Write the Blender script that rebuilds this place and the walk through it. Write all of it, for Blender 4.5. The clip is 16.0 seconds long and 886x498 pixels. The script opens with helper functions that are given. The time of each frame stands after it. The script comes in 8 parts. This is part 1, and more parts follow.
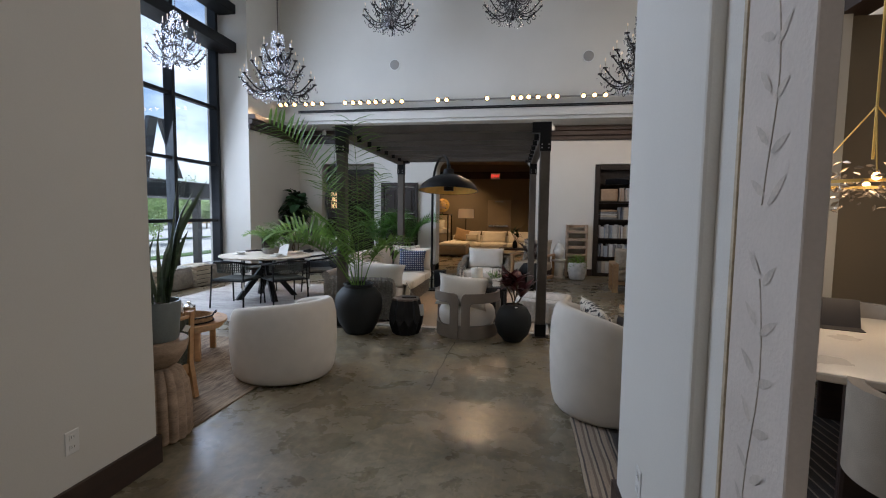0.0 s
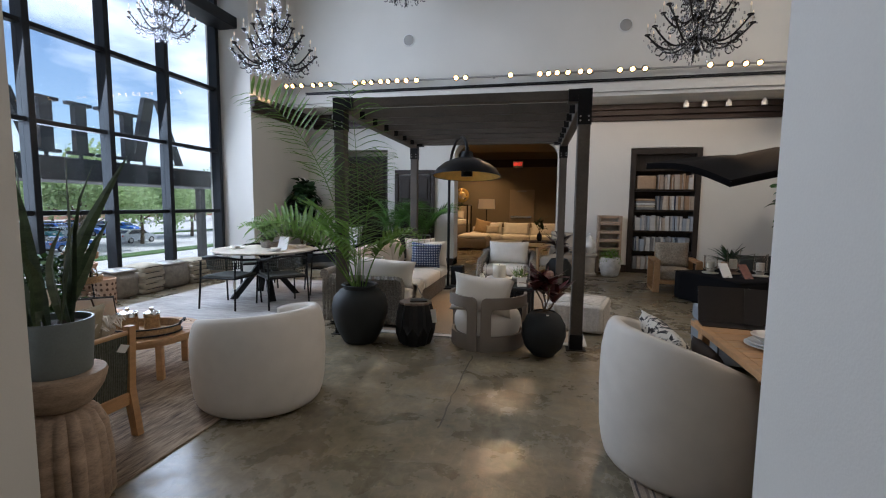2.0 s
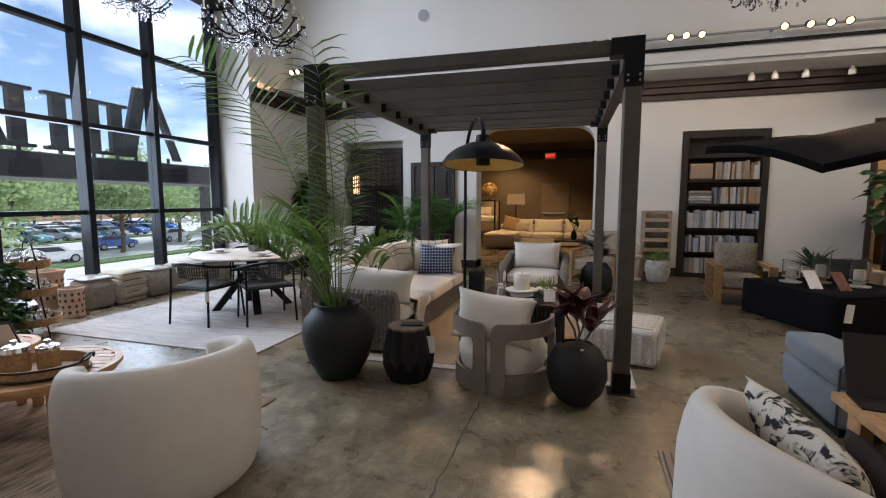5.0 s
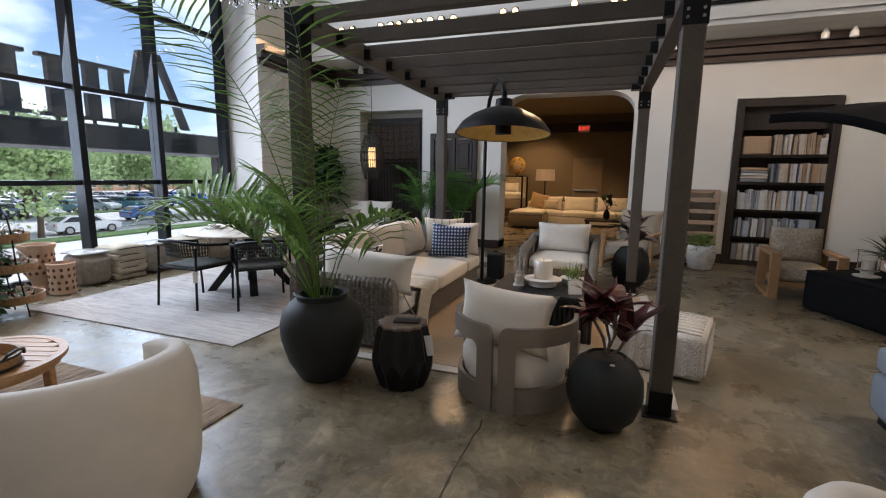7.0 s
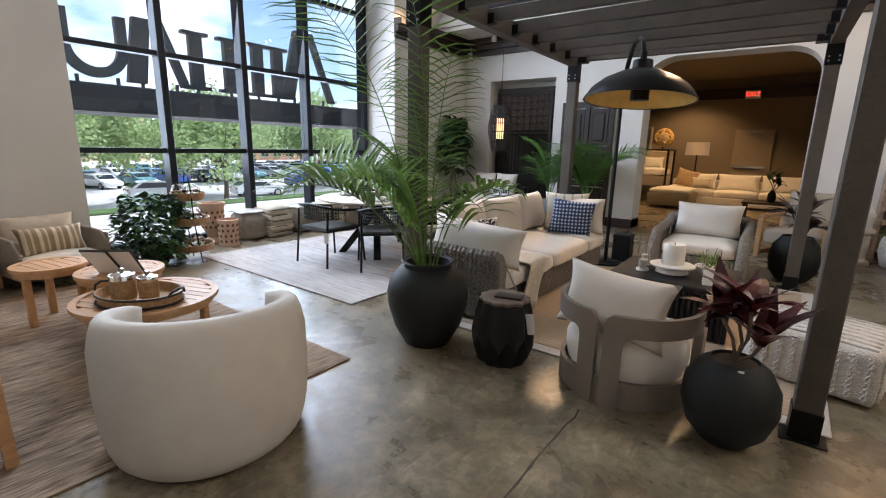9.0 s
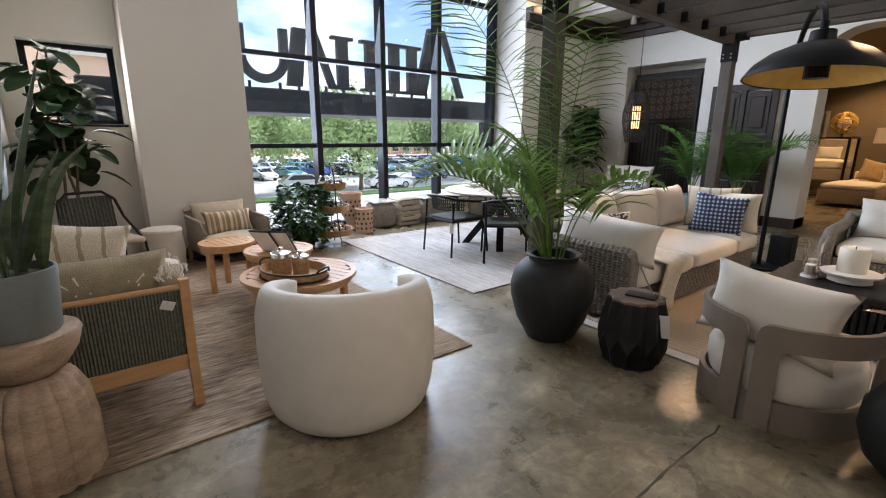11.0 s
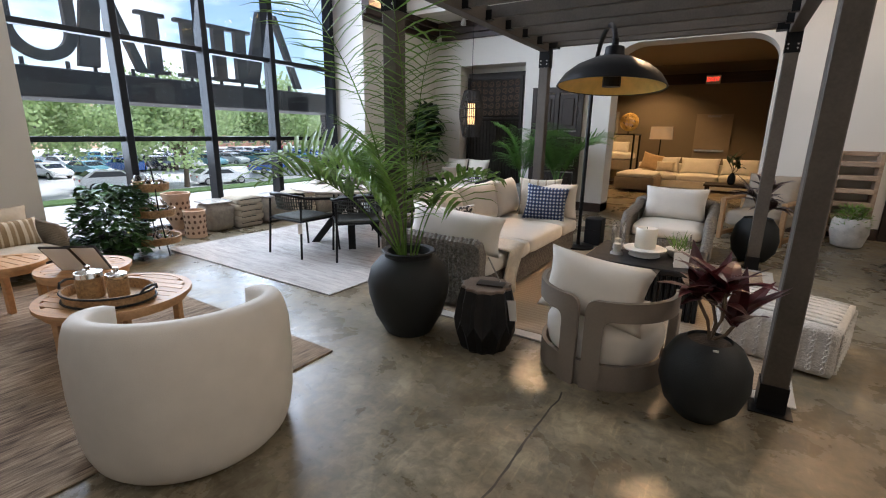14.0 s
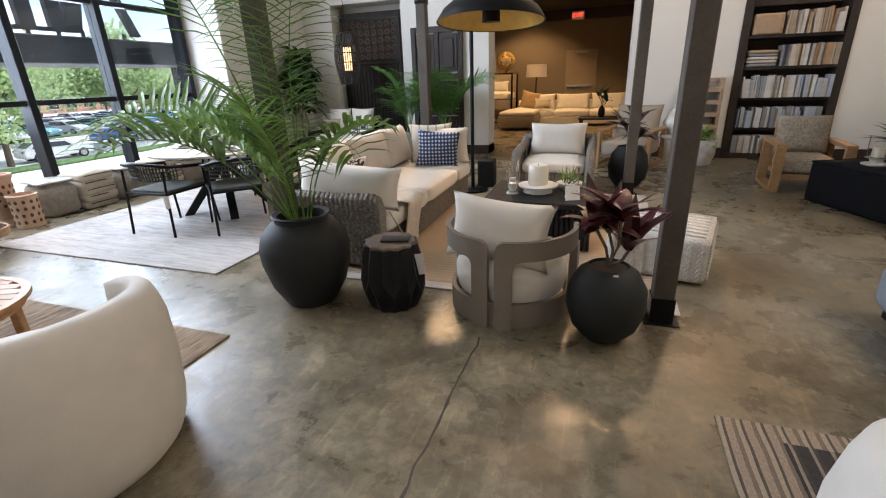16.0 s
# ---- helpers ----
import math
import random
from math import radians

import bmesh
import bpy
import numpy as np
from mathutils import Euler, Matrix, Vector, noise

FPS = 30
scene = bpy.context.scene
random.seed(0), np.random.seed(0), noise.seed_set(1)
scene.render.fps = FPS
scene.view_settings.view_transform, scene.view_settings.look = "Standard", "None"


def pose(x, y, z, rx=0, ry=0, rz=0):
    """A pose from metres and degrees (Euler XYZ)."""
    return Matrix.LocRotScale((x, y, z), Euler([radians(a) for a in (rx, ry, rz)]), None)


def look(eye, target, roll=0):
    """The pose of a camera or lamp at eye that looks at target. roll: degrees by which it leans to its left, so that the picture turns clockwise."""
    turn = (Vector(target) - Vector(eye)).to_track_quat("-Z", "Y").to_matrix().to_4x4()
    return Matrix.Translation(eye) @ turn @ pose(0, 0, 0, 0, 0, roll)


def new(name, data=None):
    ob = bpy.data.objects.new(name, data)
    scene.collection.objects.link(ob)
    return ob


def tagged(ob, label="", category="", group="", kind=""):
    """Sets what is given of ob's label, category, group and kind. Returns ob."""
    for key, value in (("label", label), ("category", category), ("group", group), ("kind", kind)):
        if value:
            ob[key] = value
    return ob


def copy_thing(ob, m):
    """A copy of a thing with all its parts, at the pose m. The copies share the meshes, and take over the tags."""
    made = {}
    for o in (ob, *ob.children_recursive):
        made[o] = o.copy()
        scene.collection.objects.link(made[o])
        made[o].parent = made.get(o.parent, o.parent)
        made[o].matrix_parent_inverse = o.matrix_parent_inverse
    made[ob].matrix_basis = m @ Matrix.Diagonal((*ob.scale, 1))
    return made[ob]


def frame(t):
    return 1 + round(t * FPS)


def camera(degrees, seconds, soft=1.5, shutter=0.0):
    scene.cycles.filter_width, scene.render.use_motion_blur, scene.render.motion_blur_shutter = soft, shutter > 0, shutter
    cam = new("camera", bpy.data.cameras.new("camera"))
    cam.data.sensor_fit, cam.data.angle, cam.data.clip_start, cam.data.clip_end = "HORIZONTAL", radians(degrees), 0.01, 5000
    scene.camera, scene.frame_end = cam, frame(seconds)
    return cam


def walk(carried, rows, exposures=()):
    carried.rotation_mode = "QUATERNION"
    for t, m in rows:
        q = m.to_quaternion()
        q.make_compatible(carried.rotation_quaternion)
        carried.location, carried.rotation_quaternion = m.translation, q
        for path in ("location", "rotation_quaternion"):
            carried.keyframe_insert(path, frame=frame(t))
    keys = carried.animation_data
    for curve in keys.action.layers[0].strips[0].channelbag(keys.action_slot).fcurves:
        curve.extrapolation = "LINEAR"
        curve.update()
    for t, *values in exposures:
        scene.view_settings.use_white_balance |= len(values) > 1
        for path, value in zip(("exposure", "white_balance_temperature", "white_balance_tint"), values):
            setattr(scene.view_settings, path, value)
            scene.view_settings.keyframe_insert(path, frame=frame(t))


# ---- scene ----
cam = camera(88.3, 16.0, soft=1.1)
PATH = [
    (0, (0.259, 0.462, 1.513), (-0.086, 2.426, 1.359), 0.7),
    (0.5, (0.205, 0.66, 1.514), (-0.152, 2.62, 1.341), 0.7),
    (1, (0.18, 0.912, 1.477), (-0.194, 2.869, 1.299), 0.5),
    (1.5, (0.136, 1.145, 1.494), (-0.253, 3.098, 1.305), 0.6),
    (2, (0.143, 1.372, 1.477), (-0.288, 3.315, 1.285), 0.6),
    (2.5, (0.161, 1.608, 1.48), (-0.325, 3.538, 1.288), 0.5),
    (3, (0.154, 1.797, 1.49), (-0.354, 3.721, 1.294), 0.3),
    (3.5, (0.125, 1.989, 1.481), (-0.375, 3.916, 1.289), 0.2),
    (6, (0.182, 2.914, 1.465), (-0.443, 4.798, 1.223), 0.1),
    (6.5, (0.17, 3.09, 1.463), (-0.467, 4.967, 1.192), 0.4),
    (7, (0.146, 3.22, 1.453), (-0.541, 5.072, 1.138), 0.7),
    (7.5, (0.152, 3.283, 1.444), (-0.615, 5.093, 1.078), 1.1),
    (8, (0.191, 3.344, 1.449), (-0.685, 5.096, 1.045), 1.4),
    (8.5, (0.223, 3.369, 1.441), (-0.785, 5.043, 1.015), 1.5),
    (9, (0.248, 3.376, 1.432), (-0.92, 4.94, 0.996), 1.2),
    (9.5, (0.257, 3.351, 1.419), (-1.072, 4.781, 0.984), 0.5),
    (10, (0.259, 3.323, 1.418), (-1.21, 4.608, 0.98), 0.0),
    (10.2, (0.249, 3.326, 1.412), (-1.269, 4.552, 0.974), -0.1),
    (12.3, (0.22, 3.33, 1.432), (-1.312, 4.522, 0.947), 0.4),
    (12.5, (0.211, 3.334, 1.437), (-1.271, 4.585, 0.946), 0.5),
    (13, (0.208, 3.353, 1.447), (-1.143, 4.742, 0.95), 0.6),
    (13.5, (0.193, 3.348, 1.447), (-1.01, 4.867, 0.949), 0.7),
    (14, (0.179, 3.337, 1.453), (-0.871, 4.965, 0.958), 0.9),
    (14.5, (0.166, 3.337, 1.453), (-0.735, 5.054, 0.963), 0.8),
    (15, (0.138, 3.346, 1.459), (-0.628, 5.125, 0.961), 0.5),
    (15.5, (0.099, 3.375, 1.443), (-0.575, 5.176, 0.891), -0.2),
    (16, (0.075, 3.459, 1.428), (-0.547, 5.225, 0.726), -2.1),
]
LIGHT = [(0, 0.4, 5660, 14), (2, 0.4, 5660, 14), (2.5, 0.52, 5710, 14), (3.5, 0.68, 5810, 15), (6, 0.5, 5910, 16), (7, 0.58, 5910, 16), (7.5, 0.7, 5910, 16), (9, 0.9, 5910, 16), (12.5, 0.92, 6060, 16), (14.5, 0.83, 5910, 15), (15.2, 0.86, 5910, 15), (16, 1.15, 6010, 15)]
walk(cam, [(t, look(eye, target, roll)) for t, eye, target, roll in PATH], LIGHT)

# ---- world, sun, large lights ----
world = bpy.data.worlds.new("daylight")
scene.world = world
world.use_nodes = True
_n, _l = world.node_tree.nodes, world.node_tree.links
_n.clear()
_sky = _n.new("ShaderNodeTexSky")
_sky.sky_type, _sky.sun_disc = "NISHITA", False
_sky.sun_elevation, _sky.sun_rotation = radians(58), radians(60)
_tc = _n.new("ShaderNodeTexCoord")
_map = _n.new("ShaderNodeMapping")
_map.inputs["Scale"].default_value = (1.6, 1.6, 4.2)
_cl = _n.new("ShaderNodeTexNoise")
_cl.inputs["Scale"].default_value, _cl.inputs["Detail"].default_value = 2.1, 7
_ramp = _n.new("ShaderNodeValToRGB")
_ramp.color_ramp.elements[0].position, _ramp.color_ramp.elements[1].position = 0.44, 0.62
_mixc = _n.new("ShaderNodeMixRGB")
_mixc.inputs[2].default_value = (8.4, 8.7, 9.1, 1)
_bg, _wo = _n.new("ShaderNodeBackground"), _n.new("ShaderNodeOutputWorld")
_bg.inputs["Strength"].default_value = 0.135
_l.new(_tc.outputs["Generated"], _map.inputs["Vector"])
_l.new(_map.outputs[0], _cl.inputs["Vector"])
_l.new(_cl.outputs[0], _ramp.inputs[0])
_l.new(_ramp.outputs[0], _mixc.inputs[0])
_l.new(_sky.outputs[0], _mixc.inputs[1])
_l.new(_mixc.outputs[0], _bg.inputs[0])
_l.new(_bg.outputs[0], _wo.inputs[0])


def lamp(name, kind, m, energy, colour, **settings):
    d = bpy.data.lights.new(name, kind)
    d.energy, d.color = energy, colour
    for key, value in settings.items():
        if key == "size":
            d.size = value
        elif key == "size_y":
            d.shape, d.size_y = "RECTANGLE", value
        elif key == "spot":
            d.spot_size, d.spot_blend = radians(value), 0.6
        elif key == "radius":
            d.shadow_soft_size = value
        elif key == "angle":
            d.angle = radians(value)
    ob = new(name, d)
    ob.matrix_world = m
    return ob


lamp("sun", "SUN", look((6, 20, 30), (0, 8, 0)), 4.0, (1, 0.95, 0.88), angle=0.6)
# daylight standing in the tall window's opening and in the small window
lamp("window_light", "AREA", look((-6.5, 7.2, 3.6), (-2, 7.0, 2.2)), 330, (0.84, 0.92, 1.0), size=3.8, size_y=5.4)
lamp("small_window_light", "AREA", look((-6.36, 3.37, 2.0), (-4, 3.5, 1.6)), 9, (1.0, 0.9, 0.78), size=0.8, size_y=0.8)

# ---- materials ----
WARM = (1.0, 0.62, 0.30)


def nodes_of(name):
    m = bpy.data.materials.new(name)
    m.use_nodes = True
    t = m.node_tree
    return m, t.nodes, t.links, t.nodes["Principled BSDF"]


def mat(name, col, rough=0.6, metal=0.0, var=0.18, scale=6.0, bump=0.15, bscale=90.0, stretch=(1, 1, 1), col2=None, coat=0.0, rvar=0.12, island=0.0, thin=0.0):
    """A surface with colour that varies at two scales, roughness that varies with it, and a fine relief."""
    m, n, l, b = nodes_of(name)
    tc = n.new("ShaderNodeTexCoord")
    mp = n.new("ShaderNodeMapping")
    mp.inputs["Scale"].default_value = stretch
    l.new(tc.outputs["Object"], mp.inputs["Vector"])
    big, fine = n.new("ShaderNodeTexNoise"), n.new("ShaderNodeTexNoise")
    big.inputs["Scale"].default_value, big.inputs["Detail"].default_value = scale, 5
    fine.inputs["Scale"].default_value, fine.inputs["Detail"].default_value = bscale, 3
    for t in (big, fine):
        l.new(mp.outputs[0], t.inputs["Vector"])
    mixn = n.new("ShaderNodeMath")
    mixn.operation = "MULTIPLY_ADD"
    mixn.inputs[1].default_value, mixn.inputs[2].default_value = 0.35, 0.0
    l.new(fine.outputs[0], mixn.inputs[0])
    add = n.new("ShaderNodeMath")
    add.operation = "MULTIPLY_ADD"
    add.inputs[1].default_value = 0.65
    l.new(big.outputs[0], add.inputs[0])
    l.new(mixn.outputs[0], add.inputs[2])
    ramp = n.new("ShaderNodeValToRGB")
    ramp.color_ramp.elements[0].position, ramp.color_ramp.elements[1].position = 0.33, 0.67
    c2 = col2 or tuple(min(1, c * (1 + var)) for c in col)
    c1 = tuple(c * (1 - var) for c in col)
    ramp.color_ramp.elements[0].color, ramp.color_ramp.elements[1].color = (*c1, 1), (*c2, 1)
    l.new(add.outputs[0], ramp.inputs[0])
    out = ramp.outputs[0]
    if island:
        geo, hsv, mr = n.new("ShaderNodeObjectInfo"), n.new("ShaderNodeHueSaturation"), n.new("ShaderNodeMapRange")
        mr.inputs["To Min"].default_value, mr.inputs["To Max"].default_value = 1 - island, 1 + island
        l.new(geo.outputs["Random"], mr.inputs["Value"])
        l.new(mr.outputs[0], hsv.inputs["Value"])
        l.new(out, hsv.inputs["Color"])
        out = hsv.outputs[0]
    l.new(out, b.inputs["Base Color"])
    rr = n.new("ShaderNodeMapRange")
    rr.inputs["To Min"].default_value, rr.inputs["To Max"].default_value = max(0.02, rough - rvar), min(1, rough + rvar)
    l.new(big.outputs[0], rr.inputs["Value"])
    l.new(rr.outputs[0], b.inputs["Roughness"])
    b.inputs["Metallic"].default_value = metal
    b.inputs["Coat Weight"].default_value = coat
    if bump:
        bp = n.new("ShaderNodeBump")
        bp.inputs["Strength"].default_value, bp.inputs["Distance"].default_value = bump, 0.01
        l.new(fine.outputs[0], bp.inputs["Height"])
        l.new(bp.outputs[0], b.inputs["Normal"])
    if thin:
        tr, mx = n.new("ShaderNodeBsdfTranslucent"), n.new("ShaderNodeMixShader")
        mx.inputs[0].default_value = thin
        l.new(out, tr.inputs["Color"])
        l.new(b.outputs[0], mx.inputs[1])
        l.new(tr.outputs[0], mx.inputs[2])
        l.new(mx.outputs[0], n["Material Output"].inputs["Surface"])
    return m


def glow(name, col, strength):
    m, n, l, b = nodes_of(name)
    b.inputs["Base Color"].default_value = (*col, 1)
    b.inputs["Emission Color"].default_value = (*col, 1)
    b.inputs["Emission Strength"].default_value = strength
    return m


def glassy(name, col=(1, 1, 1), rough=0.0, ior=1.45):
    m, n, l, b = nodes_of(name)
    b.inputs["Base Color"].default_value = (*col, 1)
    b.inputs["Transmission Weight"].default_value = 1.0
    b.inputs["Roughness"].default_value, b.inputs["IOR"].default_value = rough, ior
    return m


def pane_glass(name):
    """Thin clear sheet: lets light straight through and mirrors a little at a slant."""
    m, n, l, b = nodes_of(name)
    n.remove(b)
    tr, gl, mx, fr = n.new("ShaderNodeBsdfTransparent"), n.new("ShaderNodeBsdfGlossy"), n.new("ShaderNodeMixShader"), n.new("ShaderNodeLayerWeight")
    gl.inputs["Roughness"].default_value = 0.02
    tr.inputs["Color"].default_value = (0.93, 0.96, 0.97, 1)
    fr.inputs["Blend"].default_value = 0.12
    half = n.new("ShaderNodeMath")
    half.operation = "MULTIPLY_ADD"
    half.inputs[1].default_value, half.inputs[2].default_value = 0.35, 0.02
    l.new(fr.outputs["Facing"], half.inputs[0])
    l.new(half.outputs[0], mx.inputs[0])
    l.new(tr.outputs[0], mx.inputs[1])
    l.new(gl.outputs[0], mx.inputs[2])
    l.new(mx.outputs[0], n["Material Output"].inputs["Surface"])
    return m


def concrete():
    """Polished, acid-stained concrete: cloudy stain, worn ragged patches where the sealer is gone, fine scuffs."""
    m, n, l, b = nodes_of("polished_concrete")
    tc = n.new("ShaderNodeTexCoord")
    mp = n.new("ShaderNodeMapping")
    mp.inputs["Scale"].default_value, mp.inputs["Rotation"].default_value = (3.0, 0.5, 1), (0, 0, 0.5)
    l.new(tc.outputs["Object"], mp.inputs["Vector"])
    noises = []
    for s, dt, di, src in ((0.7, 9, 0.3, tc.outputs["Object"]), (3.4, 10, 0.2, tc.outputs["Object"]), (60, 4, 0, tc.outputs["Object"]), (1.25, 8, 0.5, tc.outputs["Object"]), (9, 6, 0.3, mp.outputs[0]), (13, 9, 0.6, tc.outputs["Object"])):
        t = n.new("ShaderNodeTexNoise")
        t.inputs["Scale"].default_value, t.inputs["Detail"].default_value, t.inputs["Distortion"].default_value = s, dt, di
        t.inputs["Roughness"].default_value = 0.66
        l.new(src, t.inputs["Vector"])
        noises.append(t.outputs[0])

    def ramp(src, stops):
        r = n.new("ShaderNodeValToRGB")
        e = r.color_ramp.elements
        e[0].position, e[0].color = stops[0][0], (*stops[0][1], 1)
        e[1].position, e[1].color = stops[-1][0], (*stops[-1][1], 1)
        for pos, c in stops[1:-1]:
            e.new(pos).color = (*c, 1)
        l.new(src, r.inputs[0])
        return r.outputs[0]

    def times(a, c, f=1.0):
        mul = n.new("ShaderNodeMixRGB")
        mul.blend_type = "MULTIPLY"
        mul.inputs[0].default_value = f
        l.new(a, mul.inputs[1])
        l.new(c, mul.inputs[2])
        return mul.outputs[0]

    base = ramp(noises[0], [(0.34, (0.105, 0.085, 0.052)), (0.5, (0.172, 0.147, 0.10)), (0.66, (0.25, 0.223, 0.165))])
    base = times(base, ramp(noises[1], [(0.34, (0.74, 0.72, 0.69)), (0.66, (1.28, 1.26, 1.22))]))
    worn = ramp(noises[3], [(0.53, (1, 1, 1)), (0.56, (1.22, 1.2, 1.15))])
    base = times(base, worn)
    base = times(base, ramp(noises[4], [(0.56, (1, 1, 1)), (0.70, (1.5, 1.47, 1.42))]), 0.9)
    base = times(base, ramp(noises[5], [(0.40, (0.62, 0.6, 0.56)), (0.5, (1, 1, 1)), (0.60, (1.32, 1.31, 1.28))]), 0.55)
    l.new(base, b.inputs["Base Color"])
    rough = ramp(noises[3], [(0.40, (0.23,) * 3), (0.53, (0.30,) * 3), (0.56, (0.42,) * 3)])
    rough = times(rough, ramp(noises[1], [(0.3, (0.8,) * 3), (0.7, (1.3,) * 3)]))
    l.new(rough, b.inputs["Roughness"])
    bp = n.new("ShaderNodeBump")
    bp.inputs["Strength"].default_value, bp.inputs["Distance"].default_value = 0.04, 0.01
    l.new(noises[2], bp.inputs["Height"])
    l.new(bp.outputs[0], b.inputs["Normal"])
    return m


def stripes(name, cols, period, axis=0, rough=0.9, wob=0.02, bump=0.5, bscale=160, streak=(1, 1, 1)):
    """Bands of colour along one object axis, made uneven by noise: woven rugs and cushions."""
    m, n, l, b = nodes_of(name)
    tc, sep = n.new("ShaderNodeTexCoord"), n.new("ShaderNodeSeparateXYZ")
    nz = n.new("ShaderNodeTexNoise")
    nz.inputs["Scale"].default_value = 9
    mp = n.new("ShaderNodeMapping")
    mp.inputs["Scale"].default_value = streak
    l.new(tc.outputs["Object"], mp.inputs[0])
    l.new(mp.outputs[0], nz.inputs["Vector"])
    l.new(tc.outputs["Object"], sep.inputs[0])
    wob_n = n.new("ShaderNodeMath")
    wob_n.operation = "MULTIPLY_ADD"
    wob_n.inputs[1].default_value = wob
    l.new(nz.outputs[0], wob_n.inputs[0])
    l.new(sep.outputs[axis], wob_n.inputs[2])
    dv, fr = n.new("ShaderNodeMath"), n.new("ShaderNodeMath")
    dv.operation, fr.operation = "DIVIDE", "FRACT"
    dv.inputs[1].default_value = period
    l.new(wob_n.outputs[0], dv.inputs[0])
    l.new(dv.outputs[0], fr.inputs[0])
    ramp = n.new("ShaderNodeValToRGB")
    ramp.color_ramp.interpolation = "CONSTANT"
    el = ramp.color_ramp.elements
    el[0].color, el[0].position = (*cols[0][1], 1), 0
    el[1].color, el[1].position = (*cols[1][1], 1), cols[1][0]
    for pos, c in cols[2:]:
        x = el.new(pos)
        x.color = (*c, 1)
    l.new(fr.outputs[0], ramp.inputs[0])
    fine = n.new("ShaderNodeTexNoise")
    fine.inputs["Scale"].default_value = bscale
    l.new(mp.outputs[0], fine.inputs["Vector"])
    mr = n.new("ShaderNodeMapRange")
    mr.inputs["To Min"].default_value, mr.inputs["To Max"].default_value = 0.6, 1.4
    l.new(fine.outputs[0], mr.inputs["Value"])
    mul = n.new("ShaderNodeMixRGB")
    mul.blend_type = "MULTIPLY"
    mul.inputs[0].default_value = 1
    l.new(ramp.outputs[0], mul.inputs[1])
    l.new(mr.outputs[0], mul.inputs[2])
    l.new(mul.outputs[0], b.inputs["Base Color"])
    b.inputs["Roughness"].default_value = rough
    bp = n.new("ShaderNodeBump")
    bp.inputs["Strength"].default_value, bp.inputs["Distance"].default_value = bump, 0.01
    l.new(fine.outputs[0], bp.inputs["Height"])
    l.new(bp.outputs[0], b.inputs["Normal"])
    return m


def heather(name, dark, mid, light, scale=(60, 3, 1), rough=0.95):
    """A hand-loomed rug: broken fine streaks of several yarns along one axis, over cloudy fading."""
    m, n, l, b = nodes_of(name)
    tc = n.new("ShaderNodeTexCoord")

    def nz(sc, s, detail):
        mp, t = n.new("ShaderNodeMapping"), n.new("ShaderNodeTexNoise")
        mp.inputs["Scale"].default_value = sc
        t.inputs["Scale"].default_value, t.inputs["Detail"].default_value = s, detail
        l.new(tc.outputs["Object"], mp.inputs[0])
        l.new(mp.outputs[0], t.inputs["Vector"])
        return t.outputs[0]

    a, c, d = nz(scale, 1.0, 6), nz((1, 1, 1), 2.2, 5), nz((1, 1, 1), 170, 2)
    e = nz(tuple(q * 0.22 if q > 10 else q * 0.3 for q in scale), 1.0, 3)
    s1, s2 = n.new("ShaderNodeMath"), n.new("ShaderNodeMath")
    s1.operation = s2.operation = "MULTIPLY_ADD"
    s1.inputs[1].default_value, s2.inputs[1].default_value = 0.5, 0.35
    half = n.new("ShaderNodeMath")
    half.operation = "MULTIPLY"
    half.inputs[1].default_value = 0.3
    l.new(c, half.inputs[0])
    l.new(e, s2.inputs[0])
    l.new(half.outputs[0], s2.inputs[2])
    l.new(a, s1.inputs[0])
    l.new(s2.outputs[0], s1.inputs[2])
    r = n.new("ShaderNodeValToRGB")
    el = r.color_ramp.elements
    el[0].position, el[0].color = 0.44, (*dark, 1)
    el[1].position, el[1].color = 0.70, (*light, 1)
    el.new(0.56).color = (*mid, 1)
    l.new(s1.outputs[0], r.inputs[0])
    mr, mul = n.new("ShaderNodeMapRange"), n.new("ShaderNodeMixRGB")
    mr.inputs["To Min"].default_value, mr.inputs["To Max"].default_value = 0.7, 1.3
    l.new(d, mr.inputs["Value"])
    mul.blend_type = "MULTIPLY"
    mul.inputs[0].default_value = 1
    l.new(r.outputs[0], mul.inputs[1])
    l.new(mr.outputs[0], mul.inputs[2])
    l.new(mul.outputs[0], b.inputs["Base Color"])
    b.inputs["Roughness"].default_value = rough
    bp = n.new("ShaderNodeBump")
    bp.inputs["Strength"].default_value, bp.inputs["Distance"].default_value = 0.5, 0.01
    l.new(a, bp.inputs["Height"])
    l.new(bp.outputs[0], b.inputs["Normal"])
    return m


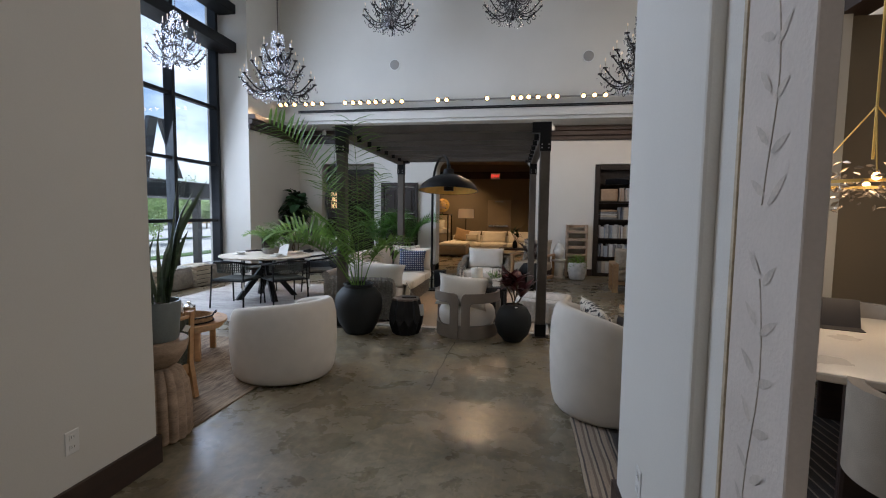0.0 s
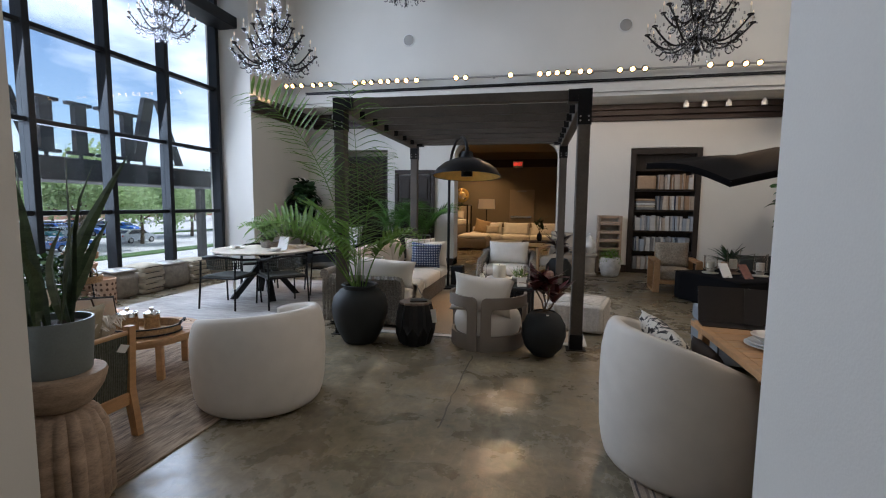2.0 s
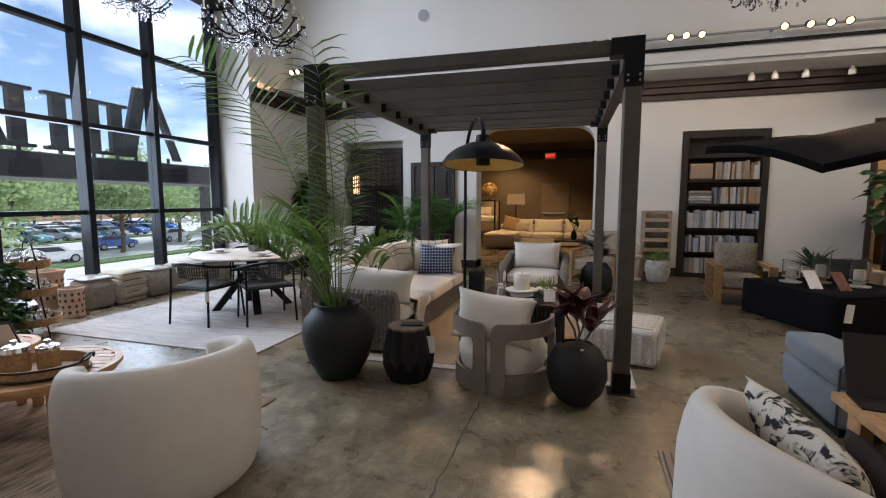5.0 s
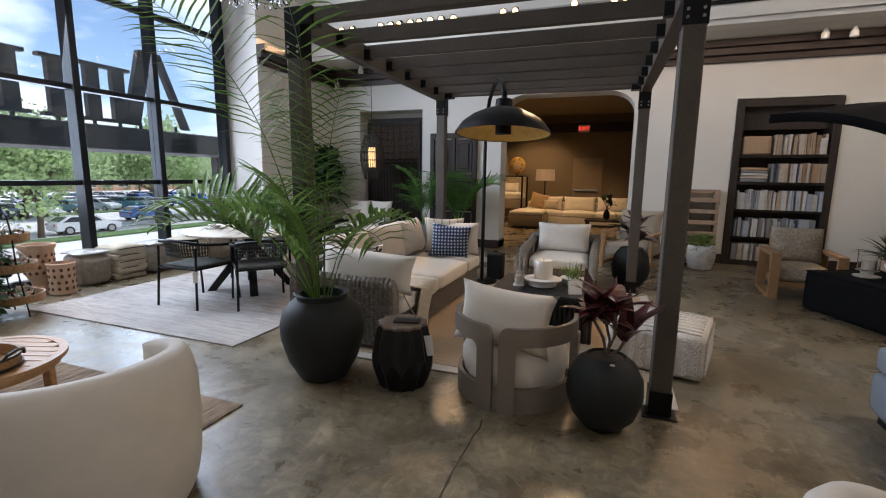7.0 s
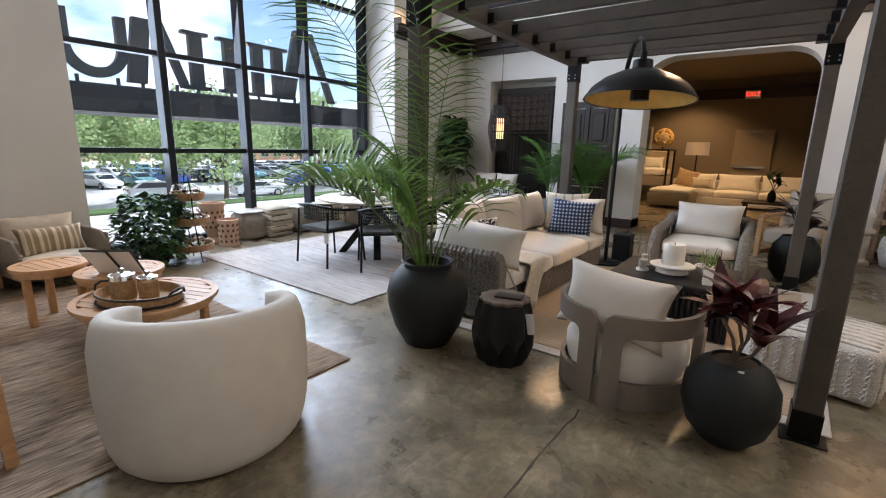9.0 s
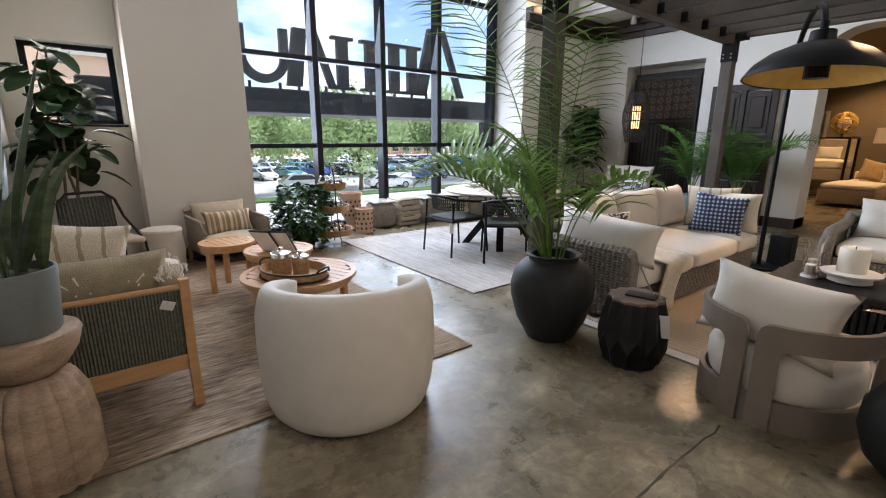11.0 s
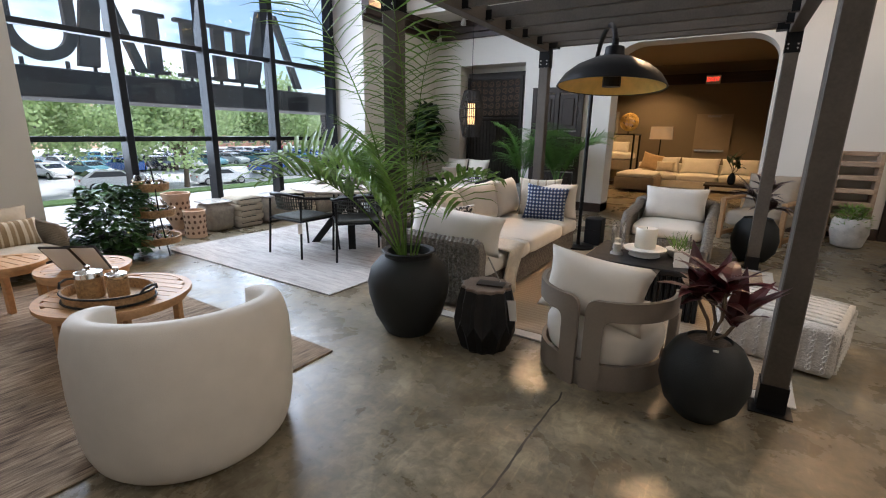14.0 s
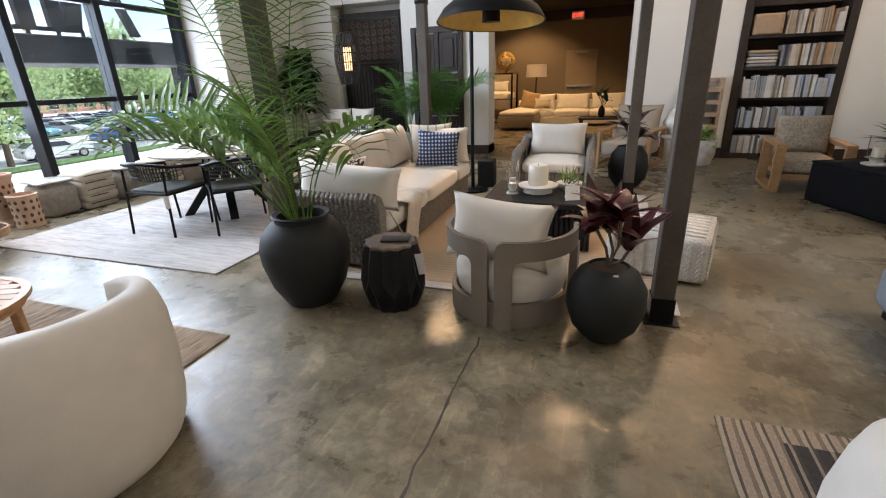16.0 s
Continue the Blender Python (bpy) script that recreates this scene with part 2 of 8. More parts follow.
def plaid():
    m, n, l, b = nodes_of("blue_plaid_fabric")
    tc, mp = n.new("ShaderNodeTexCoord"), n.new("ShaderNodeMapping")
    l.new(tc.outputs["Object"], mp.inputs[0])
    outs = []
    for axis in ("X", "Z"):
        w = n.new("ShaderNodeTexWave")
        w.bands_direction = axis
        w.inputs["Scale"].default_value, w.inputs["Distortion"].default_value = 8.0, 0.8
        l.new(mp.outputs[0], w.inputs["Vector"])
        r = n.new("ShaderNodeValToRGB")
        r.color_ramp.elements[0].position, r.color_ramp.elements[1].position = 0.55, 0.62
        l.new(w.outputs[0], r.inputs[0])
        outs.append(r.outputs[0])
    mx = n.new("ShaderNodeMixRGB")
    mx.blend_type = "MIX"
    mx.inputs[0].default_value = 0.5
    l.new(outs[0], mx.inputs[1])
    l.new(outs[1], mx.inputs[2])
    col = n.new("ShaderNodeValToRGB")
    col.color_ramp.elements[0].color, col.color_ramp.elements[1].color = (0.022, 0.03, 0.07, 1), (0.55, 0.57, 0.58, 1)
    k = col.color_ramp.elements.new(0.6)
    k.color = (0.075, 0.12, 0.24, 1)
    l.new(mx.outputs[0], col.inputs[0])
    l.new(col.outputs[0], b.inputs["Base Color"])
    b.inputs["Roughness"].default_value = 0.9
    return m


def blotch(name, dark, light, scale, cut, rough=0.9, soft=0.04):
    """Two-tone print with ragged shapes."""
    m, n, l, b = nodes_of(name)
    tc, nz, r = n.new("ShaderNodeTexCoord"), n.new("ShaderNodeTexNoise"), n.new("ShaderNodeValToRGB")
    nz.inputs["Scale"].default_value, nz.inputs["Detail"].default_value, nz.inputs["Distortion"].default_value = scale, 3, 2.2
    l.new(tc.outputs["Object"], nz.inputs["Vector"])
    r.color_ramp.elements[0].position, r.color_ramp.elements[1].position = cut - soft, cut + soft
    r.color_ramp.elements[0].color, r.color_ramp.elements[1].color = (*dark, 1), (*light, 1)
    l.new(nz.outputs[0], r.inputs[0])
    l.new(r.outputs[0], b.inputs["Base Color"])
    b.inputs["Roughness"].default_value = rough
    return m


PAINT = mat("warm_white_wall_paint", (0.66, 0.635, 0.58), 0.75, var=0.035, scale=1.2, bump=0.06, bscale=140)
CEIL = mat("ceiling_paint", (0.6, 0.58, 0.54), 0.8, var=0.03, scale=1, bump=0.04)
TAUPE = mat("taupe_wall_paint", (0.215, 0.172, 0.115), 0.75, var=0.05, scale=1.5, bump=0.05)
FLOOR = concrete()
DARKWOOD = mat("dark_stained_wood", (0.035, 0.02, 0.014), 0.45, var=0.35, scale=3, bscale=40, stretch=(1, 1, 8), bump=0.1)
SHELFWOOD = mat("espresso_shelf_wood", (0.032, 0.024, 0.019), 0.5, var=0.3, scale=4, bscale=50, stretch=(6, 1, 1), bump=0.1)
BLACKMETAL = mat("black_powder_coated_metal", (0.012, 0.012, 0.013), 0.42, 0.6, var=0.2, scale=10, bump=0.05)
FRAMEMETAL = mat("dark_window_frame_metal", (0.016, 0.018, 0.021), 0.5, 0.15, var=0.2, scale=5, bump=0.03)
PERGOLA = mat("weathered_grey_brown_timber", (0.085, 0.072, 0.058), 0.6, var=0.28, scale=3, bscale=60, stretch=(1, 1, 1), bump=0.12)
GLASS = pane_glass("window_pane")
BOUCLE = mat("ivory_boucle_fabric", (0.62, 0.58, 0.515), 0.95, var=0.05, scale=9, bump=0.2, bscale=320)
CREAM = mat("cream_outdoor_fabric", (0.72, 0.675, 0.60), 0.92, var=0.05, scale=7, bump=0.25, bscale=260)
LINEN = mat("natural_linen", (0.52, 0.45, 0.34), 0.93, var=0.12, scale=14, bump=0.35, bscale=240)
WICKER = mat("grey_wicker", (0.20, 0.175, 0.145), 0.7, var=0.6, scale=60, bump=0.4, bscale=180)
GREYTEAK = mat("grey_washed_teak", (0.215, 0.18, 0.145), 0.62, var=0.09, scale=5, bscale=70, stretch=(1, 1, 1), bump=0.12)
TEAK = mat("honey_teak", (0.46, 0.26, 0.115), 0.5, var=0.2, scale=5, bscale=55, stretch=(1, 7, 7), bump=0.1, island=0.1)
OAK = mat("oiled_oak", (0.36, 0.21, 0.095), 0.5, var=0.22, scale=5, bscale=60, stretch=(7, 1, 7), bump=0.1)
CARVED = mat("whitewashed_mango_wood", (0.34, 0.245, 0.17), 0.7, var=0.4, scale=7, bscale=60, stretch=(1, 1, 3), bump=0.2)
POTBLACK = mat("matt_charcoal_ceramic", (0.016, 0.018, 0.018), 0.62, var=0.2, scale=6, bump=0.12, bscale=130)
POTGREY = mat("blue_grey_glazed_ceramic", (0.16, 0.18, 0.175), 0.5, var=0.12, scale=6, bump=0.06)
POTWHITE = mat("white_distressed_ceramic", (0.62, 0.60, 0.56), 0.55, var=0.25, scale=9, bump=0.1)
EBONY = mat("ebonised_wood", (0.009, 0.009, 0.0095), 0.5, var=0.3, scale=12, bump=0.1)
STOOLTOP = mat("worn_bronze_wood_top", (0.16, 0.115, 0.085), 0.4, var=0.3, scale=14, bump=0.1)
TERRA = mat("pale_terracotta", (0.54, 0.37, 0.26), 0.85, var=0.2, scale=8, bump=0.2)
LEAF = mat("palm_leaf", (0.15, 0.26, 0.05), 0.42, var=0.4, scale=14, bump=0.05, island=0.3, thin=0.4)
LEAFDARK = mat("dark_glossy_leaf", (0.02, 0.05, 0.017), 0.5, var=0.4, scale=10, bump=0.05, island=0.3)
LEAFFIG = mat("fiddle_leaf", (0.04, 0.095, 0.026), 0.38, var=0.4, scale=10, bump=0.05, island=0.35)
LEAFRED = mat("burgundy_leaf", (0.27, 0.018, 0.034), 0.33, var=0.6, scale=7, bump=0.05, col2=(0.045, 0.022, 0.02), island=0.5)
SNAKE = mat("banded_snake_leaf", (0.028, 0.05, 0.02), 0.4, var=0.5, scale=6, stretch=(1, 1, 4), bump=0.05, col2=(0.09, 0.13, 0.06))
BARK = mat("bark", (0.12, 0.085, 0.055), 0.85, var=0.3, scale=20, bump=0.5)
SOIL = mat("potting_soil", (0.035, 0.024, 0.016), 0.95, var=0.4, scale=40, bump=0.8)
CONCSTOOL = mat("pale_cast_stone", (0.5, 0.46, 0.39), 0.8, var=0.15, scale=8, bump=0.2)
GLASSJAR = glassy("clear_glass")
WAX = mat("ivory_wax", (0.8, 0.74, 0.62), 0.5, var=0.04, bump=0.02)
WHITECER = mat("white_ceramic", (0.72, 0.7, 0.66), 0.35, var=0.05, bump=0.02)
MARBLE = mat("pale_stone_top", (0.62, 0.55, 0.45), 0.3, var=0.12, scale=2.5, bump=0.02)
ROPE = mat("charcoal_rope", (0.05, 0.053, 0.045), 0.85, var=0.4, scale=60, bump=0.4)
LOUNGEROPE = mat("grey_green_rope", (0.1, 0.105, 0.082), 0.85, var=0.35, scale=60, bump=0.4)
GREYFAB = mat("blue_grey_fabric", (0.22, 0.245, 0.27), 0.93, var=0.07, scale=10, bump=0.25, bscale=250)
TAUPEFAB = mat("taupe_fabric", (0.31, 0.26, 0.2), 0.93, var=0.1, scale=10, bump=0.25, bscale=250)
BLACKFAB = mat("black_canvas", (0.007, 0.007, 0.008), 0.9, var=0.2, scale=8, bump=0.15)
RUSTFAB = mat("ochre_fabric", (0.42, 0.29, 0.15), 0.93, var=0.15, scale=12, bump=0.3)
RATTAN = mat("honey_rattan", (0.33, 0.2, 0.09), 0.6, var=0.4, scale=50, bump=0.5, bscale=120)
CHROME = mat("polished_nickel", (0.7, 0.68, 0.64), 0.12, 1.0, var=0.05, bump=0.0)
BRASSIN = mat("gold_leaf_lining", (0.70, 0.47, 0.12), 0.45, 0.3, var=0.12, scale=12, bump=0.05)
IRON = mat("wrought_iron", (0.016, 0.013, 0.011), 0.5, 0.7, var=0.3, scale=20, bump=0.2)
CRYSTAL = glassy("crystal", (0.6, 0.6, 0.63), 0.02, 1.7)
CANDLE = mat("candle_sleeve", (0.6, 0.55, 0.45), 0.5, var=0.05, bump=0.02)
WHITEPL = mat("white_plastic", (0.72, 0.71, 0.68), 0.4, var=0.03, bump=0.0)
PAPER = mat("white_card", (0.78, 0.77, 0.74), 0.7, var=0.03, bump=0.0)
SCREEN = mat("black_menu_board", (0.016, 0.012, 0.010), 0.4, var=0.2, bump=0.02)
GREYMETAL = mat("grey_speaker_mesh", (0.32, 0.31, 0.29), 0.6, var=0.08, scale=80, bump=0.3, bscale=400)
BULB = glow("warm_bulb", (1.0, 0.6, 0.22), 4.5)
LANTERN = glow("lantern_bulb_sleeve", (1.0, 0.62, 0.25), 1.1)
LAMPSHADE = glow("lit_shade", (0.5, 0.36, 0.2), 0.15)
EXITRED = glow("exit_red", (1.0, 0.06, 0.03), 1.2)
RUGA = heather("sand_striped_rug", (0.065, 0.042, 0.027), (0.215, 0.152, 0.097), (0.39, 0.30, 0.205), (95, 9, 1))
RUGB = heather("pale_grey_rug", (0.25, 0.23, 0.215), (0.40, 0.375, 0.35), (0.53, 0.50, 0.47), (6, 70, 1))
RUGC = stripes("oatmeal_jute_rug", [(0, (0.46, 0.36, 0.25)), (0.5, (0.41, 0.315, 0.215))], 0.05, axis=1, wob=0.01, streak=(1, 6, 1))
RUGBORDER = mat("pale_rug_border", (0.5, 0.47, 0.42), 0.95, var=0.1, scale=20, bump=0.4)
RUGD = stripes("brown_striped_rug", [(0, (0.30, 0.24, 0.18)), (0.4, (0.17, 0.13, 0.10)), (0.62, (0.34, 0.28, 0.21)), (0.85, (0.08, 0.068, 0.06))], 0.075, axis=0, wob=0.02, streak=(1, 0.4, 1))
RUGDARK = stripes("black_field_rug", [(0, (0.035, 0.032, 0.032)), (0.6, (0.24, 0.205, 0.165)), (0.78, (0.05, 0.044, 0.042))], 0.07, axis=0, wob=0.02, streak=(1, 0.4, 1))
STRIPECUSH = stripes("tan_striped_cushion_fabric", [(0, (0.26, 0.185, 0.10)), (0.35, (0.52, 0.44, 0.31)), (0.5, (0.3, 0.215, 0.12)), (0.75, (0.58, 0.5, 0.37))], 0.12, axis=0, wob=0.004)
DASHCUSH = stripes("cream_dashed_cushion_fabric", [(0, (0.62, 0.56, 0.46)), (0.82, (0.36, 0.29, 0.2))], 0.1, axis=0, wob=0.05)
STRIPEPIL = stripes("cream_pillow_with_brown_bands", [(0, (0.55, 0.49, 0.4)), (0.72, (0.2, 0.155, 0.125)), (0.86, (0.5, 0.43, 0.35)), (0.93, (0.22, 0.17, 0.14))], 0.34, axis=2, wob=0.004)
PLAID = plaid()
INKPRINT = blotch("black_ink_print_fabric", (0.02, 0.018, 0.02), (0.62, 0.58, 0.5), 13, 0.46)
DOTPRINT = blotch("beige_ikat_fabric", (0.29, 0.245, 0.185), (0.46, 0.39, 0.29), 22, 0.5, soft=0.08)
THROWMAT = mat("cream_knit_wool", (0.66, 0.58, 0.46), 0.95, var=0.1, scale=30, bump=0.8, bscale=110)
POUFMAT = mat("ivory_tufted_wool", (0.6, 0.57, 0.52), 0.95, var=0.15, scale=30, bump=0.9, bscale=70)
BASKETFAB = mat("crumpled_grey_jute", (0.26, 0.225, 0.18), 0.95, var=0.25, scale=12, bump=0.7, bscale=40)
ASPHALT = mat("sunlit_car_park", (0.46, 0.45, 0.44), 0.9, var=0.12, scale=0.4, bump=0.1, bscale=30)
GRASS = mat("verge_grass", (0.06, 0.11, 0.03), 0.9, var=0.4, scale=2, bump=0.4)
# leaf green paled past natural: sun glare and haze are in the colour
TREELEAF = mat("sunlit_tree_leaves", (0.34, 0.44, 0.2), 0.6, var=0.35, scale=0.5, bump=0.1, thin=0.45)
BRICKFAR = mat("far_red_brick", (0.42, 0.23, 0.15), 0.85, var=0.15, scale=3, bump=0.1)
STUCCO = mat("sunlit_stucco", (0.72, 0.5, 0.33), 0.85, var=0.08, scale=2, bump=0.1)
SIGNMAT = mat("dark_sign_metal", (0.075, 0.083, 0.095), 0.5, 0.3, var=0.15, scale=4, bump=0.02)
CANOPYMAT = mat("dark_canopy_metal", (0.03, 0.034, 0.04), 0.5, 0.3, var=0.2, scale=2, bump=0.02)
for _m, _s in ((BLACKFAB, 0.1), (EBONY, 0.3), (POTBLACK, 0.3), (SHELFWOOD, 0.3), (BLACKMETAL, 0.35), (LEAFDARK, 0.25), (LEAFFIG, 0.25), (FRAMEMETAL, 0.2)):
    _m.node_tree.nodes["Principled BSDF"].inputs["Specular IOR Level"].default_value = _s
TYRE = mat("tyre_rubber", (0.015, 0.015, 0.015), 0.8, var=0.1, bump=0.05)
CARGLASS = mat("car_glass", (0.02, 0.025, 0.03), 0.08, 0.0, var=0.05, bump=0.0)

# ---- building helpers ----


def part(name, bm, material, parent=None, label="", smooth=False):
    me = bpy.data.meshes.new(name)
    bmesh.ops.recalc_face_normals(bm, faces=bm.faces)
    bm.to_mesh(me)
    bm.free()
    me.materials.append(material)
    if smooth:
        me.polygons.foreach_set("use_smooth", [True] * len(me.polygons))
        if smooth != "all":
            me.set_sharp_from_angle(angle=radians(42))
    ob = new(name, me)
    ob.parent = parent
    return tagged(ob, label=label)


def thing(name, x, y, z=0.0, rz=0.0, label="", category="", group=""):
    ob = new(name)
    ob.matrix_world = pose(x, y, z, 0, 0, rz)
    ob.empty_display_size = 0.1
    return tagged(ob, label, category, group)


def box(bm, x0, x1, y0, y1, z0, z1, bev=0.0, seg=2, m=None):
    t = Matrix.LocRotScale(((x0 + x1) / 2, (y0 + y1) / 2, (z0 + z1) / 2), None, (abs(x1 - x0), abs(y1 - y0), abs(z1 - z0)))
    g = bmesh.ops.create_cube(bm, size=1, matrix=(m @ t) if m else t)
    if bev:
        edges = list({e for v in g["verts"] for e in v.link_edges})
        bmesh.ops.bevel(bm, geom=edges, offset=bev, segments=seg, affect="EDGES", profile=0.5)
    return bm


def B(*a, **k):
    return box(bmesh.new(), *a, **k)


def cyl(bm, p0, p1, r0, r1=None, seg=12, caps=True):
    p0, p1 = Vector(p0), Vector(p1)
    d = p1 - p0
    m = Matrix.Translation((p0 + p1) / 2) @ d.to_track_quat("Z", "Y").to_matrix().to_4x4()
    bmesh.ops.create_cone(bm, cap_ends=caps, segments=seg, radius1=r0, radius2=r0 if r1 is None else r1, depth=d.length, matrix=m)
    return bm


def C(*a, **k):
    return cyl(bmesh.new(), *a, **k)


def lathe(profile, seg=32, bm=None, wave=None, m=None, caps=True):
    """Turn (radius, height) pairs round z. wave(angle, k) scales the radius."""
    bm = bm or bmesh.new()
    rings = []
    for k, (r, z) in enumerate(profile):
        ring = []
        for i in range(seg):
            a = 2 * math.pi * i / seg
            q = r * (wave(a, k) if wave else 1)
            v = Vector((q * math.cos(a), q * math.sin(a), z))
            ring.append(bm.verts.new(m @ v if m else v))
        rings.append(ring)
    for p, q in zip(rings, rings[1:]):
        for i in range(seg):
            bm.faces.new((p[i], p[(i + 1) % seg], q[(i + 1) % seg], q[i]))
    if caps:
        bm.faces.new(rings[0][::-1])
        bm.faces.new(rings[-1])
    return bm


def tube(bm, pts, r, seg=6, taper=1.0):
    """A round bar through points."""
    pts = [Vector(p) for p in pts]
    rings = []
    for i, p in enumerate(pts):
        d = (pts[min(i + 1, len(pts) - 1)] - pts[max(i - 1, 0)]).normalized()
        a = d.orthogonal().normalized() if abs(d.z) > 0.95 else d.cross(Vector((0, 0, 1))).normalized()
        b = d.cross(a)
        rr = r * (1 + (taper - 1) * i / max(1, len(pts) - 1))
        rings.append([bm.verts.new(p + rr * (a * math.cos(2 * math.pi * k / seg) + b * math.sin(2 * math.pi * k / seg))) for k in range(seg)])
    for p, q in zip(rings, rings[1:]):
        for k in range(seg):
            bm.faces.new((p[k], p[(k + 1) % seg], q[(k + 1) % seg], q[k]))
    bm.faces.new(rings[0][::-1])
    bm.faces.new(rings[-1])
    return bm


def pillow(w, h, d, n=14, m=None, bm=None, puff=0.5, pinch=0.07, lump=0.012):
    """A stuffed cushion: w wide in x, h tall in z, d thick in y, with drawn-in sides and soft lumps."""
    bm = bm or bmesh.new()
    s = random.random() * 50
    grid = {}
    for side in (-1, 1):
        for i in range(n + 1):
            for j in range(n + 1):
                u, v = 2 * i / n - 1, 2 * j / n - 1
                rim = i in (0, n) or j in (0, n)
                if rim and side == 1:
                    grid[side, i, j] = grid[-1, i, j]
                    continue
                t = max(0.0, (1 - abs(u) ** 3.2) * (1 - abs(v) ** 3.2)) ** puff
                x = w / 2 * u * (1 - pinch * (1 - v * v))
                z = h / 2 * v * (1 - pinch * (1 - u * u))
                y = side * d / 2 * t + lump * noise.noise(Vector((x * 7 + s, side * 3, z * 7)))
                p = Vector((x, 0 if rim else y, z))
                grid[side, i, j] = bm.verts.new(m @ p if m else p)
    for side in (-1, 1):
        for i in range(n):
            for j in range(n):
                q = [grid[side, i, j], grid[side, i + 1, j], grid[side, i + 1, j + 1], grid[side, i, j + 1]]
                bm.faces.new(q if side < 0 else q[::-1])
    return bm


def softbox(w, dpt, h, bev=0.06, lump=0.01, m=None, crown=0.03):
    """A box cushion with rounded edges, a crowned top and slight sag. Centred in x and y, base at z = 0."""
    bm = B(-w / 2, w / 2, -dpt / 2, dpt / 2, 0, h)
    bmesh.ops.subdivide_edges(bm, edges=bm.edges[:], cuts=7, use_grid_fill=True)
    s = random.random() * 40
    for v in bm.verts:
        x, y, z = v.co
        ex, ey, ez = w / 2 - abs(x), dpt / 2 - abs(y), min(z, h - z)
        cx = max(0, bev - ex) / bev
        cy = max(0, bev - ey) / bev
        cz = max(0, bev - ez) / bev
        k = math.sqrt(cx * cx + cy * cy + cz * cz)
        if k > 1:
            f = 1 - 1 / k
            v.co.x -= math.copysign(cx * bev * f, x)
            v.co.y -= math.copysign(cy * bev * f, y)
            v.co.z -= math.copysign(cz * bev * f, z - h / 2)
        v.co.z += crown * (1 - (2 * x / w) ** 2) * (1 - (2 * y / dpt) ** 2) * (1 if z > h * 0.6 else 0)
        v.co += Vector((1, 1, 1)) * lump * noise.noise(Vector((x * 5 + s, y * 5, z * 5)))
    if m:
        bmesh.ops.transform(bm, matrix=m, verts=bm.verts)
    return bm


def weave(w, h, pitch=0.04, amp=0.009, m=None, bm=None):
    """A woven panel in the x-z plane: strands bulging out between upright stakes."""
    bm = bm or bmesh.new()
    p = max(pitch, 0.034)
    nx, nz = max(4, round(w / p) * 4), max(2, round(h / 0.02) * 2)
    g = []
    for i in range(nx + 1):
        col = []
        for k in range(nz + 1):
            x, z = w * (i / nx - 0.5), h * k / nz
            over = 1 if (i // 4 + k // 4) % 2 else 0.45
            y = -amp * over * (2 * abs(math.sin(math.pi * i / 4)) - 1) + (0.004 if k % 2 else 0)
            q = Vector((x, y, z))
            col.append(bm.verts.new(m @ q if m else q))
        g.append(col)
    for i in range(nx):
        for k in range(nz):
            bm.faces.new((g[i][k], g[i + 1][k], g[i + 1][k + 1], g[i][k + 1]))
    return bm


def wicker_block(w, h, th, r=0.08, p=0.042, m=None):
    """A thick woven upright: strands run up one face, over the rounded top and down the other."""
    bm = bmesh.new()
    prof, q = [], th / 2
    rows = round((h - q) / 0.011)
    prof += [((-q, (h - q) * k / rows), (-1, 0)) for k in range(rows)]
    prof += [((-q * math.cos(math.pi * k / 8), h - q + q * math.sin(math.pi * k / 8)), (-math.cos(math.pi * k / 8), math.sin(math.pi * k / 8))) for k in range(9)]
    prof += [((q, (h - q) * k / rows), (1, 0)) for k in range(rows - 1, -1, -1)]
    nx = round(w / p) * 4
    g = []
    for i in range(nx + 1):
        x = w * (i / nx - 0.5)
        d = max(0.0, r - (w / 2 - abs(x)))
        low = r - math.sqrt(max(0.0, r * r - d * d))
        col = []
        for k, ((y, z), (ny, nz)) in enumerate(prof):
            over = 1 if (i // 4 + k // 4) % 2 else 0.6
            b = 0.011 * over * abs(math.sin(math.pi * i / 4)) - (0.004 if k % 2 else 0)
            v = Vector((x, y + ny * b, z * (1 - low / h) + nz * b))
            col.append(bm.verts.new(m @ v if m else v))
        g.append(col)
    for a, b in zip(g, g[1:]):
        for k in range(len(prof) - 1):
            bm.faces.new((a[k], b[k], b[k + 1], a[k + 1]))
    bm.faces.new(g[0])
    bm.faces.new(g[-1][::-1])
    return bm


def poly(bm, pts, depth, m=None):
    """A flat outline in x-z, pushed out along y by depth."""
    a = [bm.verts.new(m @ Vector((x, 0, z)) if m else Vector((x, 0, z))) for x, z in pts]
    b = [bm.verts.new(m @ Vector((x, depth, z)) if m else Vector((x, depth, z))) for x, z in pts]
    bm.faces.new(a)
    bm.faces.new(b[::-1])
    for i in range(len(pts)):
        j = (i + 1) % len(pts)
        bm.faces.new((a[j], a[i], b[i], b[j]))
    return bm

# ---- large structure ----


def setting(name, bm, material, label="", parent=None, smooth=False):
    ob = part(name, bm, material, parent, smooth=smooth)
    return tagged(ob, label, "", "", "structure")


HIGH = 6.9
YB = 12.31
setting("floor", B(-6.75, 9, -5, 24, -0.12, 0), FLOOR, "polished stained concrete floor with cloudy patches")
setting("ground", B(-420, -6.77, -300, 420, -3.4, -3.2), ASPHALT, "pale sunlit car park surface")
setting("wall_foundation", B(-6.77, -6.5, -5, 24, -3.4, -0.12), STUCCO, "plinth under the building")
setting("ceiling", B(-7.2, 9, -5, 12.8, HIGH, HIGH + 0.15), CEIL, "high white ceiling")
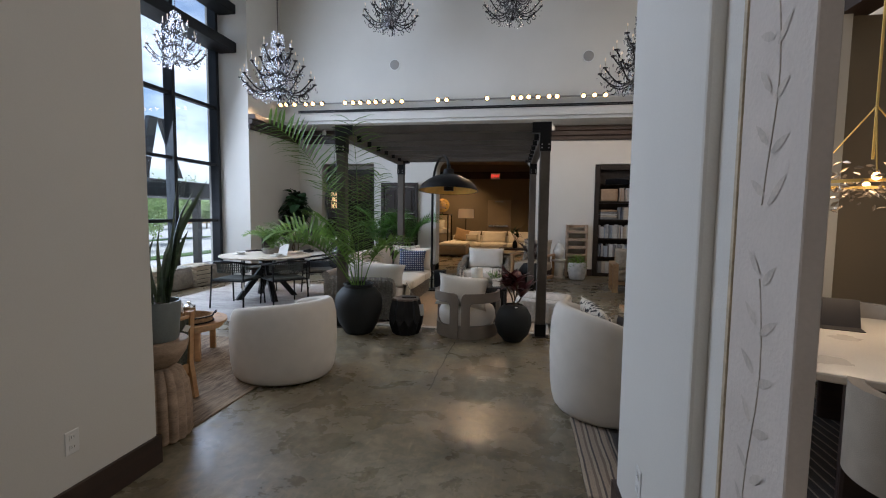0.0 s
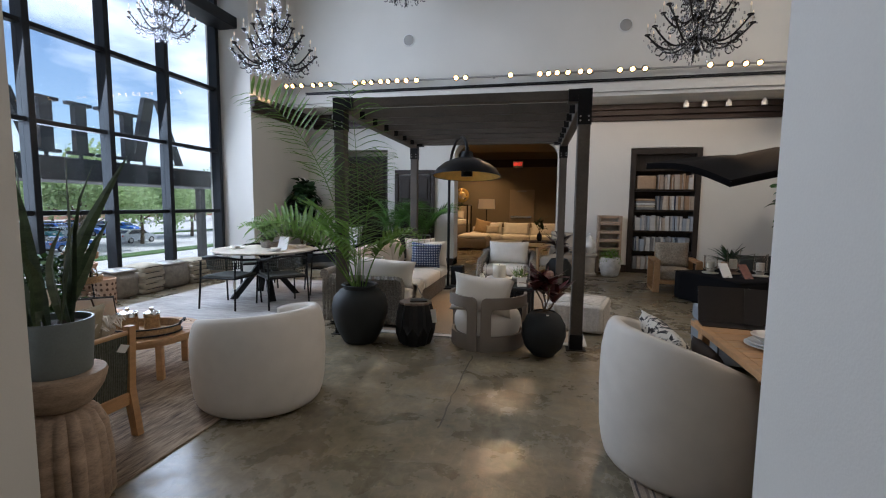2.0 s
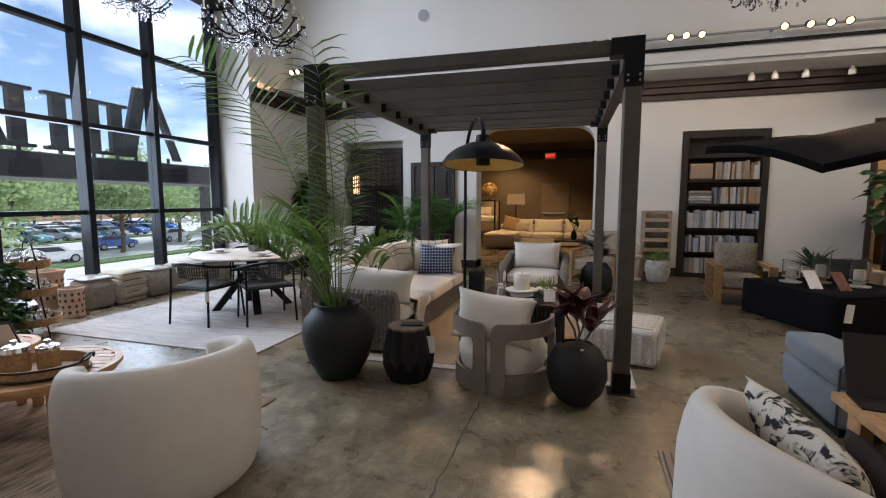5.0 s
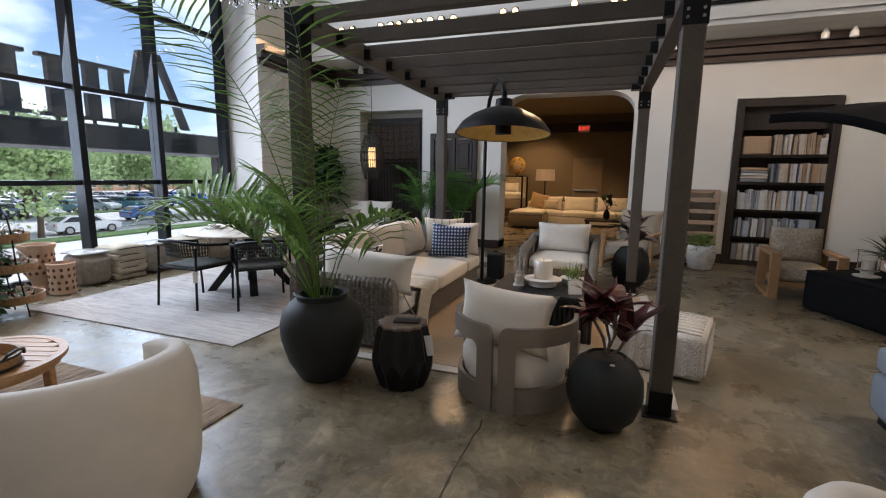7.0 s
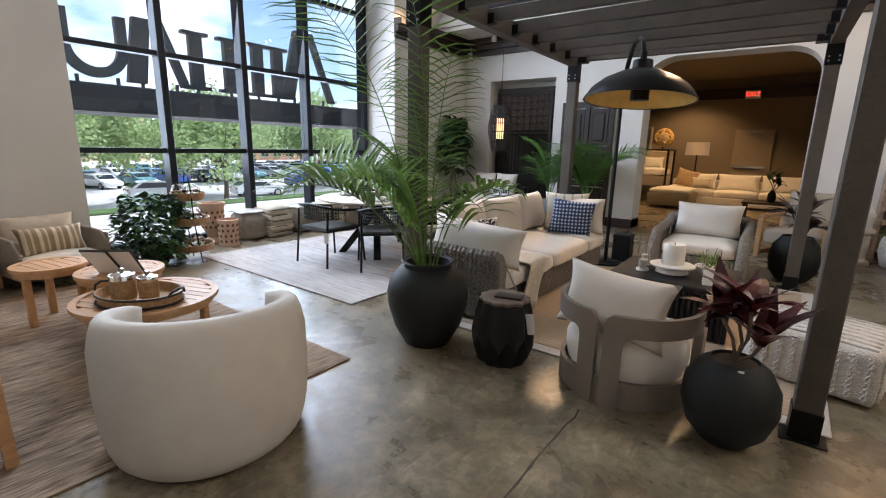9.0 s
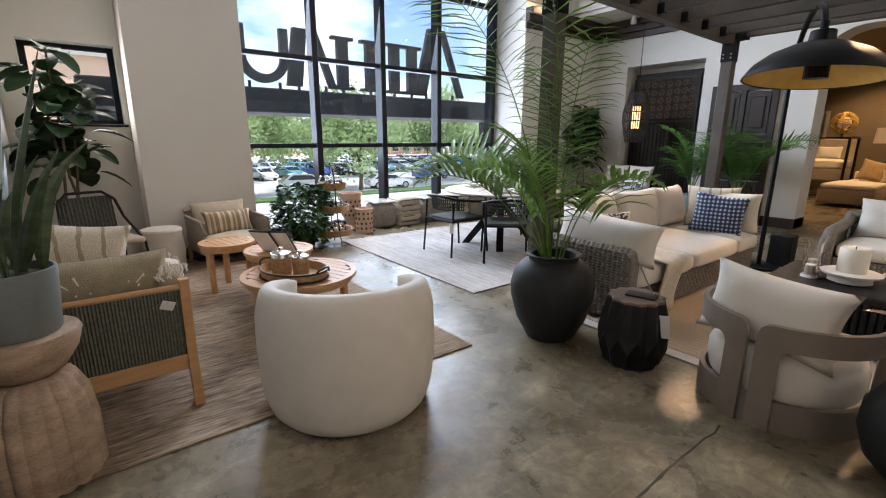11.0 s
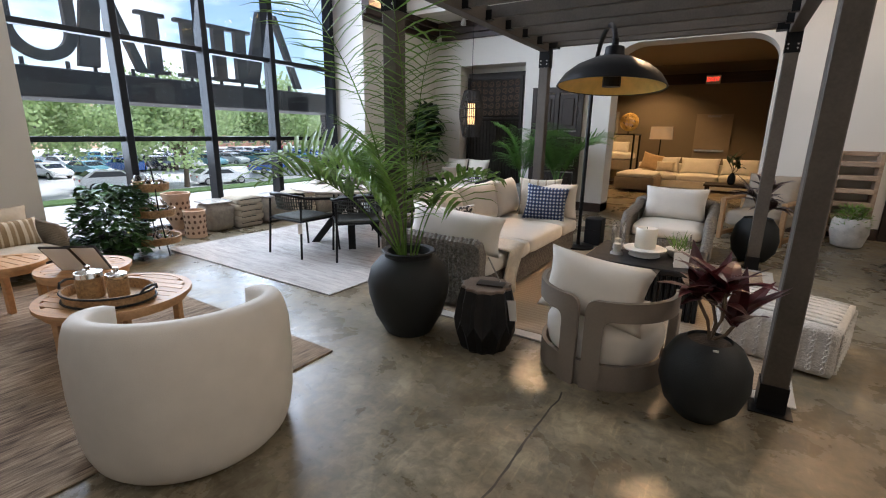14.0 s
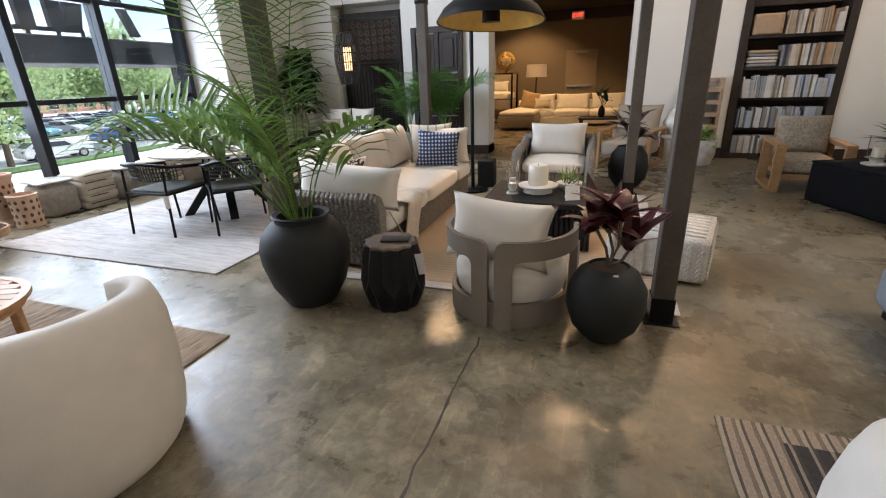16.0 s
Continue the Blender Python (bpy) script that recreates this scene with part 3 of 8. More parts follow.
# near walls that make the opening through which the walk begins
bm = B(-2.1, -1.87, -5, 2.76, 0, HIGH)
box(bm, -6.9, -2.1, 2.56, 2.76, 0, HIGH)
setting("wall_near_left", bm, PAINT, "plain warm white wall beside the opening")
bm = B(0.755, 1.0, 1.88, 2.8, 0, HIGH, bev=0.012)
box(bm, 0.795, 0.9, 1.695, 1.875, 0, HIGH)
setting("wall_near_right", bm, PAINT, "white painted square pier beside the opening")
setting("wall_behind", B(-2.25, 9, -5.2, -5, 0, HIGH), PAINT, "plain white wall")
setting("wall_right", B(9, 9.2, -5, 12.8, 0, HIGH), PAINT, "plain white side wall")
# far-left pier, window wall and small-window wall
setting("wall_window_pier", B(-6.9, -5.88, 3.85, 5.03, 0, HIGH), PAINT, "broad white pier between the windows")
setting("wall_corner_pier", B(-6.9, -5.88, 9.97, 12.8, 0, HIGH), PAINT, "white pier in the far corner")
bm = B(-6.75, -6.45, 2.76, 3.85, 0, 1.56)
box(bm, -6.75, -6.45, 2.76, 3.85, 2.42, HIGH)
box(bm, -6.75, -6.45, 2.76, 2.96, 1.56, 2.42)
box(bm, -6.75, -6.45, 3.80, 3.85, 1.56, 2.42)
setting("wall_small_window", bm, PAINT, "white recessed wall with a small square window")
setting("wall_over_window", B(-6.9, -6.45, 5.03, 9.97, 6.45, HIGH), PAINT, "white wall above the tall window")
# upper back wall, fascia and soffit
setting("wall_back_upper", B(-5.88, 9, 11.4, 11.6, 3.98, HIGH), PAINT, "tall white upper wall above the soffit")
bm = B(-5.88, 9, 11.30, 11.6, 3.78, 3.955)
box(bm, -5.88, 9, 11.36, 11.6, 3.955, 3.98)
setting("trim_fascia", bm, PAINT, "white fascia strip carrying the spotlights")
bm = B(-5.36, 9, 11.285, 11.30, 3.972, 3.992)
box(bm, -5.36, 9, 11.285, 11.36, 4.012, 4.03)
setting("trim_slot", bm, BLACKMETAL, "long black linear air slot")
setting("ceiling_soffit", B(-5.88, 9, 11.6, 12.31, 3.70, 3.78), CEIL, "flat white soffit")
bm = B(-5.88, 9, 11.34, 11.6, 3.70, 3.775)
setting("trim_moulding", bm, PAINT, "white step moulding under the fascia")


def crown_run(bm, x0, x1, y0, y1, nx, ny):
    """Three stepped boards of a dark crown moulding along a wall face whose normal is (nx, ny)."""
    for z0, z1, d in ((3.36, 3.47, 0.05), (3.47, 3.58, 0.11), (3.58, 3.69, 0.18)):
        if ny:
            box(bm, x0, x1, y0 - d, y0, z0, z1, bev=0.008, seg=1)
        else:
            box(bm, x0, x0 + d, y0, y1, z0, z1, bev=0.008, seg=1)
    return bm


bm = crown_run(bmesh.new(), -5.7, 9, YB, YB, 0, -1)
crown_run(bm, -5.88, -5.88, 9.95, 12.3, 1, 0)
setting("trim_crown", bm, DARKWOOD, "dark stained stepped crown moulding")

# back wall with a niche, an arched opening and a doorway
T = 0.5


def arch_face(bm, x0, x1, ztop, rise):
    """Wall above an opening whose upper corners are rounded."""
    pts = [(x0, 3.70), (x0, ztop - rise)]
    for k in range(1, 9):
        a = math.pi / 2 * k / 8
        pts.append((x0 + rise * 1.3 * (1 - math.cos(a)), ztop - rise + rise * math.sin(a)))
    for k in range(0, 8):
        a = math.pi / 2 * (1 - k / 8)
        pts.append((x1 - rise * 1.3 * (1 - math.cos(a)), ztop - rise + rise * math.sin(a)))
    pts += [(x1, ztop - rise), (x1, 3.70)]
    return poly(bm, pts, T, Matrix.Translation((0, YB, 0)))


bm = B(-5.88, -5.22, YB, YB + T, 0, 3.70)
box(bm, -5.22, -3.72, YB, YB + T, 2.83, 3.70)
box(bm, -5.22, -3.72, YB + T, YB + T + 0.1, 0, 3.70)
box(bm, -3.72, -2.02, YB, YB + T, 0, 3.70)
arch_face(bm, -2.02, 0.40, 3.02, 0.36)
box(bm, 0.40, 1.97, YB, YB + T, 0, 3.70)
box(bm, 1.97, 3.42, YB, YB + T, 2.78, 3.70)
box(bm, 1.97, 3.42, YB + 0.4, YB + T, 0, 2.78)
box(bm, 3.42, 5.0, YB, YB + T, 0, 3.70)
box(bm, 5.0, 7.6, YB, YB + T, 2.75, 3.70)
box(bm, 7.6, 9, YB, YB + T, 0, 3.70)
box(bm, -5.88, 9, 11.6, YB + T, 3.78, 3.98)
setting("wall_back", bm, PAINT, "white back wall with niche, arch and doorway")
bm = bmesh.new()
for x0, x1 in ((-5.88, -5.22), (-3.72, -3.52), (-2.5, -2.02), (0.40, 1.97), (3.42, 4.92), (7.68, 9)):
    box(bm, x0, x1, YB - 0.02, YB, 0, 0.17, bev=0.004, seg=1)
box(bm, -5.88, -5.86, 9.97, YB, 0, 0.17)
box(bm, -5.88, -5.86, 3.85, 5.03, 0, 0.12)
box(bm, -1.87, -1.85, -5, 2.78, 0, 0.17)
box(bm, -2.25, -1.87, 2.76, 2.78, 0, 0.17)
box(bm, 0.735, 0.755, 1.82, 2.82, 0, 0.17)
box(bm, 0.755, 1.0, 2.8, 2.82, 0, 0.17)
box(bm, -2.04, -2.02, YB + 0.003, YB + T, 0, 0.17)
box(bm, 0.38, 0.40, YB + 0.003, YB + T, 0, 0.17)
setting("baseboard", bm, DARKWOOD, "dark stained baseboard")
bm = B(4.92, 5.0, YB - 0.05, YB + T, 0, 2.75)
box(bm, 7.6, 7.68, YB - 0.05, YB + T, 0, 2.75)
box(bm, 4.92, 7.68, YB - 0.05, YB + T, 2.75, 2.87)
setting("door_frame_dark", bm, DARKWOOD, "dark timber doorway lining")
setting("wall_bulkhead", B(4.75, 9, 10.7, 11.4, 4.5, HIGH), PAINT, "white boxed bulkhead under the ceiling")

# the warm back room
bm = B(-6.2, -6.0, YB + T, 20.2, 0, 3.6)
box(bm, -6.2, 3.0, 20.0, 20.2, 0, 3.6)
box(bm, 0.95, 1.15, YB + T + 0.003, 20.0, 0, 3.6)
setting("wall_back_room", bm, TAUPE, "taupe painted walls of the lamp-lit back room")
setting("ceiling_back_room", B(-6.2, 3.0, YB + T, 20.2, 3.6, 3.7), TAUPE, "taupe back room ceiling")
bm = B(-6.0, 0.95, 19.86, 20.0, 3.0, 3.3)
box(bm, 0.81, 0.95, 15.2, 19.86, 3.0, 3.3)
setting("trim_back_room", bm, DARKWOOD, "dark timber band round the back room")
bm = B(-1.25, -0.28, 19.95, 20.0, 0, 2.12)
door = setting("door_1", bm, mat("taupe_door_paint", (0.3, 0.24, 0.17), 0.5, var=0.05), "taupe painted flush exit door")
bm = B(-1.2, -0.4, 19.88, 19.93, 1.0, 1.06)
part("push_bar", bm, CHROME, door)
bm = B(-0.95, -0.6, 19.86, 19.94, 2.02, 2.08)
part("door_closer", bm, GREYMETAL, door)
# the room seen through the doorway on the right
bm = B(4.6, 4.8, YB + T + 0.003, 17.2, 0, 3.4)
box(bm, 4.6, 9.2, 17.0, 17.2, 0, 3.4)
box(bm, 9.0, 9.2, YB + T, 17.0, 0, 3.4)
setting("wall_side_room", bm, TAUPE, "warm tan wall of the side room")
setting("ceiling_side_room", B(4.6, 9.2, YB + T, 17.2, 3.4, 3.5), TAUPE, "ceiling of the side room")
# partition of a mirrored dining corner; the reflection is built solid behind the pier
setting("wall_dining", B(3.05, 5.2, 5.2, 5.35, 0, 3.3), TAUPE, "taupe partition wall of the mirrored dining corner")
setting("wall_dining_end", B(2.78, 3.05, 5.15, 5.4, 0, 3.3), PAINT, "white end of the mirrored dining partition")
setting("trim_dining_beam", B(2.95, 3.2, 3.95, 5.4, 3.302, 3.55), DARKWOOD, "dark beam over the mirrored dining corner")

# ---- tall window ----
win = tagged(new("window_1"), "tall dark-framed window with a grid of panes", "", "", "structure")
MY = (5.06, 6.24, 7.39, 8.53, 9.86)
MZ = (0.0, 1.285, 2.53, 3.79, 5.08, 6.42)
for y in MY:
    part("mullion", B(-6.74, -6.54, y - 0.045, y + 0.045, 0, 6.45, bev=0.006, seg=1), FRAMEMETAL, win)
for z in MZ:
    for a, b in zip(MY, MY[1:]):
        part("transom", B(-6.71, -6.58, a + 0.045, b - 0.045, z - 0.01 if z else 0, z + (0.055 if z else 0.1), bev=0.004, seg=1), FRAMEMETAL, win)
for z0, z1 in zip(MZ, MZ[1:]):
    for a, b in zip(MY, MY[1:]):
        g = part("pane", B(-6.655, -6.645, a + 0.045, b - 0.045, z0 + 0.05, z1), GLASS, win)
        g.visible_shadow = False
setting("trim_window_beam", B(-6.54, -6.12, 5.06, 9.95, 5.02, 5.24, bev=0.01, seg=1), FRAMEMETAL, "deep black steel beam across the tall window")
setting("trim_window_beam_upper", B(-6.54, -6.12, 5.06, 9.95, 5.85, 6.05, bev=0.01, seg=1), FRAMEMETAL, "second black steel beam higher up")
win2 = tagged(new("window_2"), "small square black-framed window in a white reveal", "", "", "structure")
for y in (2.99, 3.77):
    part("frame_side", B(-6.72, -6.66, y - 0.03, y + 0.03, 1.56, 2.42), FRAMEMETAL, win2)
for z in (1.585, 2.395):
    part("frame_rail", B(-6.72, -6.66, 3.02, 3.74, z - 0.025, z + 0.025), FRAMEMETAL, win2)
g = part("pane", B(-6.695, -6.685, 3.02, 3.74, 1.61, 2.37), GLASS, win2)
g.visible_shadow = False
part("window_sill", B(-6.66, -6.40, 2.93, 3.83, 1.535, 1.562, bev=0.004, seg=1), BLACKMETAL, win2)

# ---- lamps of the place, with added fill lights ----
SPOTS = (-5.75, -5.59, -5.38, -5.08, -4.9, -4.66, -4.07, -3.86, -3.68, -3.47, -3.29, -3.09, -2.88, -2.66, -1.78, -1.57, -0.64, -0.04, 0.12, 0.3, 0.5, 0.75, 0.93, 1.49, 1.73, 1.95, 3.1, 3.43, 3.7, 3.94)
track = thing("track_rail", 0, 11.3, 4.19, label="long slim grey lighting track along the fascia", category="track light")
part("rail", B(-5.86, 8.5, -0.02, 0.02, -0.015, 0.015), GREYMETAL, track)
for x in range(-5, 9, 2):
    part("bracket", B(x - 0.02, x + 0.02, 0.02, 0.1, -0.02, 0.02), GREYMETAL, track)
spot0 = thing("spotlight", SPOTS[0], 11.19, 4.2, label="small swivel spotlight lit warm on the track", category="spotlight", group="spotlights on the track")
bm = C((0, 0.12, 0), (0, 0.0, -0.02), 0.012)
part("arm", bm, BLACKMETAL, spot0)
bm = lathe([(0.03, 0.06), (0.045, 0.045), (0.055, -0.03), (0.062, -0.05), (0.055, -0.05), (0.048, -0.03)], 16, m=pose(0, -0.02, -0.03, -60))
part("can", bm, BLACKMETAL, spot0, smooth=True)
bm = lathe([(0.047, -0.036), (0.045, -0.04)], 16, m=pose(0, -0.02, -0.03, -60))
part("lens", bm, BULB, spot0, "glowing warm lens")
for k, x in enumerate(SPOTS[1:]):
    copy_thing(spot0, pose(x, 11.19, 4.2, (k * 37 % 5 - 2) * 2, 0, (k * 53 % 7 - 3) * 3))
for x, tx, ty, power, cone in ((-5.6, -5.5, 4.4, 330, 40), (-5.0, -4.6, 8.6, 120, 40), (-3.4, -3.6, 5.2, 120, 40), (-2.8, -1.6, 7.2, 240, 28), (-0.6, -0.85, 4.95, 150, 22), (0.4, 0.2, 6.8, 240, 24), (1.7, 0.05, 4.75, 50, 20), (3.4, 3.7, 9.0, 260, 44), (0.8, -0.6, 7.8, 240, 28)):
    lamp("spot_beam", "SPOT", look((x, 11.0, 4.1), (tx, ty, 0.9 if tx < -5 else 0)), power, WARM, spot=cone, radius=0.05)
s = thing("soffit_spotlight", 2.95, 12.0, 3.66, label="small white can spotlight under the soffit", category="spotlight", group="soffit spotlights")
part("can", lathe([(0.03, 0.05), (0.035, 0.0), (0.055, -0.03), (0.055, -0.1), (0.048, -0.1), (0.045, -0.04)], 14), WHITEPL, s, smooth=True)
for x in (3.3, 3.75, 4.4, -5.0, -4.45, 0.9, -2.2, -0.6):
    copy_thing(s, pose(x, 12.0, 3.66))
lamp("soffit_wash", "AREA", look((2.2, 11.75, 3.64), (2.2, 12.4, 1.2)), 8, (1.0, 0.75, 0.5), size=4.4, size_y=0.1)
# back room lamps, on its ceiling and in the lamps that stand there
for x, y in ((-3.6, 15.6), (-0.8, 16.6), (-2.4, 18.6)):
    lamp("back_room_downlight", "SPOT", look((x, y, 3.55), (x, y + 0.3, 0)), 130, (1.0, 0.6, 0.25), spot=120, radius=0.12)
lamp("side_room_lamp", "POINT", pose(6.6, 15.4, 2.9), 110, (1.0, 0.66, 0.34), radius=0.2)
lamp("dining_lamp", "POINT", pose(2.48, 3.85, 1.5), 14, (1.0, 0.72, 0.42), radius=0.25)
# added, unseen fill lights: one behind the walk, one over the right-hand lounge
lamp("entry_fill_light", "AREA", look((-0.6, -2.2, 6.8), (-0.6, -2.1, 0)), 42, (1.0, 0.95, 0.9), size=2.0)
lamp("hall_fill_light", "AREA", look((5.4, 7.4, 6.8), (4.2, 7.6, 0)), 180, (1.0, 0.84, 0.64), size=2.2)


def speaker(x):
    t = thing("ceiling_speaker", x, 11.4, 5.08, label="round grey flush wall speaker", category="speaker", group="wall speakers")
    part("rim", lathe([(0.135, -0.001), (0.135, 0.012), (0.12, 0.014), (0.12, 0.01)], 28, m=pose(0, 0, 0, 90)), WHITEPL, t, smooth=True)
    part("grille", lathe([(0.12, 0.008), (0.1, 0.016), (0.0005, 0.019)], 28, m=pose(0, 0, 0, 90)), GREYMETAL, t, smooth=True)


speaker(-2.9)
speaker(1.6)


def crystal_chandelier():
    t = thing("crystal_chandelier", -3.70, 7.44, 3.76, label="dark iron crystal chandelier with candle arms", category="chandelier", group="chandeliers")
    t.scale = (0.94, 0.94, 0.96)
    bm = C((0, 0, -0.42), (0, 0, 0.6), 0.012, seg=8)
    for z, r in ((-0.4, 0.05), (-0.25, 0.035), (0.0, 0.06), (0.2, 0.045), (0.45, 0.04)):
        bmesh.ops.create_icosphere(bm, subdivisions=2, radius=r, matrix=Matrix.Translation((0, 0, z)))
    part("stem", bm, IRON, t, smooth=True)
    bm = bmesh.new()
    for k in range(70):
        bmesh.ops.create_cone(bm, cap_ends=True, segments=6, radius1=0.012, radius2=0.012, depth=0.02, matrix=pose(0, 0, 0.6 + k * 0.04, 0, 90 * (k % 2), 0))
    part("chain", bm, IRON, t)
    rnd = random.Random(4)
    cr = bmesh.new()
    for tier, (n, rad, z0, up) in enumerate(((12, 0.60, -0.32, 0.16), (9, 0.42, -0.05, 0.16), (6, 0.25, 0.22, 0.14))):
        for i in range(n):
            a = 2 * math.pi * (i + 0.5 * tier) / n
            pts = []
            for k in range(11):
                s = k / 10
                r = rad * (0.06 + 0.94 * s)
                z = z0 + 0.10 * (1 - s) - 0.13 * math.sin(math.pi * s) + up * s * s
                pts.append((r * math.cos(a), r * math.sin(a), z))
            bm = tube(bmesh.new(), pts, 0.012, 5)
            curl = [(0.75 * rad * math.cos(a) + 0.05 * math.cos(b) * math.cos(a), 0.75 * rad * math.sin(a) + 0.05 * math.cos(b) * math.sin(a), z0 - 0.05 + 0.05 * math.sin(b)) for b in (x * 0.7 for x in range(9))]
            tube(bm, curl, 0.008, 4)
            tip = Vector(pts[-1])
            cyl(bm, tip, tip + Vector((0, 0, 0.012)), 0.034, 0.04, 10)
            arm = part("arm", bm, IRON, t)
            cd = C(tip + Vector((0, 0, 0.012)), tip + Vector((0, 0, 0.10)), 0.010, seg=8)
            part("candle", cd, CANDLE, arm)
            bulb = lathe([(0.003, 0.0), (0.011, 0.018), (0.008, 0.038), (0.001, 0.055)], 8, m=Matrix.Translation(tip + Vector((0, 0, 0.10))))
            part("bulb", bulb, CHANDBULB, arm)
            for q in range(34):
                s = rnd.random()
                p = Vector(pts[min(10, int(s * 10.99))]) + Vector((rnd.uniform(-0.05, 0.05), rnd.uniform(-0.05, 0.05), rnd.uniform(-0.13, 0.10)))
                bmesh.ops.create_icosphere(cr, subdivisions=1, radius=rnd.uniform(0.008, 0.017), matrix=Matrix.Translation(p) @ Matrix.Diagonal((0.8, 0.8, 1.5, 1)))
    for q in range(420):
        a, z = rnd.random() * 6.283, rnd.uniform(-0.45, 0.62)
        r = (0.12 + 0.26 * max(0, 0.5 - abs(z + 0.05))) * (0.4 + 0.6 * rnd.random())
        bmesh.ops.create_icosphere(cr, subdivisions=1, radius=rnd.uniform(0.008, 0.018), matrix=Matrix.Translation((r * math.cos(a), r * math.sin(a), z)) @ Matrix.Diagonal((0.8, 0.8, 1.5, 1)))
    tagged(part("crystal_drop", cr, CRYSTAL, t, "clear hanging crystal drops"), kind="stuff")
    return t


CHANDBULB = glow("clear_candle_bulb", (1.0, 0.82, 0.6), 0.12)
ch = crystal_chandelier()
copy_thing(ch, pose(1.84, 7.5, 3.72, 0, 0, 20)).scale = (0.91, 0.91, 0.96)
copy_thing(ch, pose(-2.62, 10.1, 5.82, 0, 0, 40))
copy_thing(ch, pose(-0.06, 10.0, 5.81, 0, 0, 11))
far = copy_thing(ch, pose(-5.5, 7.38, 4.275, 0, 0, 33))
far.scale = (0.72, 0.72, 0.8)

# ---- pergola ----


def pergola():
    t = thing("pergola", -0.835, 7.78, 0, 1.4, label="grey-brown timber pergola with black steel brackets", category="pergola")
    hx, hy, top, w = 1.29, 1.6, 2.62, 0.06
    for sx in (-1, 1):
        for sy in (-1, 1):
            post = part("post", B(sx * hx - w, sx * hx + w, sy * hy - w, sy * hy + w, 0.006, top - 0.004, bev=0.006, seg=1), PERGOLA, t)
            foot = B(sx * hx - 0.10, sx * hx + 0.10, sy * hy - 0.10, sy * hy + 0.10, 0, 0.008)
            box(foot, sx * hx - w - 0.006, sx * hx + w + 0.006, sy * hy - w - 0.006, sy * hy + w + 0.006, 0.008, 0.16)
            part("steel_foot", foot, BLACKMETAL, post)
            shoe = B(sx * hx - w - 0.006, sx * hx + w + 0.006, sy * hy - w - 0.006, sy * hy + w + 0.006, top - 0.34, top + 0.006)
            inner = sx * (hx - 0.16)
            box(shoe, min(sx * hx, inner), max(sx * hx, inner), sy * hy - w - 0.005, sy * hy + w + 0.005, top - 0.115, top + 0.004)
            part("corner_bracket", shoe, BLACKMETAL, post)
            for zz in (top - 0.3, top - 0.26):
                for ox in (-0.04, 0.04):
                    part("bolt", C((sx * hx + ox, sy * hy - w - 0.006, zz), (sx * hx + ox, sy * hy - w - 0.014, zz), 0.009, seg=6), GREYMETAL, post)
    for sy in (-1, 1):
        part("beam", B(-hx + w, hx - w, sy * hy - 0.04, sy * hy + 0.04, top - 0.095, top, bev=0.005, seg=1), PERGOLA, t)
    for sx in (-1, 1):
        part("side_beam", B(sx * hx - 0.055, sx * hx + 0.055, -hy + w, hy - w, top - 0.15, top, bev=0.005, seg=1), PERGOLA, t)
    n = 6
    for k in range(n):
        y = -hy + (k + 1) * 2 * hy / (n + 1)
        part("rafter", B(-hx + 0.055, hx - 0.055, y - 0.024, y + 0.024, top - 0.122, top - 0.014, bev=0.004, seg=1), PERGOLA, t)
        for sx in (-1, 1):
            part("rafter_hanger", B(sx * (hx - 0.055), sx * (hx - 0.115), y - 0.032, y + 0.032, top - 0.135, top - 0.05), BLACKMETAL, t)


pergola()

# ---- rugs ----


def rug(name, x0, x1, y0, y1, material, label, th=0.012):
    t = tagged(part(name, B(x0, x1, y0, y1, 0.001, th, bev=0.004, seg=1), material), label, "rug")
    return t


rug("area_rug", -5.3, -1.97, 2.95, 5.315, RUGA, "sand and brown striped woven rug")
rug("area_rug", -5.6, -2.79, 6.06, 9.3, RUGB, "pale grey hand-knotted rug under the dining table")
r = rug("area_rug", -1.95, 0.62, 6.26, 9.35, RUGBORDER, "oatmeal jute rug with a pale border")
part("field", B(-1.85, 0.52, 6.36, 9.25, 0.012, 0.016), RUGC, r)
r = rug("area_rug", 0.635, 2.9, 2.9, 5.35, RUGD, "brown and black striped flatweave rug")
part("field", B(0.86, 2.7, 3.0, 5.24, 0.012, 0.015), RUGDARK, r)

# ---- barrel chairs ----


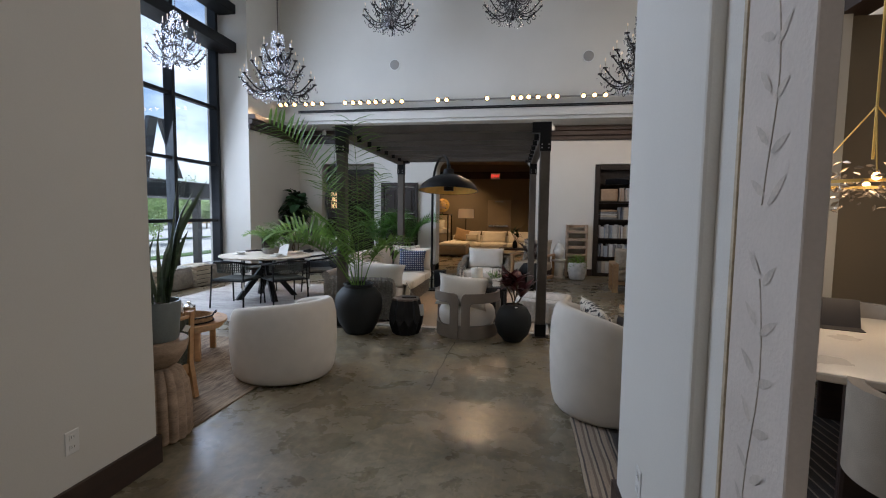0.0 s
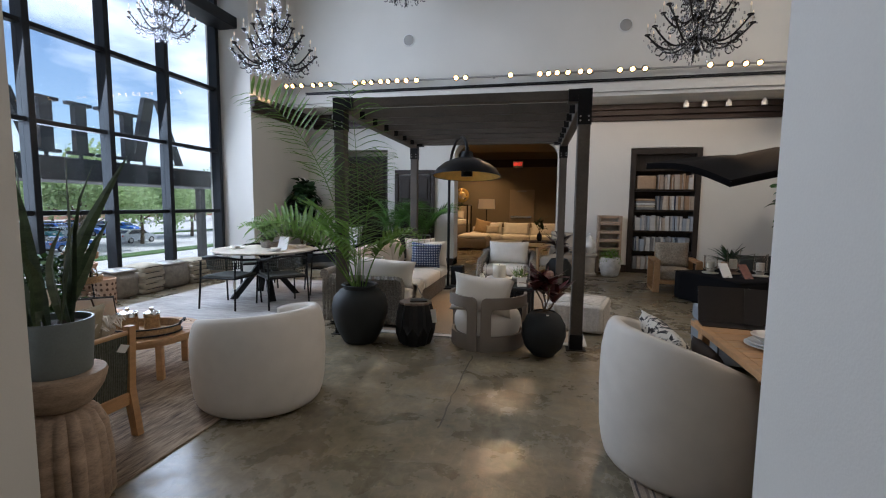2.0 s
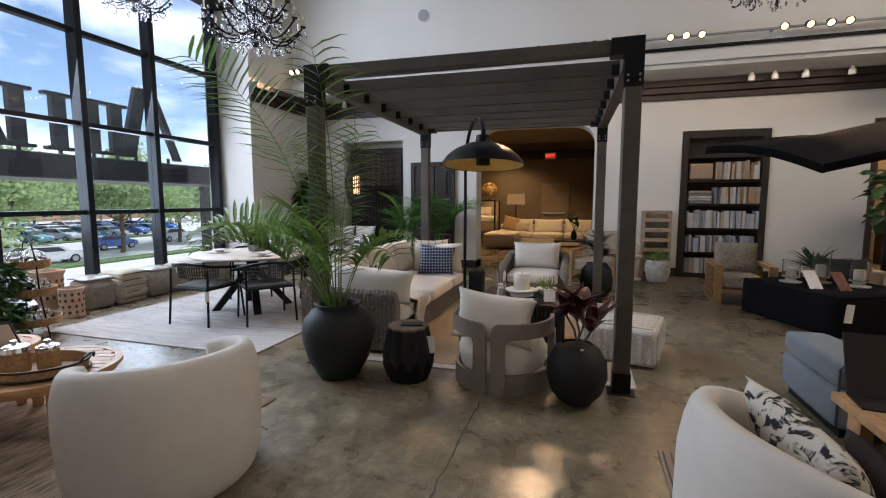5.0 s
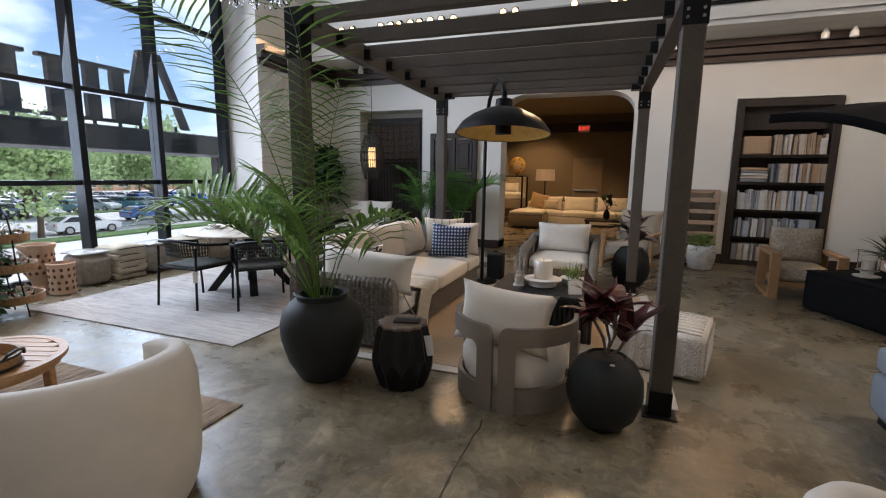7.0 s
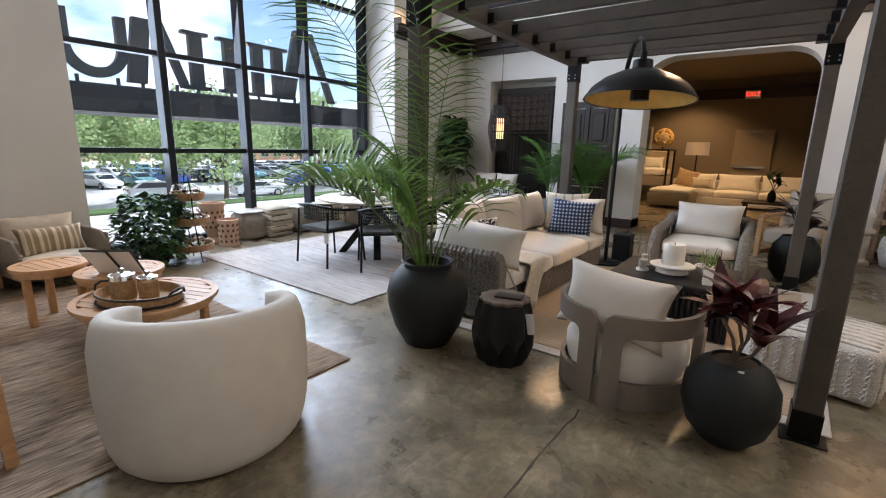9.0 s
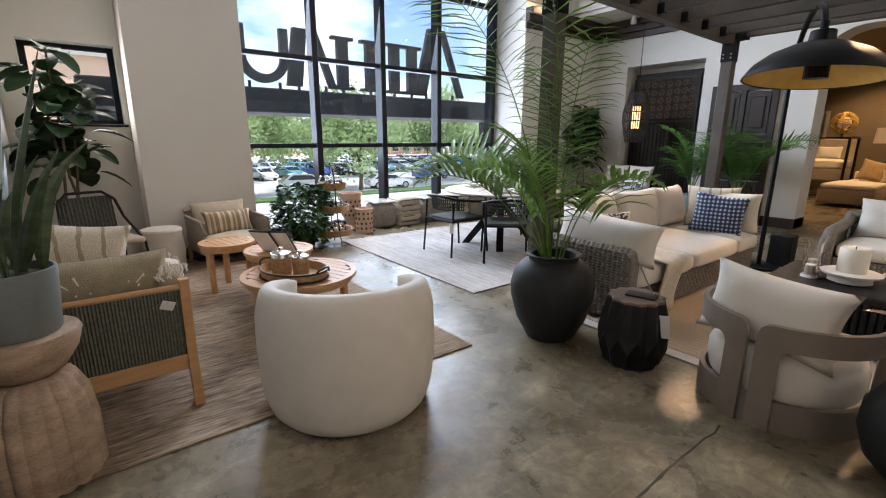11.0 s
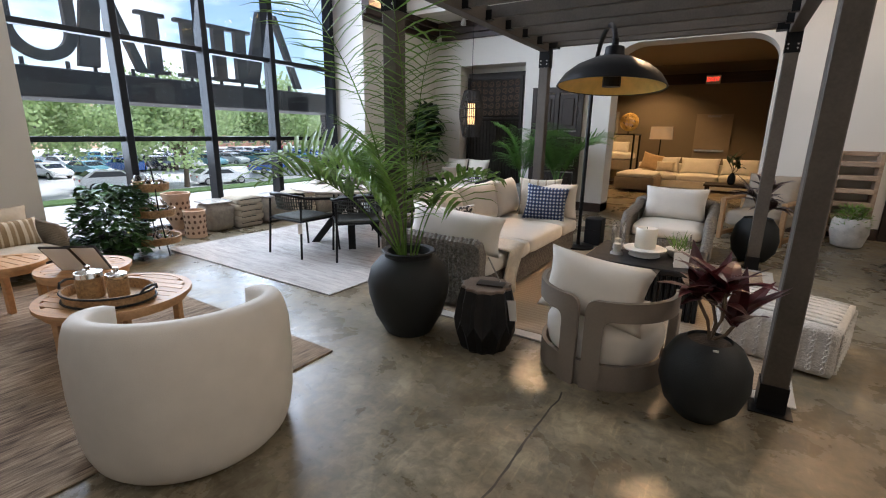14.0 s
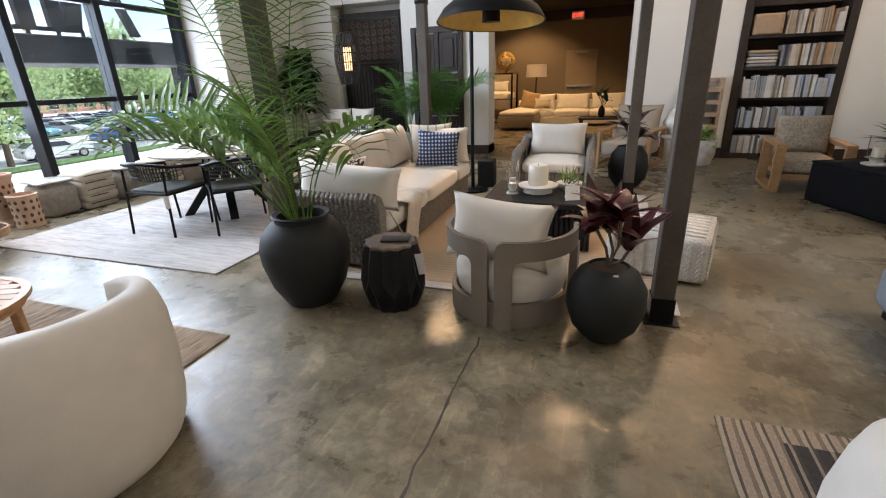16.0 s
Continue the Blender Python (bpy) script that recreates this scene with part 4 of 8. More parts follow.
def barrel_shell(bm, rx, ry, span, zt, arm, thick, z0=0.018):
    """Upholstered C-shaped back: open towards +y, higher behind, with rolled edges and a drawn-in foot."""
    n, prof = 44, []
    for i in range(n + 1):
        s = 2 * i / n - 1
        a = -math.pi / 2 + s * radians(span / 2)
        e = abs(s)
        top = zt + (arm - zt) * e ** 2.2
        endr = math.sqrt(max(0.0, 1 - max(0, (e - 0.93) / 0.07) ** 2))
        th = thick * max(0.12, endr)
        ring = []
        mid = 1.0 - thick / 2 / rx
        for k in range(18):
            b = 2 * math.pi * k / 18
            c, q = math.cos(b), math.sin(b)
            rr = abs(c) ** 0.55 * math.copysign(1, c)
            zz = abs(q) ** 0.55 * math.copysign(1, q)
            h = (top - z0) / 2
            z = z0 + h + zz * h * (0.97 + 0.03 * endr)
            f = (z - z0) / (top - z0)
            bulge = 0.91 + 0.12 * math.sin(math.pi * min(1, 0.16 + 0.66 * f)) if f < 0.75 else 1.03 - 0.05 * (f - 0.75) / 0.25
            ring.append(bm.verts.new(((rx * mid * bulge + rr * th / 2) * math.cos(a), (ry * mid * bulge + rr * th / 2) * math.sin(a), z)))
        prof.append(ring)
    for p, q in zip(prof, prof[1:]):
        for k in range(18):
            bm.faces.new((p[k], p[(k + 1) % 18], q[(k + 1) % 18], q[k]))
    bm.faces.new(prof[0])
    bm.faces.new(prof[-1][::-1])
    return bm


def barrel_chair(x, y, rz, rx, ry, span, zt, arm, label):
    t = thing("barrel_chair", x, y, 0.002, rz, label, "armchair", "white barrel chairs")
    part("shell", barrel_shell(bmesh.new(), rx, ry, span, zt, arm, 0.12), BOUCLE, t, smooth="all")
    bm = softbox(rx * 1.5, ry * 1.5, 0.2, 0.09, m=Matrix.Translation((0, 0.03, 0.25)))
    part("seat_cushion", bm, BOUCLE, t, smooth="all")
    bm = lathe([(rx * 0.6, 0.03), (rx * 0.82, 0.06), (rx * 0.86, 0.24), (rx * 0.8, 0.26)], 32)
    bmesh.ops.scale(bm, vec=(1, ry / rx, 1), verts=bm.verts)
    part("base", bm, BOUCLE, t, smooth=True)
    bm = lathe([(rx * 0.55, 0.0), (rx * 0.55, 0.03)], 24)
    part("swivel_plinth", bm, BLACKMETAL, t)
    return t


barrel_chair(-1.93, 4.36, 62, 0.46, 0.485, 262, 0.73, 0.61, "white boucle barrel chair with curved back on the striped rug")
barrel_chair(0.94, 4.12, -75, 0.456, 0.436, 230, 0.83, 0.63, "white boucle barrel chair with sloping arms at the table")
c = thing("throw_pillow", 0.88, 4.2, 0.62, -75, "cream pillow with a black ink print on the barrel chair", "pillow")
part("cover", pillow(0.48, 0.42, 0.15, m=pose(0, 0, 0, 24, 8, 0)), INKPRINT, c, smooth="all")
c = thing("throw_pillow", 1.1, 4.16, 0.57, -95, "dark brown lumbar pillow on the barrel chair", "pillow")
part("cover", pillow(0.42, 0.3, 0.12, m=pose(0, 0, 0, 30, 0, 0)), mat("chocolate_velvet", (0.03, 0.02, 0.016), 0.8), c, smooth="all")

# ---- plants ----


def ribbon(bm, pts, width, up, fold=0.25):
    """A leaf blade along points: two strips meeting in a raised middle, pointed at both ends."""
    pts = [Vector(p) for p in pts]
    rows, n = [], len(pts)
    for i, p in enumerate(pts):
        d = (pts[min(i + 1, n - 1)] - pts[max(i - 1, 0)]).normalized()
        side = d.cross(Vector(up)).normalized() if d.cross(Vector(up)).length > 1e-3 else Vector((1, 0, 0))
        nrm = side.cross(d)
        s = i / (n - 1)
        w = width / 2 * max(0.03, math.sin(math.pi * (0.06 + 0.94 * s) ** 0.75))
        rows.append((bm.verts.new(p - side * w + nrm * w * fold), bm.verts.new(p), bm.verts.new(p + side * w + nrm * w * fold)))
    for a, b in zip(rows, rows[1:]):
        bm.faces.new((a[0], a[1], b[1], b[0]))
        bm.faces.new((a[1], a[2], b[2], b[1]))
    return bm


def frond(base, az, length, lift, droop, leaf=0.34, pairs=24, bare=0.28, rnd=random, twist=0.0, width=0.026, sag=1.0):
    """A feathery palm frond: an arching stalk with rows of narrow leaflets."""
    bm = bmesh.new()
    a = radians(az)
    h = Vector((math.cos(a), math.sin(a), 0))
    pts, p, n = [], Vector(base), 22
    for i in range(n + 1):
        pts.append(p.copy())
        e = radians(lift - droop * (i / n) ** 2.4)
        p = p + (h * math.cos(e) + Vector((0, 0, math.sin(e)))) * (length / n)
    tube(bm, pts, 0.007, 4, 0.25)
    side0 = h.cross(Vector((0, 0, 1)))
    for k in range(pairs):
        s = bare + (1 - bare) * (k + 0.5) / pairs
        i = min(n - 1, int(s * n))
        o = pts[i].lerp(pts[i + 1], s * n - i)
        d = (pts[i + 1] - pts[i]).normalized()
        nrm = side0.cross(d)
        ll = leaf * (0.45 + 0.55 * math.sin(math.pi * min(1, (s - bare) / (1 - bare) * 0.75 + 0.2))) * rnd.uniform(0.85, 1.1)
        for sg in (-1, 1):
            out = (d * rnd.uniform(0.28, 0.5) + side0 * sg * math.cos(twist) + nrm * (sg * math.sin(twist) + 0.3)).normalized()
            mid = o + out * ll * 0.5
            tip = o + out * ll * 0.96 + Vector((0, 0, -ll * sag * rnd.uniform(0.04, 0.3)))
            ribbon(bm, (o, o.lerp(mid, 0.6) + Vector((0, 0, 0.01)), mid, mid.lerp(tip, 0.55) - Vector((0, 0, -0.012)), tip), width, (0, 0, 1), 0.3)
    return bm


def vase(name, x, y, profile, material, label, z=0.0, soil_r=0.0, soil_z=0.0):
    t = thing(name, x, y, z, 0, label, "planter")
    part("body", lathe(profile, 40), material, t, smooth=True)
    if soil_r:
        part("soil", lathe([(soil_r, soil_z), (soil_r * 0.6, soil_z + 0.012), (0.001, soil_z + 0.016)], 20), SOIL, t, smooth=True)
    return t


vase("large_plant_pot", -1.77, 5.90, [(0.155, 0), (0.172, 0.012), (0.248, 0.15), (0.292, 0.308), (0.298, 0.40), (0.275, 0.495), (0.215, 0.565), (0.175, 0.583), (0.175, 0.611), (0.195, 0.623), (0.185, 0.63), (0.155, 0.62), (0.15, 0.56)], POTBLACK, "large matt charcoal urn planter on the concrete", soil_r=0.152, soil_z=0.56)
rp = random.Random(11)
pl = thing("palm_plant", -1.77, 5.90, 0.57, 0, "tall feathery green palm in the charcoal urn", "plant")
for az, ln, lift, droop, lf, bare, tw, sag in (
    (280, 2.1, 92, 46, 0.50, 0.34, 0.0, 1.1), (213, 2.3, 79, 58, 0.46, 0.5, 1.0, 0.3), (150, 1.55, 84, 50, 0.40, 0.4, 0.2, 1.0),
    (325, 1.5, 86, 44, 0.34, 0.5, 0.2, 1.0), (200, 1.3, 60, 92, 0.56, 0.45, 0.3, 0.8), (222, 1.2, 56, 96, 0.56, 0.45, -0.2, 0.8),
    (184, 1.1, 64, 88, 0.52, 0.45, 0.4, 0.8), (160, 1.2, 72, 80, 0.46, 0.42, -0.3, 0.8), (238, 0.9, 72, 74, 0.48, 0.36, 0.3, 1.0),
    (20, 0.95, 76, 116, 0.36, 0.4, 0.2, 1.3), (-22, 0.95, 70, 122, 0.36, 0.42, -0.2, 1.3), (275, 0.8, 82, 56, 0.44, 0.36, 0.3, 1.0), (110, 0.9, 85, 60, 0.34, 0.45, 0.0, 1.0), (250, 0.75, 86, 46, 0.44, 0.34, -0.4, 1.0)):
    a = radians(az)
    part("frond", frond((0.05 * math.cos(a), 0.05 * math.sin(a), -0.02), az, ln, lift, droop, lf, int(7 + 7.5 * ln), bare, rp, tw, 0.036, sag), LEAF, pl)

vase("round_plant_pot", 0.165, 5.915, [(0.08, 0), (0.107, 0.008), (0.18, 0.09), (0.217, 0.207), (0.21, 0.315), (0.161, 0.404), (0.116, 0.438), (0.107, 0.443), (0.103, 0.424)], POTBLACK, "round matt black planter beside the pergola post", soil_r=0.107, soil_z=0.425)
part("price_sticker", B(0.0, 0.025, -0.13, -0.127, 0.412, 0.437, m=pose(0, 0, 0, 0, 0, 10)), PAPER, bpy.data.objects["round_plant_pot"])


def cordyline(x, y, z, n, size, material, seed, label, category="plant"):
    r = random.Random(seed)
    t = thing("leafy_plant", x, y, z, 0, label, category)
    for k in range(4):
        a = k * 1.7
        top = Vector((0.09 * math.cos(a), 0.09 * math.sin(a), size * (0.2 + 0.12 * k)))
        stem = part("stem", tube(bmesh.new(), [(0, 0, 0), top * 0.5 + Vector((0.02, 0, 0)), top], 0.009, 5), BARK, t)
        for j in range(n):
            az = r.random() * 6.283
            el = r.uniform(0.55, 1.35)
            h = Vector((math.cos(az), math.sin(az), 0))
            ln = size * r.uniform(0.42, 0.6)
            pts = [top + h * ln * s * math.cos(el * (1 - 0.5 * s)) + Vector((0, 0, ln * (s * math.sin(el) - 0.75 * s * s * (1.3 - el)))) for s in (0, 0.2, 0.4, 0.6, 0.8, 1)]
            part("leaf", ribbon(bmesh.new(), pts, size * 0.17, (0, 0, 1), 0.2), material, stem)
    return t


cordyline(0.165, 5.915, 0.43, 10, 0.52, LEAFRED, 3, "burgundy ti plant with long drooping leaves")


def faceted_stool():
    t = thing("side_table", -1.175, 5.99, 0, 8, "black faceted drum stool used as a side table", "side table")
    t.scale = (0.985, 0.985, 0.96)
    prof = ((0.15, 0.0), (0.165, 0.02), (0.197, 0.13), (0.203, 0.23), (0.185, 0.36), (0.165, 0.455))
    amp = (-0.05, -0.075, -0.085, 0.085, 0.08, 0.06)
    bm, rows = bmesh.new(), []
    for (q, z), am in zip(prof, amp):
        rows.append([bm.verts.new((q * (1 + am * (-1) ** i) * math.cos(math.pi * i / 12), q * (1 + am * (-1) ** i) * math.sin(math.pi * i / 12), z)) for i in range(24)])
    for k in range(5):
        lo, hi = rows[k], rows[k + 1]
        for i in range(24):
            j = (i + 1) % 24
            if k == 2 and i % 2 == 0:
                bm.faces.new((lo[i], lo[j], hi[i]))
                bm.faces.new((lo[j], hi[j], hi[i]))
            elif k == 2:
                bm.faces.new((lo[i], lo[j], hi[j]))
                bm.faces.new((lo[i], hi[j], hi[i]))
            else:
                bm.faces.new((lo[i], lo[j], hi[j], hi[i]))
    part("body", bm, EBONY, t)
    part("top", lathe([(0.166, 0.452), (0.170, 0.468), (0.162, 0.474), (0.001, 0.474)], 24, wave=lambda a, k: 1.0 + 0.06 * math.cos(12 * a)), STOOLTOP, t)
    part("hang_tag", B(0.185, 0.255, -0.06, -0.057, 0.22, 0.37, m=pose(0, 0, 0, 0, -6, 8)), PAPER, t, "white paper price tag")
    m = thing("menu_stand", -1.145, 6.01, 0.457, 15, "dark price board lying with a slim chrome prop", "sign")
    part("board", B(-0.09, 0.09, -0.07, 0.03, 0.0, 0.012), SCREEN, m)
    part("prop", B(-0.004, 0.004, -0.01, 0.0, 0, 0.2, m=pose(0.06, 0.02, 0.005, 0, -28, 0)), GREYMETAL, m)


faceted_stool()

# ---- curved grey chair ----


def bent_strip(bm, r, a0, a1, z0, z1, th, n=20, rise=None):
    """An upright strip of wood bent round part of a circle."""
    cols = []
    for i in range(n + 1):
        a = radians(a0 + (a1 - a0) * i / n)
        dz = rise(i / n) if rise else 0
        cols.append([bm.verts.new((q * math.cos(a), q * math.sin(a), z + dz)) for q, z in ((r, z0), (r + th, z0), (r + th, z1), (r, z1))])
    for a, b in zip(cols, cols[1:]):
        for k in range(4):
            bm.faces.new((a[k], a[(k + 1) % 4], b[(k + 1) % 4], b[k]))
    bm.faces.new(cols[0])
    bm.faces.new(cols[-1][::-1])
    return bm


def bent_arm(r, s):
    """Back upright flowing round a soft corner into the arm band, bent round the seat."""
    bm = bmesh.new()
    s0, up, end, top, low, f, th = 0.022, 0.135, r * radians(108), 0.60, 0.475, 0.065, 0.032

    def column(d, z0):
        e = max(0.0, f - (d - s0))
        z1 = top - (f - math.sqrt(max(0.0, f * f - e * e)))
        a = radians(270) + s * d / r
        return [bm.verts.new((q * math.cos(a), q * math.sin(a), z)) for q, z in ((r, z0), (r + th, z0), (r + th, z1), (r, z1))]

    def run(cols):
        for a, b in zip(cols, cols[1:]):
            for k in range(4):
                bm.faces.new((a[k], a[(k + 1) % 4], b[(k + 1) % 4], b[k]))
        bm.faces.new(cols[0])
        bm.faces.new(cols[-1][::-1])

    run([column(s0 + (up - s0) * k / 8, 0.0) for k in range(9)])
    ds = [up + 0.05 * k / 5 for k in range(5)] + [up + 0.05 + (end - up - 0.05) * k / 24 for k in range(25)]
    run([column(d, low - (0.05 - math.sqrt(max(0.0, 0.05 ** 2 - max(0.0, 0.05 - (d - up)) ** 2)))) for d in ds])
    bmesh.ops.recalc_face_normals(bm, faces=bm.faces)
    return bm


def curved_chair():
    t = thing("lounge_chair", -0.43, 6.23, 0, -6, "round grey-washed teak lounge chair with cream cushions", "armchair")
    t.scale = (0.887, 0.887, 0.925)
    r = 0.41
    part("base_ring", bent_strip(bmesh.new(), r, 150, 390, 0.0, 0.17, 0.03, 36), GREYTEAK, t, smooth=True)
    for s in (-1, 1):
        part("back_and_arm_band", bent_arm(r + 0.026, s), GREYTEAK, t, smooth=True)
        e = radians(270 + s * 104)
        ex, ey = (r + 0.04) * math.cos(e), (r + 0.04) * math.sin(e)
        part("front_leg", B(ex - 0.03, ex + 0.03, ey - 0.045, ey + 0.045, 0, 0.47, bev=0.006, seg=1), GREYTEAK, t)
    bm = lathe([(0.3, 0.14), (0.385, 0.16), (0.405, 0.24), (0.405, 0.31), (0.38, 0.37), (0.32, 0.405), (0.15, 0.415), (0.001, 0.415)], 36)
    part("seat_cushion", bm, CREAM, t, smooth=True)
    part("back_cushion", pillow(0.74, 0.44, 0.24, pinch=0.12, m=pose(-0.02, -0.23, 0.60, -16, 4)), CREAM, t, smooth="all")
    part("lumbar_cushion", pillow(0.5, 0.24, 0.14, m=pose(0.06, -0.12, 0.44, -35)), CREAM, t, smooth="all")


curved_chair()

# ---- wicker sectional ----


def wicker_sofa():
    t = thing("wicker_sofa", -1.92, 7.72, 0, 0, "grey wicker corner sofa with cream cushions", "sofa")
    x0, x1, y0, y1 = -0.56, 0.46, -1.28, 1.22
    bm = wicker_block(1.02, 0.57, 0.11, m=Matrix.Translation((-0.06, y0 + 0.05, 0.05)))
    part("end_panel", bm, WICKER, t, "chunky grey woven wicker end")
    bm = weave(2.5, 0.56, m=Matrix.Translation((x0, -0.03, 0.06)) @ pose(0, 0, 0, 0, 0, 90))
    part("back_panel", bm, WICKER, t)
    part("back_roll", tube(bmesh.new(), [(x0 + 0.02, y0, 0.63), (x0 + 0.02, 0, 0.64), (x0 + 0.02, y1, 0.63)], 0.06, 12), WICKER, t, smooth=True)
    bm = weave(2.48, 0.24, 0.034, 0.012, m=Matrix.Translation((0.42, -0.02, 0.06)) @ pose(0, 0, 0, 0, 0, 90))
    weave(0.98, 0.24, m=Matrix.Translation((-0.06, y1, 0.06)), bm=bm)
    part("front_panel", bm, WICKER, t)
    part("seat_frame", B(x0 + 0.03, 0.40, y0 + 0.12, y1 - 0.02, 0.08, 0.29), EBONY, t)
    for fx, fy in ((x0 + 0.08, y0 + 0.08), (0.36, y0 + 0.08), (x0 + 0.08, y1 - 0.08), (0.36, y1 - 0.08)):
        part("foot", C((fx, fy, 0.016), (fx, fy, 0.08), 0.03), EBONY, t)
    for cy, w in ((-0.74, 0.92), (0.22, 0.98), (0.96, 0.5)):
        part("seat_cushion", softbox(0.92, w, 0.17, 0.06, m=Matrix.Translation((0.02, cy, 0.29))), CREAM, t, smooth="all")
    part("back_cushion", pillow(0.92, 0.33, 0.25, m=pose(0.1, y0 + 0.17, 0.66, -10, 4)), CREAM, t, smooth="all")
    for cy, w in ((-0.62, 0.78), (0.14, 0.82), (0.82, 0.6)):
        part("back_cushion", pillow(w, 0.46, 0.24, m=pose(x0 + 0.2, cy, 0.68, 0, 0, 90) @ pose(0, 0, 0, -12)), CREAM, t, smooth="all")
    part("bolster", pillow(0.66, 0.44, 0.24, m=pose(0.16, y1 - 0.16, 0.66, 8, 0, 4)), CREAM, t, smooth="all")


wicker_sofa()


def cushion(x, y, z, rz, w, h, d, material, label, tilt=-14, lean=0):
    c = thing("throw_pillow", x, y, z, rz, label, "pillow")
    part("cover", pillow(w, h, d, m=pose(0, 0, 0, tilt, lean, 0), pinch=0.1), material, c, smooth="all")
    return c


cushion(-1.735, 8.55, 0.65, 16, 0.5, 0.43, 0.16, PLAID, "blue plaid square pillow on the wicker sofa", -16, 5)
cushion(-1.88, 8.72, 0.7, 20, 0.52, 0.46, 0.16, DASHCUSH, "cream dashed pillow behind the blue one")
cushion(-2.05, 7.0, 0.62, 60, 0.5, 0.34, 0.14, INKPRINT, "ink-printed lumbar pillow in the sofa corner", -25)
th = thing("throw_blanket", -1.5, 6.95, 0.0, 0, "cream fringed throw draped over the sofa edge", "blanket")
bm = bmesh.new()
cols = []
for i in range(13):
    s = i / 12
    row = []
    for k in range(11):
        u = k / 10 * 0.95
        if u < 0.36:
            p = Vector((-0.26 + u, 0, 0.485))
        else:
            p = Vector((0.10 + 0.02 * math.sin(u * 6), 0, 0.485 - (u - 0.36) * 0.72))
        w = 0.02 * math.sin(9 * s + 2 * u) * min(1, u * 2)
        row.append(bm.verts.new(p + Vector((w, (s - 0.5) * 0.36 + 0.03 * math.sin(5 * u), 0.012 * math.sin(7 * s + u * 5)))))
    cols.append(row)
for a, b in zip(cols, cols[1:]):
    for k in range(10):
        bm.faces.new((a[k], a[k + 1], b[k + 1], b[k]))
ob = part("cloth", bm, THROWMAT, th, smooth="all")
ob.modifiers.new("thick", "SOLIDIFY").thickness = 0.012


def candle_table():
    t = thing("coffee_table", -0.42, 7.62, 0.016, 0, "low ebonised coffee table with ribbed edge", "coffee table")
    part("top", B(-0.46, 0.46, -0.42, 0.42, 0.36, 0.41, bev=0.012), EBONY, t)
    for k in range(22):
        a = -0.44 + k * 0.042
        part("rib", C((a, -0.4, 0.01), (a, -0.4, 0.36), 0.018, seg=8), EBONY, t)
    part("base", B(-0.42, 0.42, -0.38, 0.38, 0, 0.36), EBONY, t)
    s = thing("pedestal_dish", -0.44, 7.56, 0.426, 0, "white footed dish holding a candle", "dish")
    part("dish", lathe([(0.10, 0), (0.13, 0.01), (0.12, 0.045), (0.17, 0.06), (0.178, 0.075), (0.165, 0.08), (0.001, 0.076)], 32), WHITECER, s, smooth=True)
    c = thing("pillar_candle", -0.44, 7.56, 0.503, 0, "wide ivory pillar candle on the dish", "candle")
    part("wax", lathe([(0.085, 0), (0.088, 0.005), (0.088, 0.165), (0.08, 0.175), (0.06, 0.165), (0.001, 0.163)], 28), WAX, c, smooth=True)
    part("wick", C((0, 0, 0.163), (0, 0, 0.185), 0.003, seg=5), BLACKMETAL, c)
    h = thing("hurricane_glass", -0.66, 7.5, 0.426, 0, "clear glass hurricane with a votive", "candle holder", "hurricanes")
    part("glass", lathe([(0.05, 0.02), (0.055, 0.06), (0.055, 0.26), (0.053, 0.26), (0.053, 0.06), (0.048, 0.022)], 20), GLASSJAR, h, smooth=True)
    part("foot", lathe([(0.055, 0), (0.05, 0.02), (0.02, 0.022)], 20), WHITECER, h, smooth=True)
    part("votive", lathe([(0.034, 0.024), (0.034, 0.09), (0.03, 0.094)], 16), WAX, h, smooth=True)
    copy_thing(h, pose(-0.14, 7.44, 0.426))
    copy_thing(h, pose(-0.7, 7.72, 0.426))
    p = thing("succulent_plant", -0.18, 7.72, 0.426, 0, "spiky green succulents in a low bowl", "plant")
    part("bowl", lathe([(0.07, 0), (0.11, 0.04), (0.115, 0.07), (0.105, 0.07), (0.001, 0.06)], 20), WHITECER, p, smooth=True)
    rr = random.Random(8)
    for k in range(26):
        a, e = rr.random() * 6.28, rr.uniform(0.5, 1.4)
        q = Vector((rr.uniform(-0.06, 0.06), rr.uniform(-0.06, 0.06), 0.06))
        d = Vector((math.cos(a) * math.cos(e), math.sin(a) * math.cos(e), math.sin(e)))
        part("leaf", ribbon(bmesh.new(), [q, q + d * 0.06, q + d * 0.11, q + d * rr.uniform(0.14, 0.2)], 0.022, (0.3, 0.2, 1), 0.5), LEAF, p)
    k = thing("price_card", -0.12, 7.34, 0.426, 20, "small white price card on a stand", "sign")
    part("card", B(-0.06, 0.06, -0.002, 0.002, 0.0, 0.12, m=pose(0, 0, 0, -14)), PAPER, k)


candle_table()
pf = thing("pouf", 0.573, 7.14, 0.016, -14, "ivory cable-knit wool floor pouf with square edges", "pouf")
pf.scale = (0.945, 0.945, 0.89)
part("body", softbox(0.72, 0.72, 0.37, 0.03, 0.006, crown=0.012), POUFMAT, pf, smooth="all")
for side in range(3):
    for k in range(9):
        x = -0.304 + k * 0.076
        bm = bmesh.new()
        for ph in (0, math.pi):
            pts = [(x + 0.011 * math.sin(i * 0.8 + ph), -0.363 - 0.004 * math.cos(i * 0.8 + ph), 0.035 + i * 0.0115) for i in range(27)]
            tube(bm, pts, 0.0068, 5)
        bmesh.ops.transform(bm, matrix=pose(0, 0, 0, 0, 0, (0, -90, 90)[side]), verts=bm.verts)
        part("braid", bm, POUFMAT, pf)
